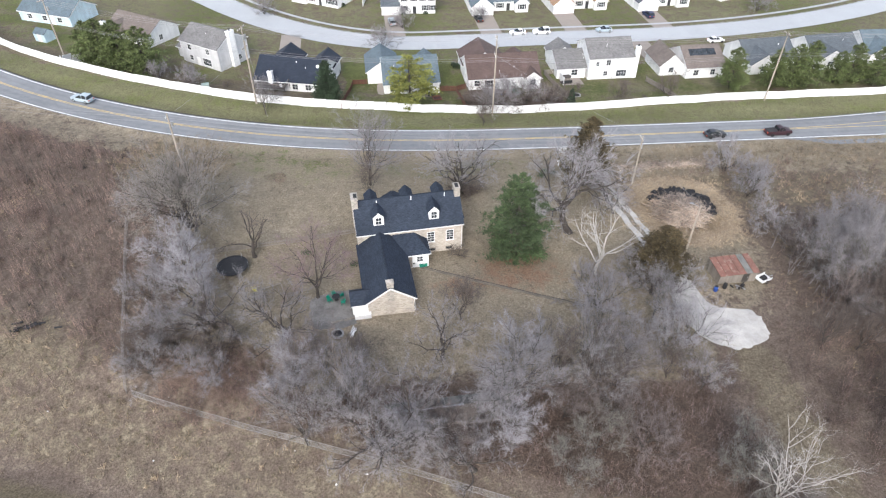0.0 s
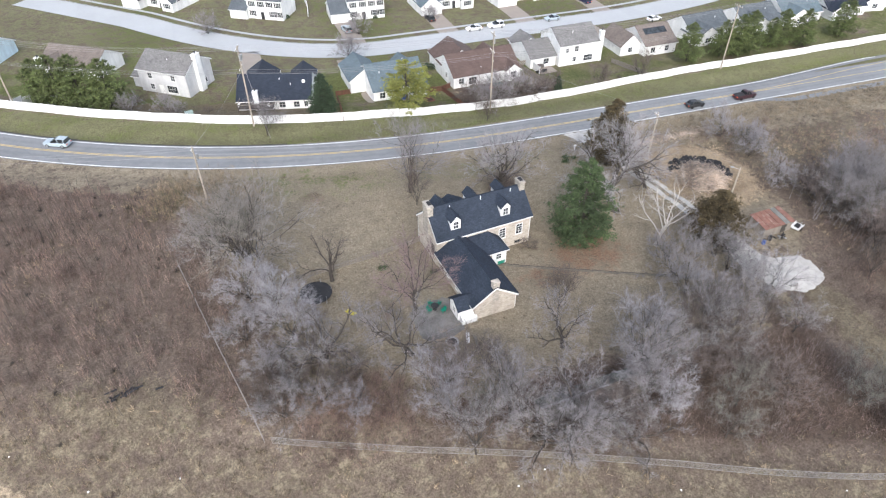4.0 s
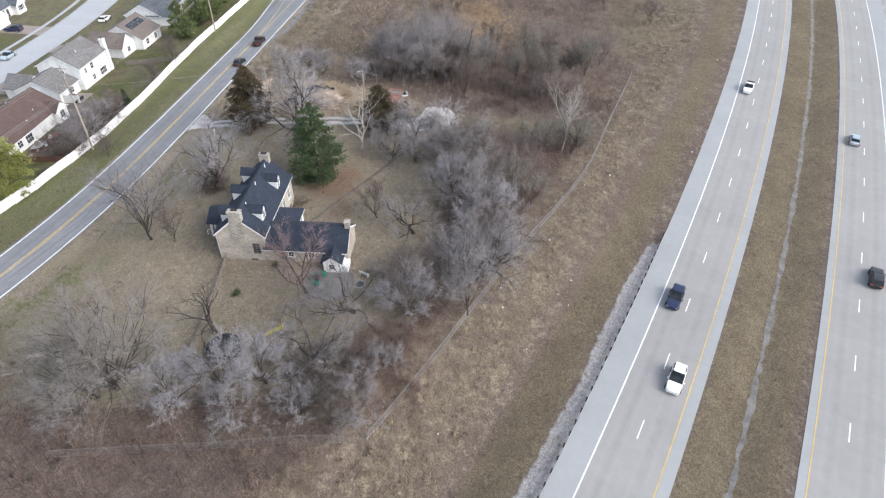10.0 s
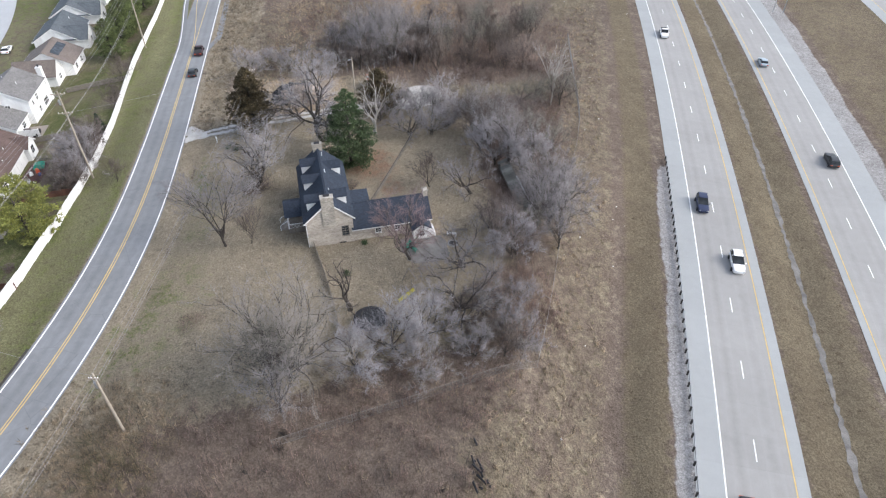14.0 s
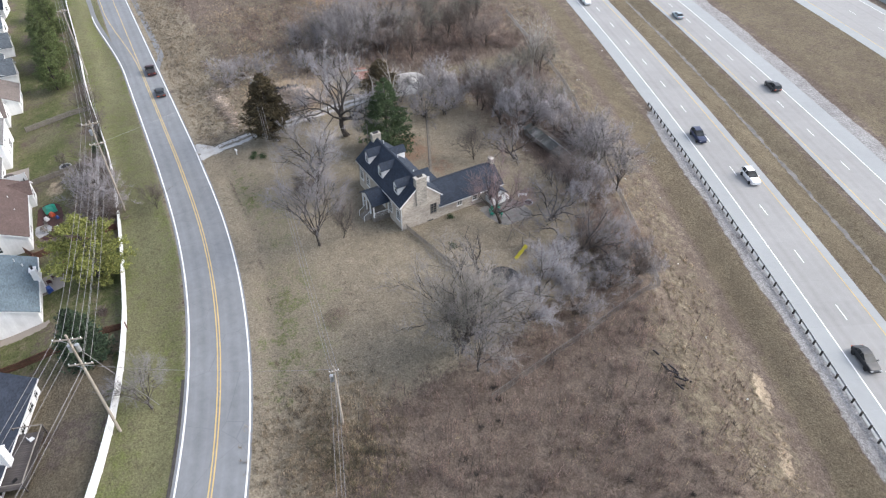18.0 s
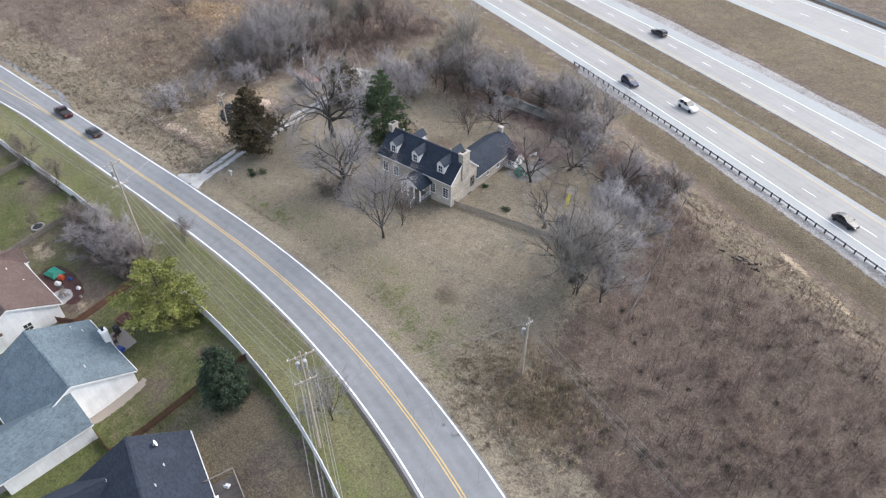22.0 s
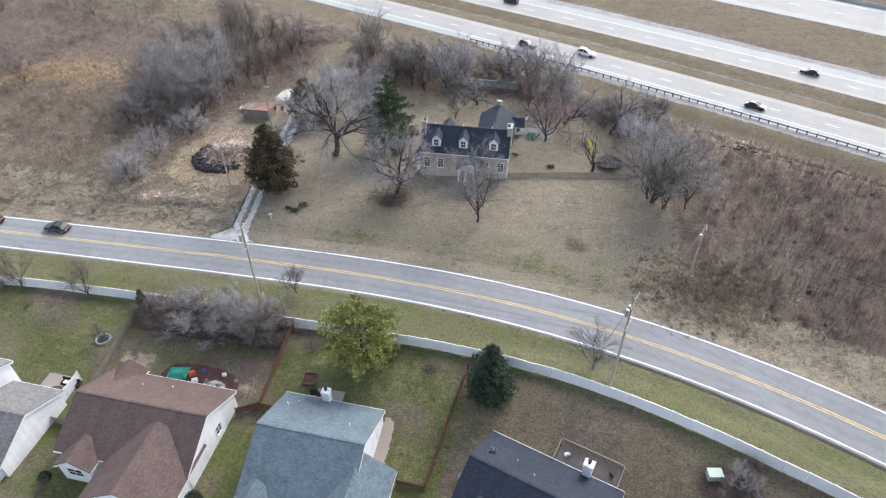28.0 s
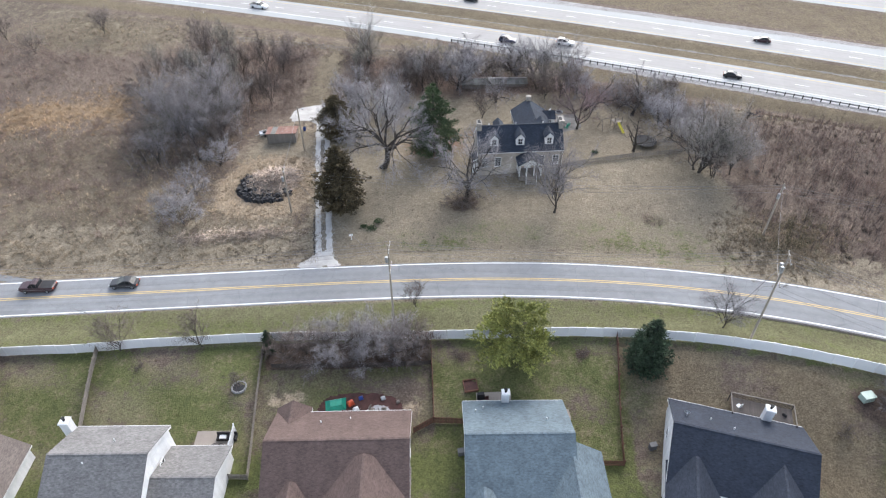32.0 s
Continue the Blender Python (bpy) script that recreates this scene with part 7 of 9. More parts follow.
for ctrl, hgt in (([(-4.8, 120.6), (-3.6, 129), (-2.4, 138.6)], 1.2), ([(-2.4, 138.6), (0.9, 138.5)], 1.2), ([(21.3, 119.2), (20.9, 132.2)], 1.3), ([(20.9, 132.2), (16.6, 132.5)], 1.3), ([(20.9, 132.2), (23.4, 133.6)], 1.3)):
    fence_run("picket_fence", ctrl, hgt, M_FENCEWOOD, "low red-brown stained wooden yard fence", "fence", 2.4, 0.1, 12, 0.04, "yard fences")
for ctrl, hgt in (([(45.2, 119.0), (44.6, 128), (43.4, 139.6)], 1.25), ([(43.4, 139.6), (46.6, 139.4)], 1.25), ([(69.2, 119.8), (67.8, 127), (66.5, 133)], 1.25)):
    fence_run("picket_fence", ctrl, hgt, M_GREYWOOD, "weathered grey wooden yard fence", "fence", 2.4, 0.1, 12, 0.04, "yard fences")
for ctrl in ([(-4.6, 224), (2, 224)], [(3.4, 205), (7.7, 206)], [(1.8, 190), (3, 197), (3.4, 205)], [(27.5, 196), (31.5, 196)], [(52, 197), (55, 197)]):
    fence_run("vinyl_fence", ctrl, 1.83, M_VINYL, "white vinyl privacy fence between two back yards", "fence")
fence_run("picket_fence", [(43.4, 123.4), (21.3, 123.6)], 0.9, M_DECK, "low dark wooden fence before the hedge", "fence", 2.4, 0.1, 12, 0.04, "yard fences")


# ---- utility poles and wires ----
def utility_pole(x, y, h, label, arms=((0.5, 2.4),), turn=0.0, lean=0.0, cans=0, lamp=False):
    p = thing("utility_pole", pose(x, y, gz(x, y), lean, 0, turn), label, "utility pole", "utility poles")
    part("pole", Geo().tube([(0, 0, -0.5), (0, 0, h * 0.5), (0, 0, h)], [0.17, 0.145, 0.11], 8), M_POLE, p)
    for drop, w in arms:
        a = part("crossarm", Geo().box(-w / 2, w / 2, 0.1, 0.2, h - drop - 0.07, h - drop + 0.07), M_POLE, p)
        for u in (-0.46, -0.2, 0.2, 0.46):
            part("insulator", Geo().tube([(u * w, 0.15, h - drop + 0.06), (u * w, 0.15, h - drop + 0.2), (u * w, 0.15, h - drop + 0.26)], [0.03, 0.06, 0.03], 6), M_TRIM, a)
        part("brace", Geo().beam((-w * 0.3, 0.12, h - drop), (0, 0.12, h - drop - 0.6), 0.04).beam((w * 0.3, 0.12, h - drop), (0, 0.12, h - drop - 0.6), 0.04), M_GALV, a)
    for i in range(cans):
        part("transformer", Geo().tube([(0.35 * (-1) ** i, -0.25, h - 2.6), (0.35 * (-1) ** i, -0.25, h - 1.7), (0.35 * (-1) ** i, -0.25, h - 1.65)], [0.22, 0.22, 0.1], 10), M_GALV, p, "grey transformer can")
    if lamp:
        part("lamp_head", Geo().beam((0, 0, h - 0.4), (0, 1.2, h), 0.06).box(-0.15, 0.15, 1.0, 1.5, h - 0.08, h + 0.06), M_GALV, p)
    return (x, y, gz(x, y) + h)


P_ROW = [utility_pole(-67.3, 149.5, 14.0, "tall wooden utility pole by the white fence", ((0.4, 2.4),), 55, cans=1),
         utility_pole(-22.1, 123.1, 16.2, "wooden utility pole with two crossarms and transformer", ((0.5, 2.8), (4.2, 2.4)), 72, cans=2),
         utility_pole(26.5, 118.0, 17.2, "wooden utility pole with crossarms behind the road", ((0.5, 2.4), (4.0, 2.4)), 88, cans=1),
         utility_pole(89.0, 119.6, 15.6, "tall wooden utility pole by the white fence", ((0.4, 2.4),), 92),
         utility_pole(160, 122, 14.6, "tall wooden utility pole far along the fence", ((0.4, 2.4),), 92)]
P_ONE = utility_pole(-32.9, 100.4, 10.3, "weathered wooden utility pole among dry weeds", ((0.7, 1.0),), 80, cans=1)
P_TWO = utility_pole(46.4, 89.2, 9.6, "wooden utility pole beside the brush pile", ((0.5, 1.6),), 90, cans=1)
P_YARD = utility_pole(47.2, 68.8, 9.8, "slim wooden yard pole with a lamp beside the shed", (), 60, lamp=True)


def wire(a, b, sag, label="thin sagging overhead wire", r=0.018):
    g = Geo()
    a, b = Vector(a), Vector(b)
    pts = [a.lerp(b, f) - Vector((0, 0, 4 * sag * f * (1 - f))) for f in np.linspace(0, 1, 22)]
    g.tube(pts, [r] * len(pts), 4)
    solid("overhead_wire", g, M_WIRE, label, "wire", "overhead wires")


for a, b in zip(P_ROW[:-1], P_ROW[1:]):
    for u, dz in ((-1.1, -0.25), (-0.45, -0.25), (0.45, -0.25), (1.1, -0.25), (-0.9, -4.0), (0.2, -5.0), (0.5, -5.4)):
        d = Vector((b[0] - a[0], b[1] - a[1], 0)).normalized()
        n = Vector((-d.y, d.x, 0)) * u
        wire(Vector(a) + n + Vector((0, 0, dz)), Vector(b) + n + Vector((0, 0, dz)), 1.1 + 0.15 * abs(u))
for a, b in ((P_ONE, P_TWO), (P_ONE, (-95, 120, gz(-95, 120) + 10))):
    for u, dz in ((-0.4, -0.6), (0.4, -0.6), (0, -1.6)):
        wire(Vector(a) + Vector((0, u, dz)), Vector(b) + Vector((0, u, dz)), 1.4)
wire(Vector(P_ONE) + Vector((0, 0, -0.5)), Vector(P_ROW[1]) + Vector((0, 0, -4.5)), 0.6)
wire(Vector(P_TWO), Vector(P_ROW[2]) + Vector((0, 0, -4)), 0.6)
wire(Vector(P_TWO) + Vector((0, 0, -0.5)), Vector(P_YARD), 0.6)
wire(Vector(P_ROW[1]) + Vector((0, 0, -1.0)), (-19.6, 118.6, gz(-19.6, 118.6) - 0.5), 0.0, "taut steel guy wire", 0.03)

# ---- guardrail ----
rail = thing("guardrail", pose(16.2, float(highway_y(16.2)) + 3.6, HZ), "long galvanised steel guardrail on dark posts", "guardrail")
rinv = rail.matrix_basis.inverted()
gx = np.arange(16.2, -112, -1.905 * COSH)
gpts = [(x, float(highway_y(x)) + 3.62, HZ) for x in gx]
postm = Geo().box(-0.1, 0.1, -0.1, 0.1, -0.3, 0.82).data("post", M_DARKPOST)
for p in gpts:
    o = part("post", postm, None, rail)
    o.matrix_basis = rinv @ pose(*p, 0, 0, -21.8)
for i in range(0, len(gpts) - 2, 2):
    a, b = Vector(gpts[i]) + Vector((-0.05, -0.13, 0)), Vector(gpts[i + 2]) + Vector((-0.05, -0.13, 0))
    g = Geo()
    for z, o in ((0.74, 0.0), (0.63, -0.04), (0.55, 0.02), (0.47, -0.04)):
        g.beam(rinv @ (a + Vector((0, o, z))), rinv @ (b + Vector((0, o, z))), 0.045, 0.1)
    part("rail_section", g, M_GALV, rail)


# ---- wire fences ----
def wire_fence(ctrl, h, label, step=3.0, mat=None, wire_w=0.009):
    line = smooth_line(ctrl, 240)
    seg = np.concatenate([[0], np.cumsum(np.linalg.norm(np.diff(line, axis=0), axis=1))])
    s = np.arange(0, seg[-1], step)
    px, py = np.interp(s, seg, line[:, 0]), np.interp(s, seg, line[:, 1])
    f = thing("wire_fence", pose(px[0], py[0], gz(px[0], py[0])), label, "fence")
    inv = f.matrix_basis.inverted()
    pm = Geo().rod(0, 0, -0.3, h + 0.05, 0.035, 6).data("post", M_CHAIN)
    for i in range(len(px)):
        o = part("post", pm, None, f)
        o.matrix_basis = inv @ pose(px[i], py[i], gz(px[i], py[i]))
        if i + 1 < len(px):
            a, b = inv @ Vector((px[i], py[i], gz(px[i], py[i]))), inv @ Vector((px[i + 1], py[i + 1], gz(px[i + 1], py[i + 1])))
            g = Geo()
            up = Vector((0, 0, 1))
            for z in (0.05, h):
                g.beam(a + up * z, b + up * z, 0.03)
            n = 22
            for k in range(n):
                for lo, hi in ((k / n, (k + 2) / n), ((k + 2) / n, k / n)):
                    if max(lo, hi) <= 1.001:
                        g.beam(a.lerp(b, lo) + up * 0.05, a.lerp(b, hi) + up * h, wire_w)
            part("mesh_panel", g, mat or M_CHAIN, f)


wire_fence([(76, 11.0), (50, 18.4), (29, 24.6), (4.6, 35.6), (-19, 45.8), (-31.2, 51.6)], 1.2, "weathered chain-link fence along the highway bank", 3.0, M_CHAINPALE, 0.011)
wire_fence([(-31.2, 51.6), (-34.6, 67), (-38.2, 84)], 1.3, "weathered chain-link fence overgrown by brown scrub", 3.0, M_CHAIN, 0.01)
fence_run("picket_fence", [(-3.2, 78.6), (-14.5, 76.6), (-27, 75.2)], 1.0, M_GREYWOOD, "old low grey picket fence beside the house", "fence", 2.4, 0.09, 11, 0.09)

# ---- yard behind the house ----
patio = pad([(-9.6, 61.2), (-9.2, 64.6), (-4.0, 65.6), (-3.6, 62.0), (-3.9, 59.0), (-9.0, 58.8)], 0.05, 0.1, 8)
solid("patio", patio, M_FLAGS, "worn grey stone patio beside the entry hut", "patio", kind="structure")


def garden_chair(x, y, rz):
    c = thing("garden_chair", at(x, y, rz, 0.06), "teal green plastic garden chair on the patio", "chair", "chairs on the patio")
    part("seat", Geo().box(-0.26, 0.26, -0.25, 0.25, 0.38, 0.43), M_GREEN, c)
    part("backrest", Geo().hull([(-0.26, 0.22, 0.42), (0.26, 0.22, 0.42), (0.26, 0.27, 0.42), (-0.26, 0.27, 0.42)], [(-0.24, 0.36, 0.95), (0.24, 0.36, 0.95), (0.24, 0.4, 0.95), (-0.24, 0.4, 0.95)]), M_GREEN, c)
    for sx in (-0.24, 0.24):
        part("armrest", Geo().box(sx - 0.035, sx + 0.035, -0.22, 0.28, 0.62, 0.66), M_GREEN, c)
        for sy in (-0.22, 0.22):
            part("leg", Geo().box(sx - 0.03, sx + 0.03, sy - 0.03, sy + 0.03, 0, 0.62 if sy < 0 else 0.4), M_GREEN, c)


for x, y, r in ((-7.0, 63.6, 40), (-5.2, 63.0, -80), (-5.4, 64.4, -150), (-6.4, 64.8, 120)):
    garden_chair(x, y, r)
t = thing("patio_table", at(-6.1, 63.9, 0, 0.06), "dark round patio table", "table")
part("tabletop", Geo().rod(0, 0, 0.68, 0.73, 0.55, 16), M_BLACK, t)
part("pedestal", Geo().tube([(0, 0, 0), (0, 0, 0.05), (0, 0, 0.1), (0, 0, 0.7)], [0.3, 0.28, 0.05, 0.05], 10), M_BLACK, t)
pit = thing("fire_pit", at(-6.0, 57.6), "ring of grey stones round a fire pit", "fire pit")
stone = Geo().hull([(-0.17, -0.12, -0.05), (0.17, -0.12, -0.05), (0.19, 0.12, -0.05), (-0.18, 0.12, -0.05)], [(-0.13, -0.09, 0.22), (0.13, -0.1, 0.2), (0.14, 0.09, 0.23), (-0.14, 0.1, 0.2)]).data("stone", M_BALLAST)
for i in range(13):
    o = part("stone", stone, None, pit)
    o.matrix_basis = pose(0.72 * math.cos(i * 0.483), 0.72 * math.sin(i * 0.483), 0, 0, 0, math.degrees(i * 0.483) + 90)
part("ash_bed", Geo().rod(0, 0, -0.05, 0.06, 0.6, 14), M_TARP, pit)
for x, y, r, w, mat, lab in ((-3.9, 57.4, 70, 1.5, M_TRIM, "pale garden bench near the fire pit"), (-3.2, 56.0, 80, 2.4, M_GREYWOOD, "old timber bench near the fire pit")):
    b = thing("garden_bench", at(x, y, r), lab, "bench")
    part("seat", Geo().box(-w / 2, w / 2, -0.2, 0.2, 0.4, 0.46), mat, b)
    part("backrest", Geo().box(-w / 2, w / 2, 0.18, 0.23, 0.55, 0.85), mat, b)
    for sx in (-w / 2 + 0.1, w / 2 - 0.1):
        part("leg", Geo().box(sx - 0.05, sx + 0.05, -0.18, 0.22, 0, 0.4), mat, b)
log = thing("fallen_log_edging", at(-4.4, 60.0, 10), "row of dark old timbers edging the patio", "edging")
for i in range(3):
    part("timber", Geo().beam((-2.4 + i * 1.7, 0, 0.1), (-0.9 + i * 1.7, 0.1, 0.1), 0.2, 0.2), M_GREYWOOD, log)
bin_ = thing("storage_tub", at(6.6, 70.0, 15), "teal green plastic tub against the white annex", "tub")
part("body", Geo().box(-0.55, 0.55, -0.3, 0.3, 0, 0.5, -0.04), M_GREEN, bin_)
part("lid", Geo().box(-0.62, 0.62, -0.37, 0.37, 0.5, 0.56, 0.03), M_GREEN, bin_)
gr = thing("grill", at(5.2, 70.0, 0), "black kettle grill by the kitchen door", "grill")
part("bowl", Geo().tube([(0, 0, 0.5), (0, 0, 0.65), (0, 0, 0.85), (0, 0, 1.02), (0, 0, 1.08)], [0.12, 0.28, 0.32, 0.22, 0.04], 12), M_BLACK, gr)
for a in range(3):
    part("leg", Geo().beam((0.08 * math.cos(a * 2.1), 0.08 * math.sin(a * 2.1), 0.55), (0.3 * math.cos(a * 2.1), 0.3 * math.sin(a * 2.1), 0), 0.03), M_GALV, gr)
# foundation shrub
tree("thorn", 12.2, 71.9, 2.2, "small bare shrub against the house wall", 20, wide=1.3, name="shrub")
tree("thorn", 14.6, 88.2, 3.2, "tangled bare brush at the foot of a tree", 120, wide=1.9, name="shrub")
tree("thorn", 16.8, 88.6, 2.8, "tangled bare brush at the foot of a tree", 220, wide=1.9, name="shrub")

# trampoline
tr = thing("trampoline", at(-20.8, 71.6), "round black trampoline with sagging blue-black pad", "trampoline")
part("mat", Geo().rod(0, 0, 0.80, 0.82, 1.75, 24), M_BLACK, tr)
g = Geo()
for i in range(24):
    a, b = i * math.pi / 12, (i + 1) * math.pi / 12
    g.beam((2.0 * math.cos(a), 2.0 * math.sin(a), 0.82), (2.0 * math.cos(b), 2.0 * math.sin(b), 0.82), 0.5, 0.06)
part("pad", g, M_TARP, tr)
for i in range(6):
    a = i * math.pi / 3
    part("leg", Geo().rod(2.1 * math.cos(a), 2.1 * math.sin(a), 0, 0.85, 0.03), M_GALV, tr)
    part("net_pole", Geo().rod(2.2 * math.cos(a), 2.2 * math.sin(a), 0.3, 1.5, 0.025), M_GALV, tr)

# playset
ps = thing("playset", at(-16.6, 64.4, 18), "weathered wooden playset with yellow slide", "playset")
for sx in (-0.8, 0.8):
    for sy in (-0.8, 0.8):
        part("post", Geo().box(sx - 0.05, sx + 0.05, sy - 0.05, sy + 0.05, -0.2, 2.6), M_GREYWOOD, ps)
part("platform", Geo().box(-0.85, 0.85, -0.85, 0.85, 1.3, 1.38), M_GREYWOOD, ps)
for i, z in enumerate((0.35, 0.65, 0.95)):
    part("rung", Geo().box(-0.75, 0.75, -0.84, -0.78, z, z + 0.07), M_GREYWOOD, ps)
for sy in (-0.82, 0.82):
    part("rail", Geo().box(-0.8, 0.8, sy - 0.03, sy + 0.03, 2.05, 2.15), M_GREYWOOD, ps)
g = Geo()
for i in range(6):
    f0, f1 = i / 6, (i + 1) / 6
    z = lambda f: 1.35 - 1.2 * f ** 0.9
    y0, y1 = 0.8 + 2.4 * f0, 0.8 + 2.4 * f1
    g.hull([(-0.2, y0, z(f0)), (0.2, y0, z(f0)), (0.2, y1, z(f1)), (-0.2, y1, z(f1))], [(-0.2, y0, z(f0) + 0.05), (0.2, y0, z(f0) + 0.05), (0.2, y1, z(f1) + 0.05), (-0.2, y1, z(f1) + 0.05)])
    for sx in (-0.22, 0.22):
        g.beam((sx, y0, z(f0) + 0.1), (sx, y1, z(f1) + 0.1), 0.05, 0.2)
part("slide", g, M_YELLOW, ps, "yellow plastic slide")
part("swing_beam", Geo().beam((0.8, 0, 2.3), (3.4, 0, 2.3), 0.12), M_GREYWOOD, ps)
for sy in (-1.0, 1.0):
    part("brace", Geo().beam((3.4, 0, 2.3), (3.6, sy, 0), 0.1), M_GREYWOOD, ps)

FOOTPATH = smooth_line([(6.2, 69.6), (13.8, 66.0), (21.9, 62.3), (29.6, 58.9), (34.2, 56.8)], 40)
trail = solid("garden_path", ribbon(FOOTPATH, -0.2, 0.2, 0.07), M_DUSTY, "narrow worn path across the rough lawn", "path", kind="structure")
# shade along one side of the path, painted as a flat dark strip
part("path_edging", ribbon(FOOTPATH, 0.2, 0.34, 0.1), M_DECK, trail, "dark sunken timber edging")

# ---- shed, brush pile and junk in the east ----
sh = thing("shed", at(52.4, 63.9, 2), "old grey board shed with rusted red metal roof", "shed")
g = Geo()
slope = lambda y: 2.5 - (y + 1.6) * 0.12
W, D = 2.95, 1.6
g.hull([(-W, -D, -0.3), (W, -D, -0.3), (W, D, -0.3), (-W, D, -0.3)], [(-W, -D, 1.85), (W, -D, 1.85), (W, D, 2.25), (-W, D, 2.25)])
part("wall", g, M_GREYWOOD, sh, "weathered grey vertical boards")
bm = Geo().box(-0.11, 0.11, -0.02, 0.02, 0, 1.85).data("board", M_GREYWOOD)
for i in range(24):
    o = part("board", bm, None, sh)
    o.matrix_basis = pose(-W + 0.13 + i * 0.241, -D - 0.02, -0.05)
    o = part("board", bm, None, sh)
    o.matrix_basis = pose(-W + 0.13 + i * 0.241, D + 0.02, 0.0) @ Matrix.Diagonal((1, 1, 1.2, 1))
for i in range(6):
    x = -W - 0.2 + i * 1.05
    g = Geo()
    slope_slab(g, (x, -D - 0.3, 1.85), (x + 1.0, -D - 0.3, 1.85), (x + 1.0, D + 0.3, 2.33), (x, D + 0.3, 2.33), 0.04)
    g.beam((x, -D - 0.3, 1.91), (x, D + 0.3, 2.39), 0.06, 0.06)
    part("roof_sheet", g, M_MOSSROOF if i == 4 else M_RUST, sh)
dl = part("door", Geo().box(0.7, 1.7, -D - 0.09, -D - 0.045, 0, 1.65), M_DARKPOST, sh, "dark plank door")
part("door_handle", Geo().box(1.5, 1.56, -D - 0.13, -D - 0.09, 0.8, 0.95), M_GALV, dl)
for x, y, r, lab in ((48.4, 60.8, 20, "blue plastic barrel near the shed"), (50.0, 61.2, 0, "dark plastic barrel near the shed")):
    b = thing("barrel", at(x, y, r), lab, "barrel", "barrels by the shed")
    part("body", Geo().tube([(0, 0, 0), (0, 0, 0.12), (0, 0, 0.45), (0, 0, 0.8), (0, 0, 0.9)], [0.26, 0.29, 0.31, 0.29, 0.25], 12), M_BLUE if "blue" in lab else M_BLACK, b)
    part("lid", Geo().rod(0, 0, 0.9, 0.93, 0.24, 12), M_BLACK, b)
j = thing("scrap_heap", at(52.3, 60.9, 0), "small heap of dark scrap beside the shed", "scrap")
rr = random.Random(3)
for i in range(9):
    a = Vector((rr.uniform(-0.9, 0.9), rr.uniform(-0.4, 0.4), rr.uniform(0.05, 0.3)))
    part("scrap_piece", Geo().beam(a, a + Vector((rr.uniform(-0.7, 0.7), rr.uniform(-0.4, 0.4), rr.uniform(0, 0.4))), 0.16), M_BLACK if i % 3 else M_GALV, j)

WINDROWS = ((50.0, 94.6, 2.8, 0.7, 450), (56.0, 94.7, 2.8, 0.7, 450), (62.0, 95.4, 2.6, 0.8, 400))
bp = thing("brush_pile", at(52.0, 80.8), "burnt brush pile of pale branches with black sheeting and ash", "brush pile")
rng = np.random.default_rng(17)
n = 1900
a, r = rng.uniform(0, 6.283, n), np.sqrt(rng.uniform(0, 1, n))
p = np.stack([np.cos(a) * r * 4.3 - 1.2, np.sin(a) * r * 4.3 - 1.2, 0.3 + np.clip(1.05 - r, 0, 1) * rng.uniform(0.6, 2.0, n)], 1)
d = unit(rng.normal(size=(n, 3)) * np.array([1, 1, 0.28]))
v, tt = spikes(p, d, rng.uniform(0.8, 2.6, n), rng.uniform(0.06, 0.2, n))
part("branch_tangle", tri_mesh("branches", v, tt, M_BRANCH), None, bp, "pale dry branches")
n = 1300
a, r = rng.uniform(0, 6.283, n), np.sqrt(rng.uniform(0, 1, n))
p = np.stack([np.cos(a) * r * 4.9 - 0.3, np.sin(a) * r * 4.8 - 0.3, 0.45 + np.clip(1 - r, 0, 1) * rng.uniform(0.6, 1.6, n)], 1)
v, tt = spikes(p, unit(rng.normal(size=(n, 3)) * np.array([1, 1, 0.2])), rng.uniform(0.6, 2.2, n), rng.uniform(0.07, 0.18, n))
part("branch_tangle", tri_mesh("branches", v, tt, M_BRANCH), None, bp, "grey weathered branches")
for i in range(190):
    t = rng.uniform(-0.6, 2.6)
    rad = rng.uniform(3.6, 5.7) if i % 5 else rng.uniform(2.4, 3.6)
    cx, cy = rad * math.cos(t), rad * math.sin(t)
    g = Geo()
    k = 7
    ring = [(cx + rng.uniform(0.12, 0.85) * math.cos(q * 6.283 / k), cy + rng.uniform(0.12, 0.75) * math.sin(q * 6.283 / k)) for q in range(k)]
    top = rng.uniform(0.35, 0.95)
    g.hull([(x, y, 0.02) for x, y in ring], [(cx + (x - cx) * 0.6, cy + (y - cy) * 0.6, top) for x, y in ring])
    part("ash_clod", g, M_TARP if i % 5 else M_ASH, bp)
n = 1700
a, r = rng.uniform(2.4, 6.0, n), rng.uniform(4.4, 6.6, n)
p = np.stack([np.cos(a) * r, np.sin(a) * r, rng.uniform(0.05, 0.4, n)], 1)
v, tt = spikes(p, unit(rng.normal(size=(n, 3)) * np.array([1, 1, 0.25])), rng.uniform(0.5, 2.0, n), rng.uniform(0.03, 0.08, n))
part("branch_tangle", tri_mesh("branches", v, tt, M_PALESTRAW), None, bp, "bleached branches heaped round the rim")
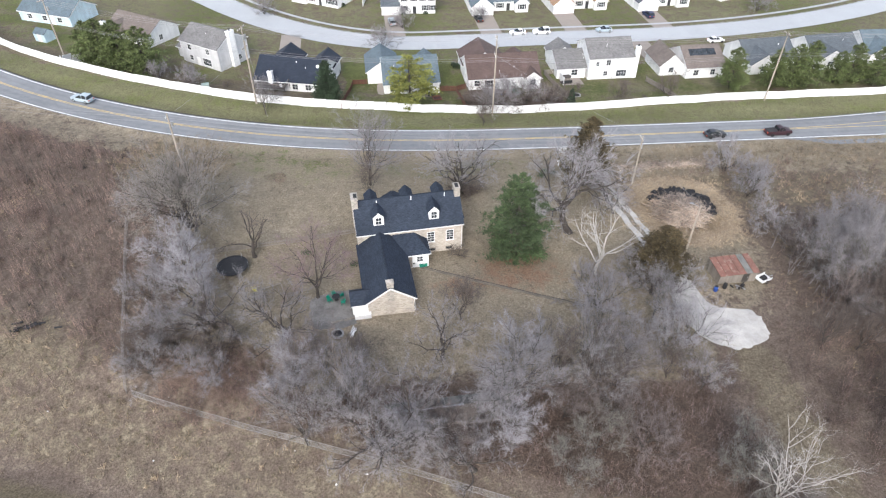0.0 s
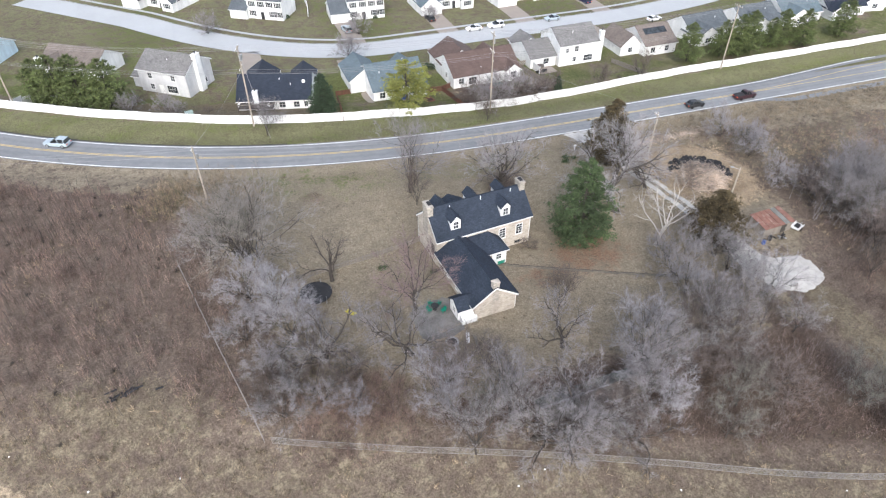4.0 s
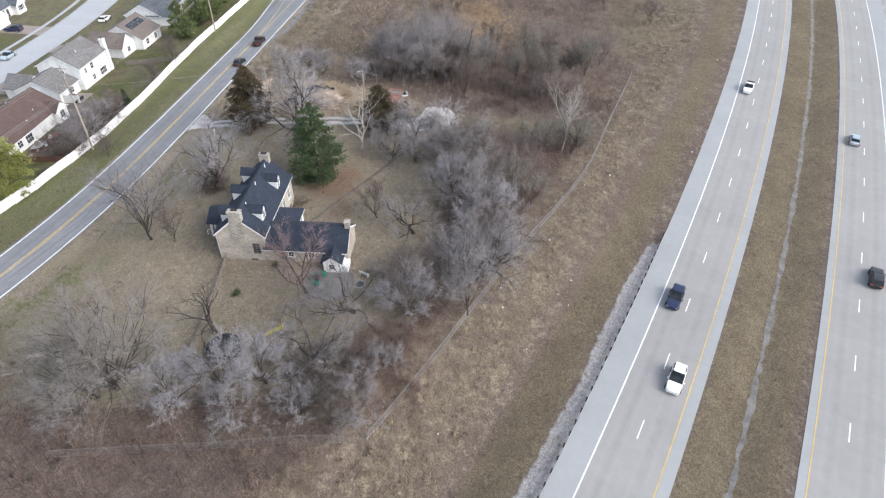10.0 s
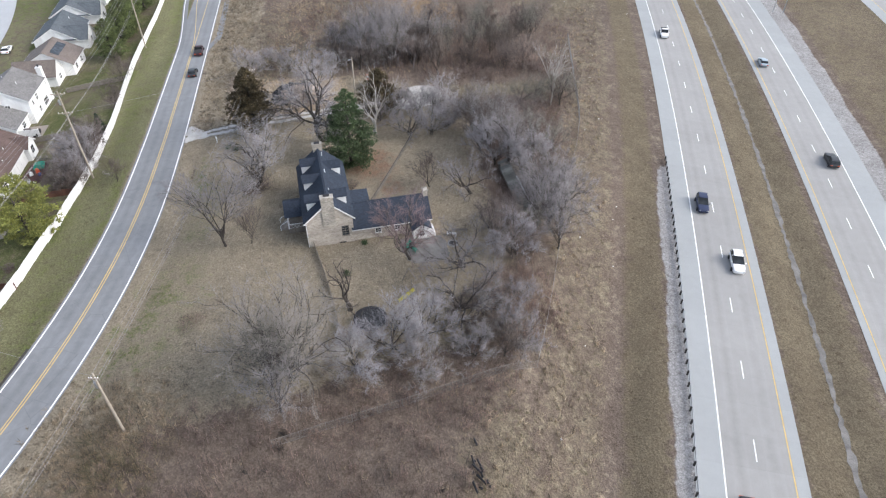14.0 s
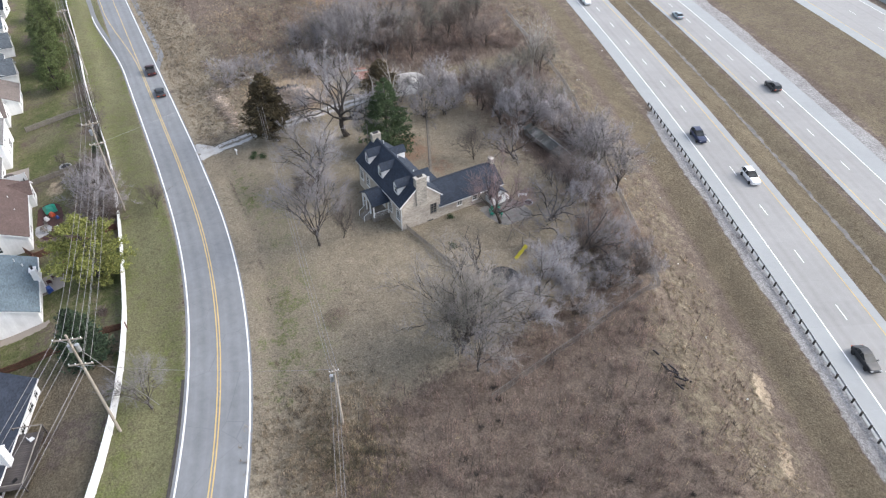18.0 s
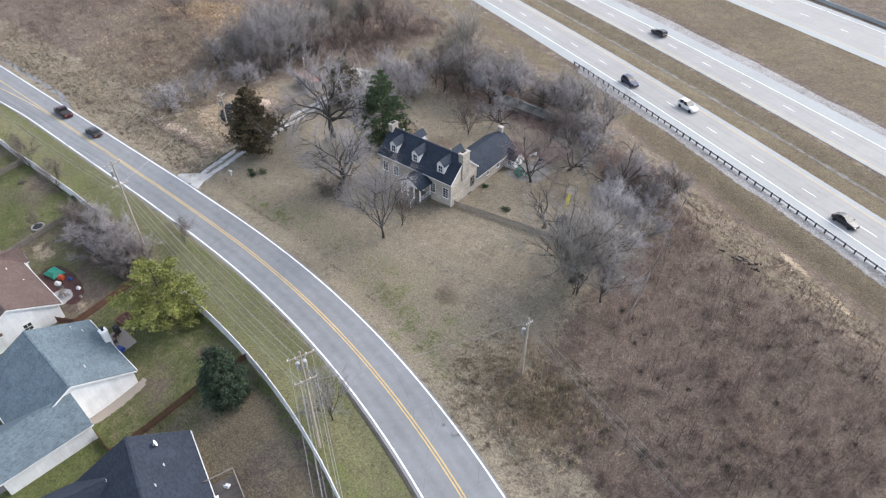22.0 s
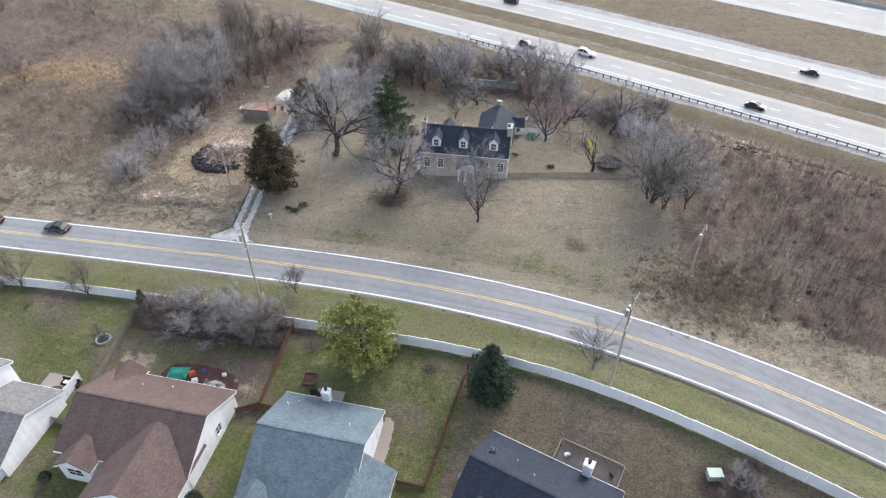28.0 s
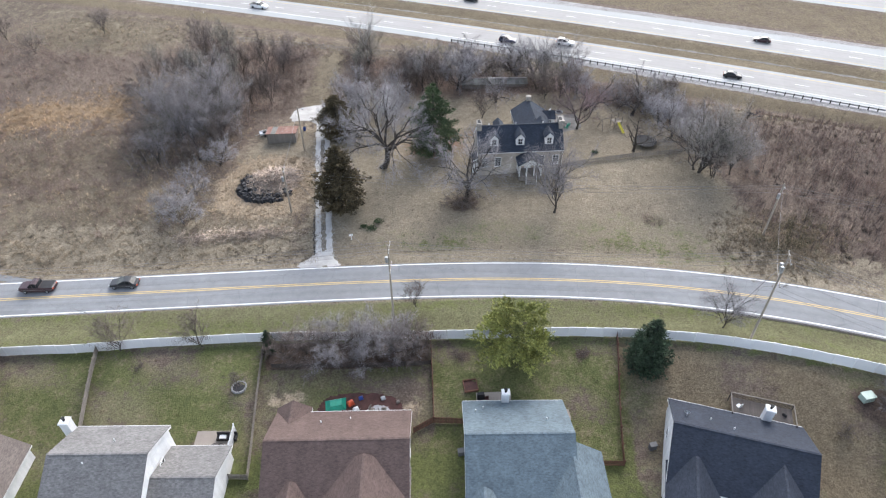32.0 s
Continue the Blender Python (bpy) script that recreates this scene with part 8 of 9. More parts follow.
for x, y, rx, ry, n in WINDROWS:
    p = np.stack([rng.normal(size=n) * rx + x, rng.normal(size=n) * ry + y], 1)
    z = ground_z(p[:, 0], p[:, 1]) + rng.uniform(0.02, 0.5, n)
    v, tt = spikes(np.column_stack([p, z]), unit(rng.normal(size=(n, 3)) * np.array([1, 1, 0.25])), rng.uniform(0.5, 1.8, n), rng.uniform(0.04, 0.11, n))
    solid("dry_brush", tri_mesh("dry_brush", v, tt, M_BRANCH), None, "bleached dry brush lying in the rough grass", "brush", kind="stuff")
mound = Geo()
k = 26
for ring, (rad, z) in enumerate(((5.6, -0.05), (4.6, 0.16), (3.0, 0.45), (1.2, 0.7))):
    for i in range(k):
        q = 6.283 * i / k
        w = 1 + 0.1 * math.sin(3 * q + ring) + 0.06 * math.sin(7 * q)
        mound.v.append((rad * w * math.cos(q), rad * w * 1.05 * math.sin(q), z))
for ring in range(3):
    for i in range(k):
        jj = (i + 1) % k
        mound.f.append((ring * k + i, ring * k + jj, (ring + 1) * k + jj, (ring + 1) * k + i))
mound.f.append(tuple(3 * k + i for i in range(k)))
part("mound", mound, M_ASH, bp, "burnt earth and wood chips")

# fallen greenhouse ruin in the wood
ru = thing("long_shed", at(7.0, 43.6, 1), "long low derelict shed with mossy grey sheet roof", "shed")
g = Geo()
block_walls(g, -7.4, 7.4, -1.5, 1.5, 1.05, 0.58, "x", -0.9)
part("wall", g, M_GREYWOOD, ru)
for i in range(16):
    x0 = -7.6 + i * 0.95
    for sg in (-1, 1):
        if (i * 7 + sg) % 9 == 0:
            continue
        g = Geo()
        slope_slab(g, (x0, sg * 1.8, 1.02), (x0 + 0.92, sg * 1.8, 1.02), (x0 + 0.92, 0, 1.72), (x0, 0, 1.72), 0.05)
        part("roof_sheet", g, M_MOSSROOF if sg > 0 else M_LEAFROOF, ru)
part("ridge_cap", Geo().beam((-7.6, 0, 1.8), (1.5, 0, 1.8), 0.22, 0.06), M_GALV, ru, "pale bent ridge sheet")
# dark timber heap in the western scrub
dh = thing("timber_heap", at(-45.2, 62.5, 15), "scattered black burnt logs in the scrub", "log heap")
for i in range(14):
    a = Vector((rr.gauss(0, 1.6), rr.gauss(0, 0.6), rr.uniform(0.1, 0.4)))
    part("log", Geo().tube([a, a + Vector((rr.uniform(-1.5, 1.5), rr.uniform(-0.6, 0.6), rr.uniform(-0.1, 0.3)))], [0.13, 0.1], 6), M_TARP, dh)
rp = thing("leaf_ring", at(-16.4, 95.2), "low ring of dead weeds on the front lawn", "weeds")
n = 420
a, r = rng.uniform(0, 6.283, n), np.sqrt(rng.uniform(0, 1, n)) * 1.9
v, tt = spikes(np.stack([np.cos(a) * r, np.sin(a) * r, np.zeros(n)], 1), unit(rng.normal(size=(n, 3)) * 0.6 + np.array([0, 0, 0.8])), rng.uniform(0.2, 0.7, n), 0.05)
part("stem_tangle", tri_mesh("stems", v, tt, M_SCRUB), None, rp)
mb = thing("mailbox", at(34.9, 96.8, 20), "white post box among low green plants", "mailbox")
part("post", Geo().box(-0.06, 0.06, -0.06, 0.06, -0.2, 0.9), M_TRIM, mb)
part("box", Geo().tube([(-0.3, 0, 1.05), (0.3, 0, 1.05)], [0.16, 0.16], 8), M_TRIM, mb)
for x, y, s in ((31.6, 94.4, 0.9), (33.0, 93.8, 0.7), (30.6, 92.8, 1.0), (-3.6, 71.0, 0.7), (-10.5, 74.2, 0.8)):
    n = 260
    p = rng.normal(size=(n, 3)) * np.array([0.4, 0.3, 0.16]) * s + np.array([0, 0, 0.25 * s])
    v, tt = blades(p, unit(rng.normal(size=(n, 3)) + np.array([0, 0, 0.8])), 0.3 * s, 0.12)
    tagged(part("garden_plant", tri_mesh("leaves", v, tt, M_PINE), None), "low clump of dark green garden plants", "plant", kind="stuff").matrix_basis = at(x, y)


# ---- back yards of the subdivision ----
def deck(x, y, yaw, w, d, h):
    k = thing("deck", at(x, y, yaw), "dark weathered timber deck with railing", "deck")
    nb = int(w / 0.3)
    bm = Geo().box(0, 0.285, 0, d, h - 0.05, h).data("board", M_DECK)
    for i in range(nb):
        o = part("board", bm, None, k)
        o.matrix_basis = pose(-w / 2 + i * 0.3, 0, 0)
    for sx in (-w / 2, w / 2):
        for yy in (0.05, d - 0.05):
            part("post", Geo().box(sx - 0.06, sx + 0.06, yy - 0.06, yy + 0.06, -0.5, h + 1.0), M_DECK, k)
        part("rail", Geo().box(sx - 0.05, sx + 0.05, 0, d, h + 0.9, h + 1.0), M_GREYWOOD, k)
    part("rail", Geo().box(-w / 2, w / 2, 0, 0.1, h + 0.9, h + 1.0), M_GREYWOOD, k)
    bal = Geo().box(0, 0.04, 0.02, 0.06, h, h + 0.9).data("baluster", M_DECK)
    for i in range(int(w / 0.14)):
        part("baluster", bal, None, k).matrix_basis = pose(-w / 2 + i * 0.14, 0, 0)
    return k


deck(-20.6, 132.0, -16.5, 7.4, 3.2, 0.7)


def simple_chair(x, y, rz, mat, lab, lift=0.06):
    c = thing("patio_chair", at(x, y, rz, lift), lab, "chair", "patio chairs")
    part("seat", Geo().box(-0.28, 0.28, -0.27, 0.27, 0.38, 0.46), mat, c)
    part("backrest", Geo().box(-0.28, 0.28, 0.22, 0.28, 0.46, 0.98), mat, c)
    for sx in (-0.25, 0.25):
        for sy in (-0.24, 0.24):
            part("leg", Geo().box(sx - 0.03, sx + 0.03, sy - 0.03, sy + 0.03, 0, 0.38), mat, c)


simple_chair(-17.8, 132.4, 30, M_TRIM, "pale patio chair on the deck", 0.72)
simple_chair(-22.6, 134.2, 130, M_BLACK, "black patio chair on the deck", 0.72)


def flat(name, outline, mat, label, cat, seed, lift=0.05):
    solid(name, pad(outline, lift, 0.08, seed), mat, label, cat, kind="structure")


slab("patio", 10.6, 15.2, 128.2, 131.3, M_DRIVE, "small concrete patio behind the house")
sb = thing("sandbox", at(15.9, 127.2, 8), "low brown timber sandbox beside the patio", "sandbox")
for a, b in (((-0.9, -0.9), (0.9, -0.9)), ((0.9, -0.9), (0.9, 0.9)), ((0.9, 0.9), (-0.9, 0.9)), ((-0.9, 0.9), (-0.9, -0.9))):
    part("side_board", Geo().beam((*a, 0.18), (*b, 0.18), 0.09, 0.36), M_FENCEWOOD, sb)
part("soil", Geo().box(-0.86, 0.86, -0.86, 0.86, 0, 0.14), M_RED, sb)
simple_chair(13.8, 129.6, 200, M_RED, "faded red patio chair")
simple_chair(12.8, 130.2, 90, M_RED, "faded red patio chair")
bg = thing("covered_grill", at(14.6, 129.0, 10), "grill under a black cover on the patio", "grill")
part("cover", Geo().box(-0.5, 0.5, -0.3, 0.3, 0, 1.1, 0.08), M_BLACK, bg)
bt = thing("blue_bundle", at(11.2, 130.3, 20), "bundle under a bright blue tarpaulin", "tarp")
part("tarp", Geo().box(-0.6, 0.6, -0.45, 0.45, 0, 0.7, 0.18), M_BLUE, bt)
flat("flower_bed", [(3.2, 131.2), (4.5, 131.0), (4.5, 138.0), (3.4, 138.0), (3.0, 135)], M_DRIVE, "gravel bed along the side of the house", "bed", 32)
flat("mulch_bed", [(36.2, 129.8), (35.0, 128.2), (31.0, 127.6), (26.5, 128.3), (25.0, 130.2), (27.5, 131.6), (35, 131.6)], M_RED, "red mulch play area behind the house", "bed", 33)
flat("stone_patio", [(30.0, 130.2), (28.4, 129.4), (26.6, 130.0), (26.8, 131.8), (29.8, 132.0)], M_BALLAST, "grey paver patio with fire ring", "patio", 34, 0.09)
tm = thing("turtle_sandbox", at(33.8, 129.6, 15), "bright teal green plastic play canopy", "play equipment")
part("canopy", Geo().hull([(-1.5, -0.9, 0.3), (1.3, -1.1, 0.25), (1.5, 0.9, 0.2), (-1.2, 1.0, 0.3)], [(-0.9, -0.5, 0.85), (0.7, -0.6, 0.8), (0.8, 0.4, 0.75), (-0.7, 0.5, 0.9)]), M_GREEN, tm)
for sx, sy in ((-1.2, -0.8), (1.1, -0.9), (1.2, 0.7), (-1.0, 0.8)):
    part("leg", Geo().rod(sx, sy, 0, 0.4, 0.05, 6), M_GREEN, tm)
M_ORANGE = surface("orange_plastic", (0.5, 0.08, 0.03), 0.5, 0.15, 1, 8, 0)
for x, y, mat, lab, s in ((31.9, 129.3, M_ORANGE, "orange plastic toy play house", 0.9), (31.1, 130.2, M_TRIM, "white plastic toy picnic table", 0.8), (30.6, 128.5, M_BLUE, "blue plastic ride-on toy car", 0.6), (27.6, 128.6, M_TRIM, "small white plastic storage crate", 0.6), (25.6, 129.2, M_DRIVE, "tan garden seat cushion outdoors", 0.5)):
    o = thing("garden_toy", at(x, y, 37 * s, 0.05), lab, "toy", "garden toys")
    part("body", Geo().box(-0.5 * s, 0.5 * s, -0.4 * s, 0.4 * s, 0, 0.55 * s, 0.06), mat, o)
    part("top", Geo().box(-0.4 * s, 0.4 * s, -0.3 * s, 0.3 * s, 0.55 * s, 0.8 * s, 0.14), mat, o)
for i in range(3):
    simple_chair(27.4 + i * 0.8, 130.4 + 0.5 * (i % 2), 120 * i, M_GREYWOOD, "grey patio chair on the pavers", 0.1)
slab("patio", 46.7, 51.4, 132.8, 137.4, M_DRIVE, "concrete patio between two houses")
spa = thing("hot_tub", at(48.0, 136.0, 0, 0.05), "round hot tub under a dark brown cover", "hot tub")
part("body", Geo().rod(0, 0, 0, 0.85, 1.0, 18), M_GREYWOOD, spa)
part("cover", Geo().rod(0, 0, 0.85, 0.97, 1.06, 18), M_DECK, spa)
so = thing("garden_sofa", at(47.3, 133.9, 180, 0.05), "curved outdoor sofa with dark blue cover", "sofa")
part("seat", Geo().box(-1.3, 1.3, -0.4, 0.4, 0.1, 0.45, 0.05), M_BLACK, so)
part("backrest", Geo().box(-1.3, 1.3, 0.3, 0.5, 0.45, 0.9, 0.04), M_BLACK, so)
part("cushion", Geo().box(-0.9, 0.0, -0.35, 0.25, 0.45, 0.58, 0.05), M_TRIM, so)
fence_run("vinyl_fence", [(46.4, 133.0), (46.4, 138.4)], 1.83, M_VINYL, "short white vinyl screen beside the patio", "fence")
ring = thing("tree_ring", at(47.4, 126.4), "ring of grey edging stones round a young tree", "edging")
for i in range(16):
    o = part("stone", stone, None, ring)
    o.matrix_basis = pose(0.95 * math.cos(i * 0.3927), 0.95 * math.sin(i * 0.3927), 0, 0, 0, math.degrees(i * 0.3927) + 90)
part("soil", Geo().rod(0, 0, -0.1, 0.06, 0.85, 16), M_TARP, ring)
tree("slender_b", 47.4, 126.4, 3.6, "young bare tree in a stone ring", 40)
for x, y, lab in ((-33.6, 132.2, "pale green steel utility cabinet on the lawn"), (17.4, 136.6, "grey air conditioner beside the house"), (-6.4, 136.4, "grey air conditioner beside the house")):
    o = thing("cabinet" if "cabinet" in lab else "air_conditioner", at(x, y, 12), lab, "utility box")
    s = 0.75 if "cabinet" in lab else 0.42
    mat = surface("pale_green_enamel", (0.30, 0.37, 0.33), 0.5, 0.08) if "cabinet" in lab else M_DARKENAMEL
    part("body", Geo().box(-s, s, -s * 0.7, s * 0.7, 0, 0.85, 0.03), mat, o)
    part("top", Geo().box(-s - 0.04, s + 0.04, -s * 0.7 - 0.04, s * 0.7 + 0.04, 0.85, 0.92), mat, o)
for i, (x, y, s) in enumerate(((17.6, 122.6, 1.3), (0.4, 123.4, 1.2), (62, 123, 0.9), (40.6, 147.6, 1.3), (39.2, 149.4, 1.4), (35.6, 150.6, 1.5), (-37, 131.6, 2.4), (-35.4, 133.4, 2.0), (13.6, 147.4, 1.1), (-30, 136, 1.6))):
    tree("thorn", x, y, s, "low bare garden shrub", i * 50, "garden shrubs", 1.5, "shrub")


def evergreen_bush(x, y, s, seed):
    r = np.random.default_rng(seed)
    b = thing("bush", at(x, y, seed * 40), "clipped dark green evergreen bush beside a house", "bush", "evergreen bushes")
    part("stem", Geo().rod(0, 0, -0.1, 0.4 * s, 0.05, 6), M_BARK, b)
    n = int(900 * s)
    d = unit(r.normal(size=(n, 3)))
    d[:, 2] = np.abs(d[:, 2])
    lump = 1 + 0.14 * np.sin(d[:, 0] * 5 + seed) * np.sin(d[:, 1] * 6 + 1)
    p = d * (r.uniform(0.55, 1.0, n) ** 0.4 * lump)[:, None] * np.array([0.75, 0.75, 1.0]) * s
    v, tt = blades(p, unit(d + r.normal(size=(n, 3)) * 0.6), 0.2, 0.1)
    part("foliage", tri_mesh("foliage", v, tt, M_SPRUCE), None, b)


for i, (x, y, s) in enumerate(((23.0, 145.2, 1.2), (22.4, 146.8, 0.8), (41.6, 146.4, 0.9), (14.2, 147.2, 0.8), (17.9, 146.6, 0.7), (-5.8, 145.4, 0.9), (36.4, 182.2, 0.8), (47.0, 182.0, 0.9), (19.5, 182.4, 0.8), (13.2, 182.6, 0.7), (59.6, 181.6, 0.9), (72.0, 181.8, 0.8), (-4.0, 190.6, 0.9))):
    evergreen_bush(x, y, s, i + 1)


# ---- vehicles ----
def loft(rings):
    """A closed skin through equal loops of points."""
    g = Geo()
    k = len(rings[0])
    for r in rings:
        g.v += r
    for i in range(len(rings) - 1):
        for j in range(k):
            q = (j + 1) % k
            g.f.append((i * k + j, i * k + q, (i + 1) * k + q, (i + 1) * k + j))
    g.f.append(tuple(range(k - 1, -1, -1)))
    g.f.append(tuple((len(rings) - 1) * k + j for j in range(k)))
    return g


def vehicle(x, y, rz, paint, label, kind="car", lift=0.06, z=None):
    L, Wd = {"car": (4.5, 1.8), "suv": (4.8, 1.9), "pickup": (5.6, 1.95)}[kind]
    m = pose(x, y, (gz(x, y) if z is None else z) + lift, 0, 0, rz)
    v = thing("pickup_truck" if kind == "pickup" else "car", m, label, "car" if kind != "pickup" else "pickup")
    belt, roofz = (0.95, 1.45) if kind == "car" else (1.05, 1.72) if kind == "suv" else (1.12, 1.82)
    rise = 0.0 if kind == "car" else 0.06
    body = []
    for f, w, top, low in ((-0.5, 0.82, belt - 0.2, 0.42), (-0.47, 0.93, belt - 0.05, 0.3), (-0.36, 0.99, belt, 0.24), (-0.1, 1.0, belt, 0.22), (0.2, 1.0, belt - 0.01, 0.22), (0.36, 0.97, belt - 0.1 + rise, 0.24), (0.46, 0.9, belt - 0.2 + rise, 0.28), (0.5, 0.76, belt - 0.36 + rise, 0.36)):
        hw = Wd / 2 * w
        mid = low + (top - low) * 0.62
        body.append([(f * L, y, z) for y, z in ((-hw * 0.93, low), (-hw, low + 0.16), (-hw, mid), (-hw * 0.95, top - 0.05), (-hw * 0.8, top), (hw * 0.8, top), (hw * 0.95, top - 0.05), (hw, mid), (hw, low + 0.16), (hw * 0.93, low))])
    part("body", loft(body), paint, v)
    c0, c1 = {"car": (-L * 0.40, L * 0.22), "suv": (-L * 0.475, L * 0.2), "pickup": (-L * 0.1, L * 0.22)}[kind]
    w1 = Wd / 2 - 0.08
    span = c1 - c0
    back = 0.2 if kind == "car" else 0.07
    outline = ((0.0, 0.0), (back, 0.86), (back + 0.14, 0.98), (0.46, 1.0), (0.6, 0.93), (1.0, 0.0))
    cage = []
    for f, k in outline:
        z, hw = belt - 0.03 + (roofz - belt) * k, w1 - 0.17 * k
        cage.append([(c0 + f * span, -w1, belt - 0.04), (c0 + f * span, -hw, z), (c0 + f * span, hw, z), (c0 + f * span, w1, belt - 0.04)])
    cab = part("glazing", loft(cage), M_CARGLASS, v, "dark tinted glazing")
    lid = []
    for f, k in outline[1:5]:
        z, hw = belt - 0.02 + (roofz - belt) * k, w1 - 0.16 * k
        lid.append([(c0 + f * span, -hw, z - 0.05), (c0 + f * span, -hw * 0.93, z + 0.015), (c0 + f * span, hw * 0.93, z + 0.015), (c0 + f * span, hw, z - 0.05)])
    part("roof_panel", loft(lid), paint, cab)
    for sx in (c0 + span * (back + 0.02), c0 + span * 0.46):
        for sy in (-1, 1):
            part("pillar", Geo().beam((sx, sy * (w1 + 0.005), belt - 0.02), (sx + 0.1, sy * (w1 - 0.15), roofz - 0.06), 0.08), paint, cab)
    if kind == "pickup":
        part("load_bed", Geo().box(-L / 2 + 0.12, -L * 0.12, -Wd / 2 + 0.12, Wd / 2 - 0.12, belt - 0.02, belt + 0.02), M_BLACK, v)
    for sx in (-L * 0.31, L * 0.31):
        for sy in (-1, 1):
            t = part("wheel", Geo().tube([(sx, sy * Wd / 2 - 0.11, 0.33), (sx, sy * Wd / 2 + 0.05, 0.33)], [0.34, 0.34], 14), M_TYRE, v)
            part("rim", Geo().tube([(sx, sy * (Wd / 2 + 0.0) - 0.02, 0.33), (sx, sy * (Wd / 2 + 0.06), 0.33)], [0.2, 0.2], 10), M_GALV, t)
    for sy in (-0.62, 0.62):
        part("headlight", Geo().box(L / 2 - 0.2, L / 2 + 0.01, sy - 0.16, sy + 0.16, belt - 0.38, belt - 0.28), M_GALV, v)
        part("tail_light", Geo().box(-L / 2 - 0.01, -L / 2 + 0.1, sy - 0.2, sy + 0.2, belt - 0.35, belt - 0.18), M_ORANGE, v)
    for sy in (-1, 1):
        part("door_mirror", Geo().box(c1 - 0.35, c1 - 0.2, sy * Wd / 2 - 0.02 if sy > 0 else -Wd / 2 - 0.18, Wd / 2 + 0.18 if sy > 0 else -Wd / 2 + 0.02, belt, belt + 0.14), paint, v)
    return v


C_WHITE, C_BLACK, C_SILVER = car_paint("white_car_paint", (0.7, 0.7, 0.7)), car_paint("black_car_paint", (0.018, 0.019, 0.022)), car_paint("silver_blue_car_paint", (0.32, 0.38, 0.42))
C_MAROON, C_RED, C_NAVY = car_paint("maroon_car_paint", (0.032, 0.010, 0.014)), car_paint("red_car_paint", (0.28, 0.012, 0.014)), car_paint("navy_car_paint", (0.012, 0.02, 0.06))
for x, y, rz, p, lab, kd in ((42.6, 164.8, 178, C_WHITE, "white saloon car parked at the kerb", "car"), (49.2, 164.7, 178, C_WHITE, "white sport utility car parked at the kerb", "suv"), (66.8, 164.5, 178, C_SILVER, "silver-blue car parked at the kerb", "car"),
                             (9.4, 175.5, 95, C_SILVER, "silver-blue car parked on a driveway", "suv"), (33.8, 175.8, 95, C_BLACK, "black car parked on a driveway", "car"), (83.4, 174.5, 95, C_NAVY, "dark blue car parked on a driveway", "suv"), (94.5, 154.6, 4, C_WHITE, "white car parked near the street", "car"), (27.2, 151.2, 92, C_SILVER, "silver-blue car parked before a garage", "car"), (29.9, 151.7, 92, C_BLACK, "black car parked before a garage", "suv")):
    vehicle(x, y, rz, p, lab, kd)
ct = thing("garden_cart", at(56.6, 62.2, 20), "small white open trailer beside the shed", "trailer")
part("tray", Geo().box(-1.0, 1.0, -0.7, 0.7, 0.45, 0.55).box(-1.0, 1.0, -0.72, -0.66, 0.55, 0.85).box(-1.0, 1.0, 0.66, 0.72, 0.55, 0.85), M_TRIM, ct)
part("drawbar", Geo().beam((1.0, 0, 0.48), (2.0, 0, 0.3), 0.08), M_GALV, ct)
for sy in (-0.8, 0.8):
    part("wheel", Geo().tube([(0, sy - 0.08, 0.3), (0, sy + 0.08, 0.3)], [0.3, 0.3], 12), M_TYRE, ct)
part("load", Geo().box(-0.5, 0.4, -0.4, 0.4, 0.55, 0.95, 0.12), M_BLACK, ct, "dark covered load")


def on_road(x, side, p, lab, kd):
    e = 0.5
    a = math.degrees(math.atan2(float(road_y(x + e) - road_y(x - e)), 2 * e))
    vehicle(x + math.sin(radians(a)) * side * -1, float(road_y(x)) + side * math.cos(radians(a)), a + (0 if side < 0 else 180), p, lab, kd, 0.06)


def on_highway(x, off, p, lab, kd, back=False):
    vehicle(x - off * 0.371 * -1, float(highway_y(x)) + off * 0.9285, -21.8 + (180 if back else 0), p, lab, kd, 0.07, HZ)


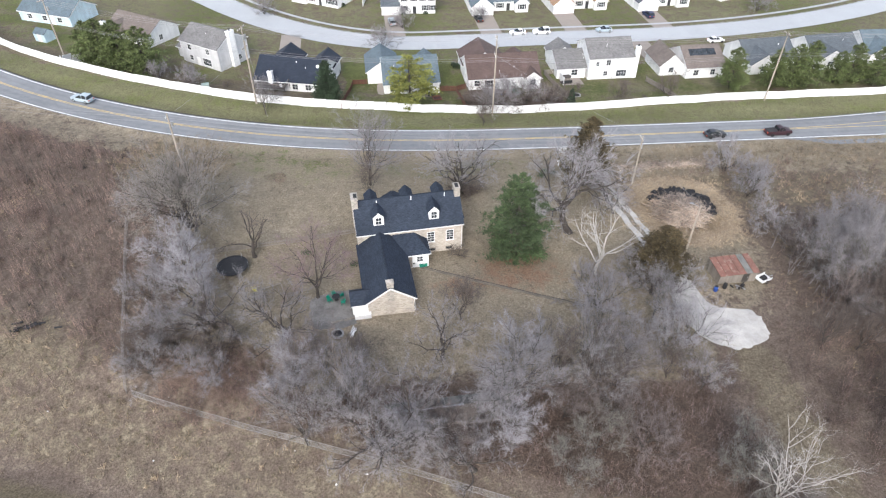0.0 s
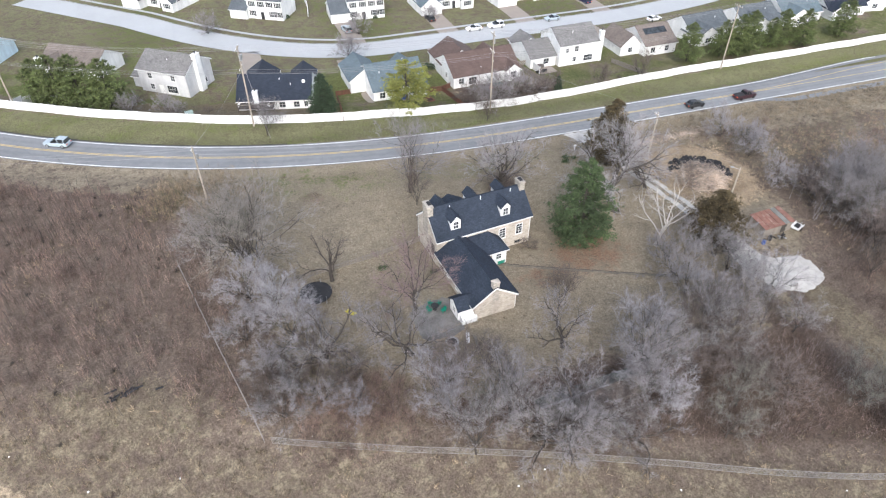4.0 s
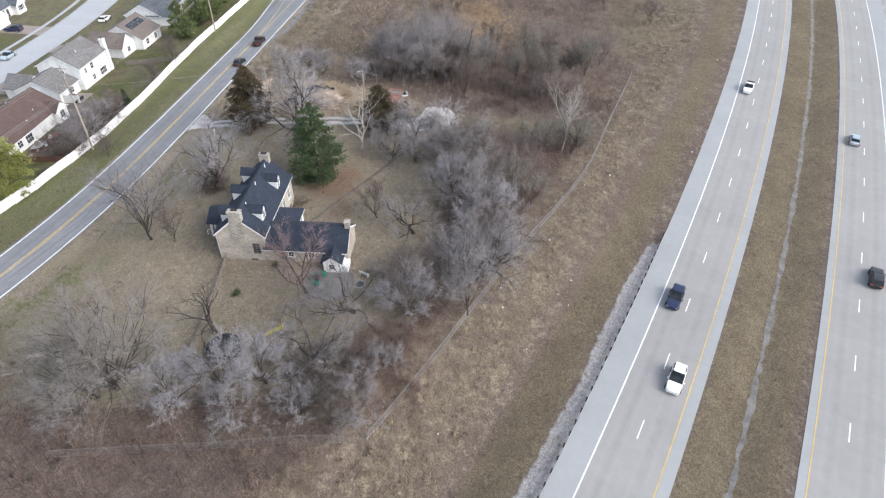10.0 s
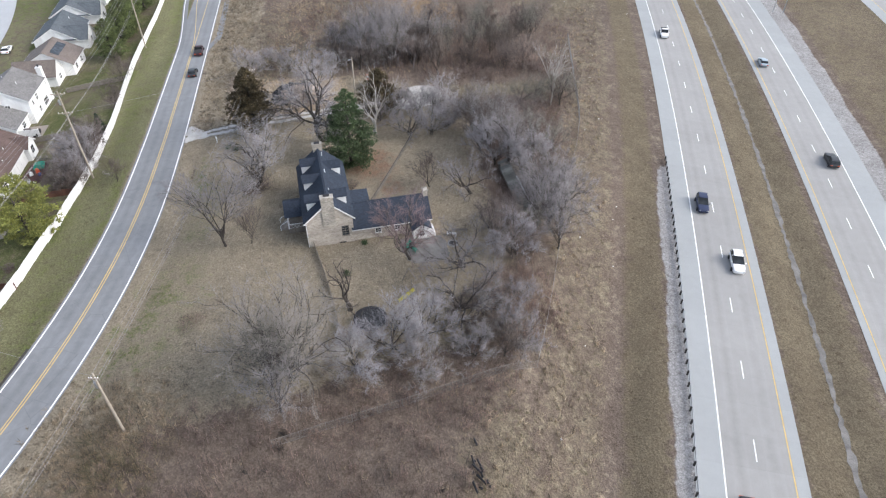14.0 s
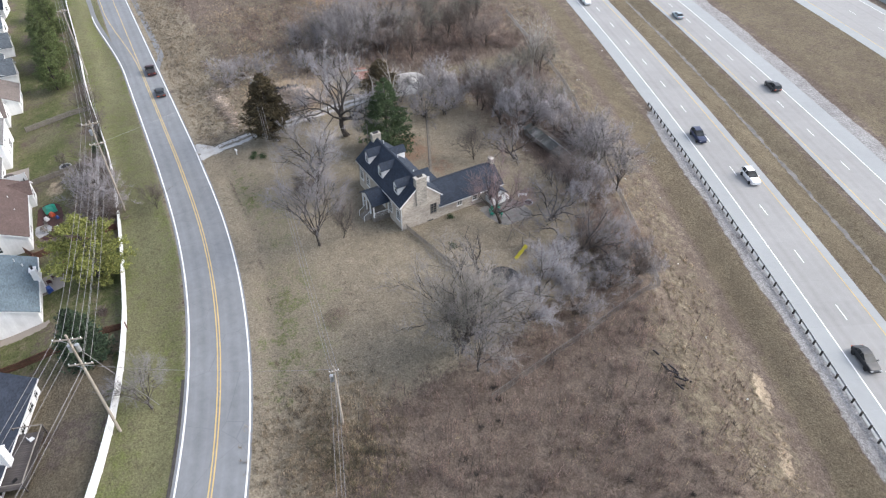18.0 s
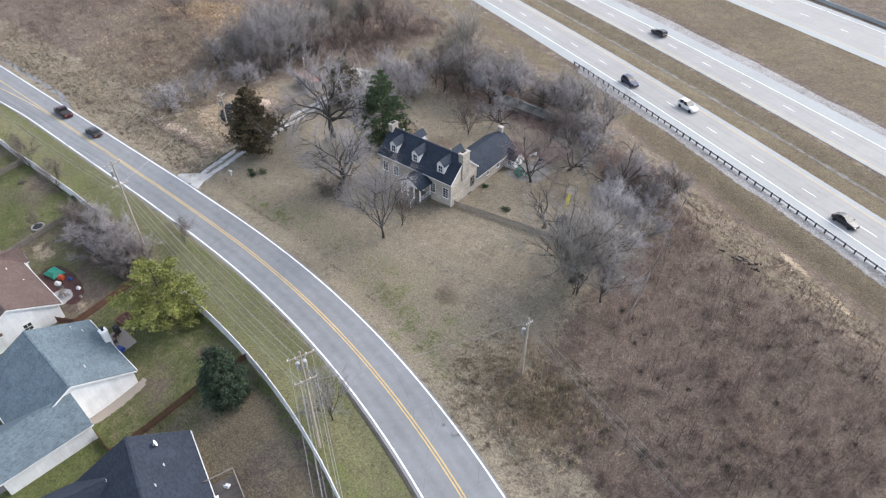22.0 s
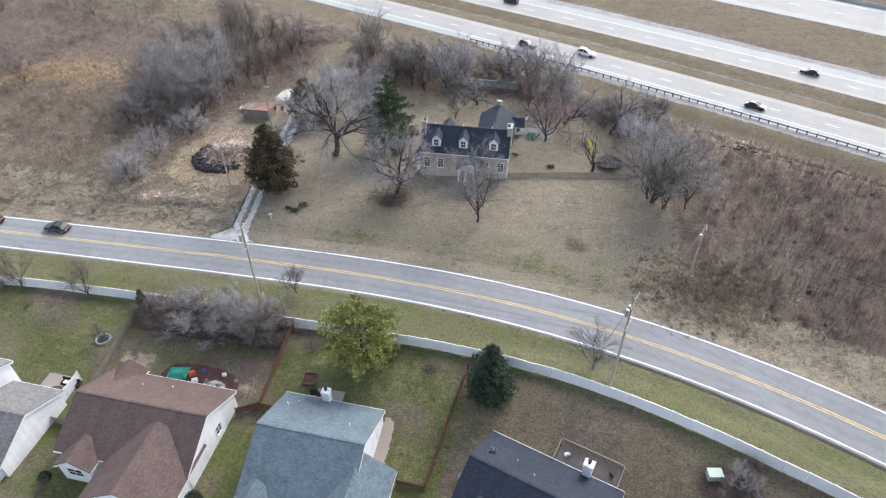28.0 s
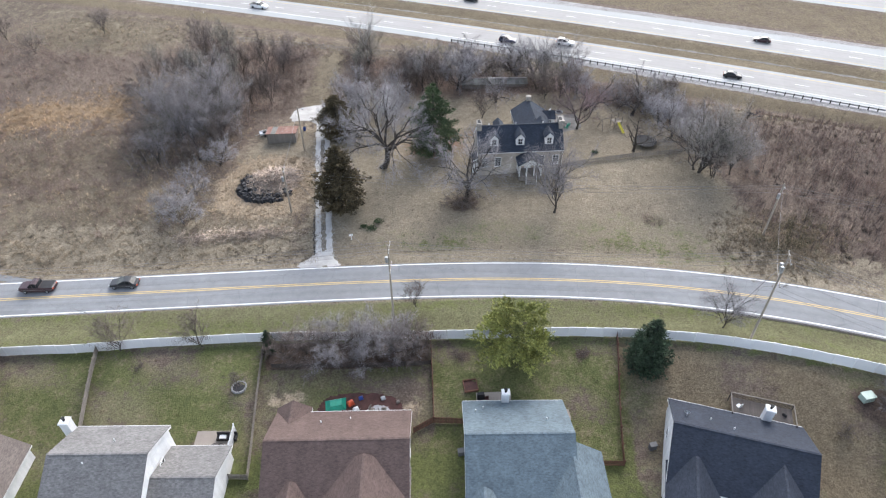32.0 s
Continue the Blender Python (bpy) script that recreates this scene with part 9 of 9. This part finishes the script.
on_road(84.5, -1.95, C_MAROON, "dark maroon pickup truck on the county road", "pickup")
on_road(70.5, -1.9, C_BLACK, "black car on the county road", "car")
on_road(-58.0, 1.9, C_SILVER, "silver-blue car on the county road", "suv")
for x, off, p, lab, kd, back in ((1.5, -1.9, C_NAVY, "dark blue car on the highway", "suv", True), (-12.5, -5.7, C_WHITE, "white sport utility car on the highway", "suv", True), (-52, -2.0, C_BLACK, "black car on the highway", "car", True), (20, -28, C_BLACK, "black car on the far carriageway", "suv", False),
                                 (-58, -27.5, C_MAROON, "dark red car on the far carriageway", "car", False), (62, -24.2, C_SILVER, "silver car on the far carriageway", "car", False), (75, -2.0, C_WHITE, "white pickup on the highway", "pickup", True)):
    on_highway(x, off, p, lab, kd, back)

# ---- beyond the highway ----
sg = thing("highway_sign", pose(85, -56, HZ, 0, 0, 68), "green highway sign on two steel posts", "road sign")
M_SIGN = surface("green_sign_sheet", (0.0, 0.22, 0.13), 0.5, 0.06, 0.6, 6, 0)
part("panel", Geo().box(-2.2, 2.2, -0.03, 0.03, 3.6, 6.2), M_SIGN, sg)
part("border", Geo().box(-2.2, 2.2, -0.05, -0.035, 6.08, 6.2), M_TRIM, sg)
for i, (a, b, z) in enumerate(((-1.5, 0.9, 5.2), (-1.2, 1.4, 4.4))):
    part("legend_bar", Geo().box(a, b, -0.05, -0.035, z, z + 0.4), M_TRIM, sg)
for sx in (-1.4, 1.4):
    part("post", Geo().box(sx - 0.1, sx + 0.1, 0.04, 0.24, -0.3, 6.2), M_GALV, sg)
wl = thing("barrier_wall", pose(0, 0, HZ), "long pale concrete barrier wall beyond the outer roadway", "wall")
for i in range(40):
    x0 = -150 + i * 6.0
    a, b = (x0, float(highway_y(x0)) - 89 / COSH, 0.0), (x0 + 5.9, float(highway_y(x0 + 5.9)) - 89 / COSH, 0.0)
    g = Geo().hull([(a[0], a[1] - 0.2, -0.4), (b[0], b[1] - 0.2, -0.4), (b[0], b[1] + 0.2, -0.4), (a[0], a[1] + 0.2, -0.4)], [(a[0], a[1] - 0.1, 1.1), (b[0], b[1] - 0.1, 1.1), (b[0], b[1] + 0.1, 1.1), (a[0], a[1] + 0.1, 1.1)])
    part("wall_panel", g, M_SHOULDER, wl)
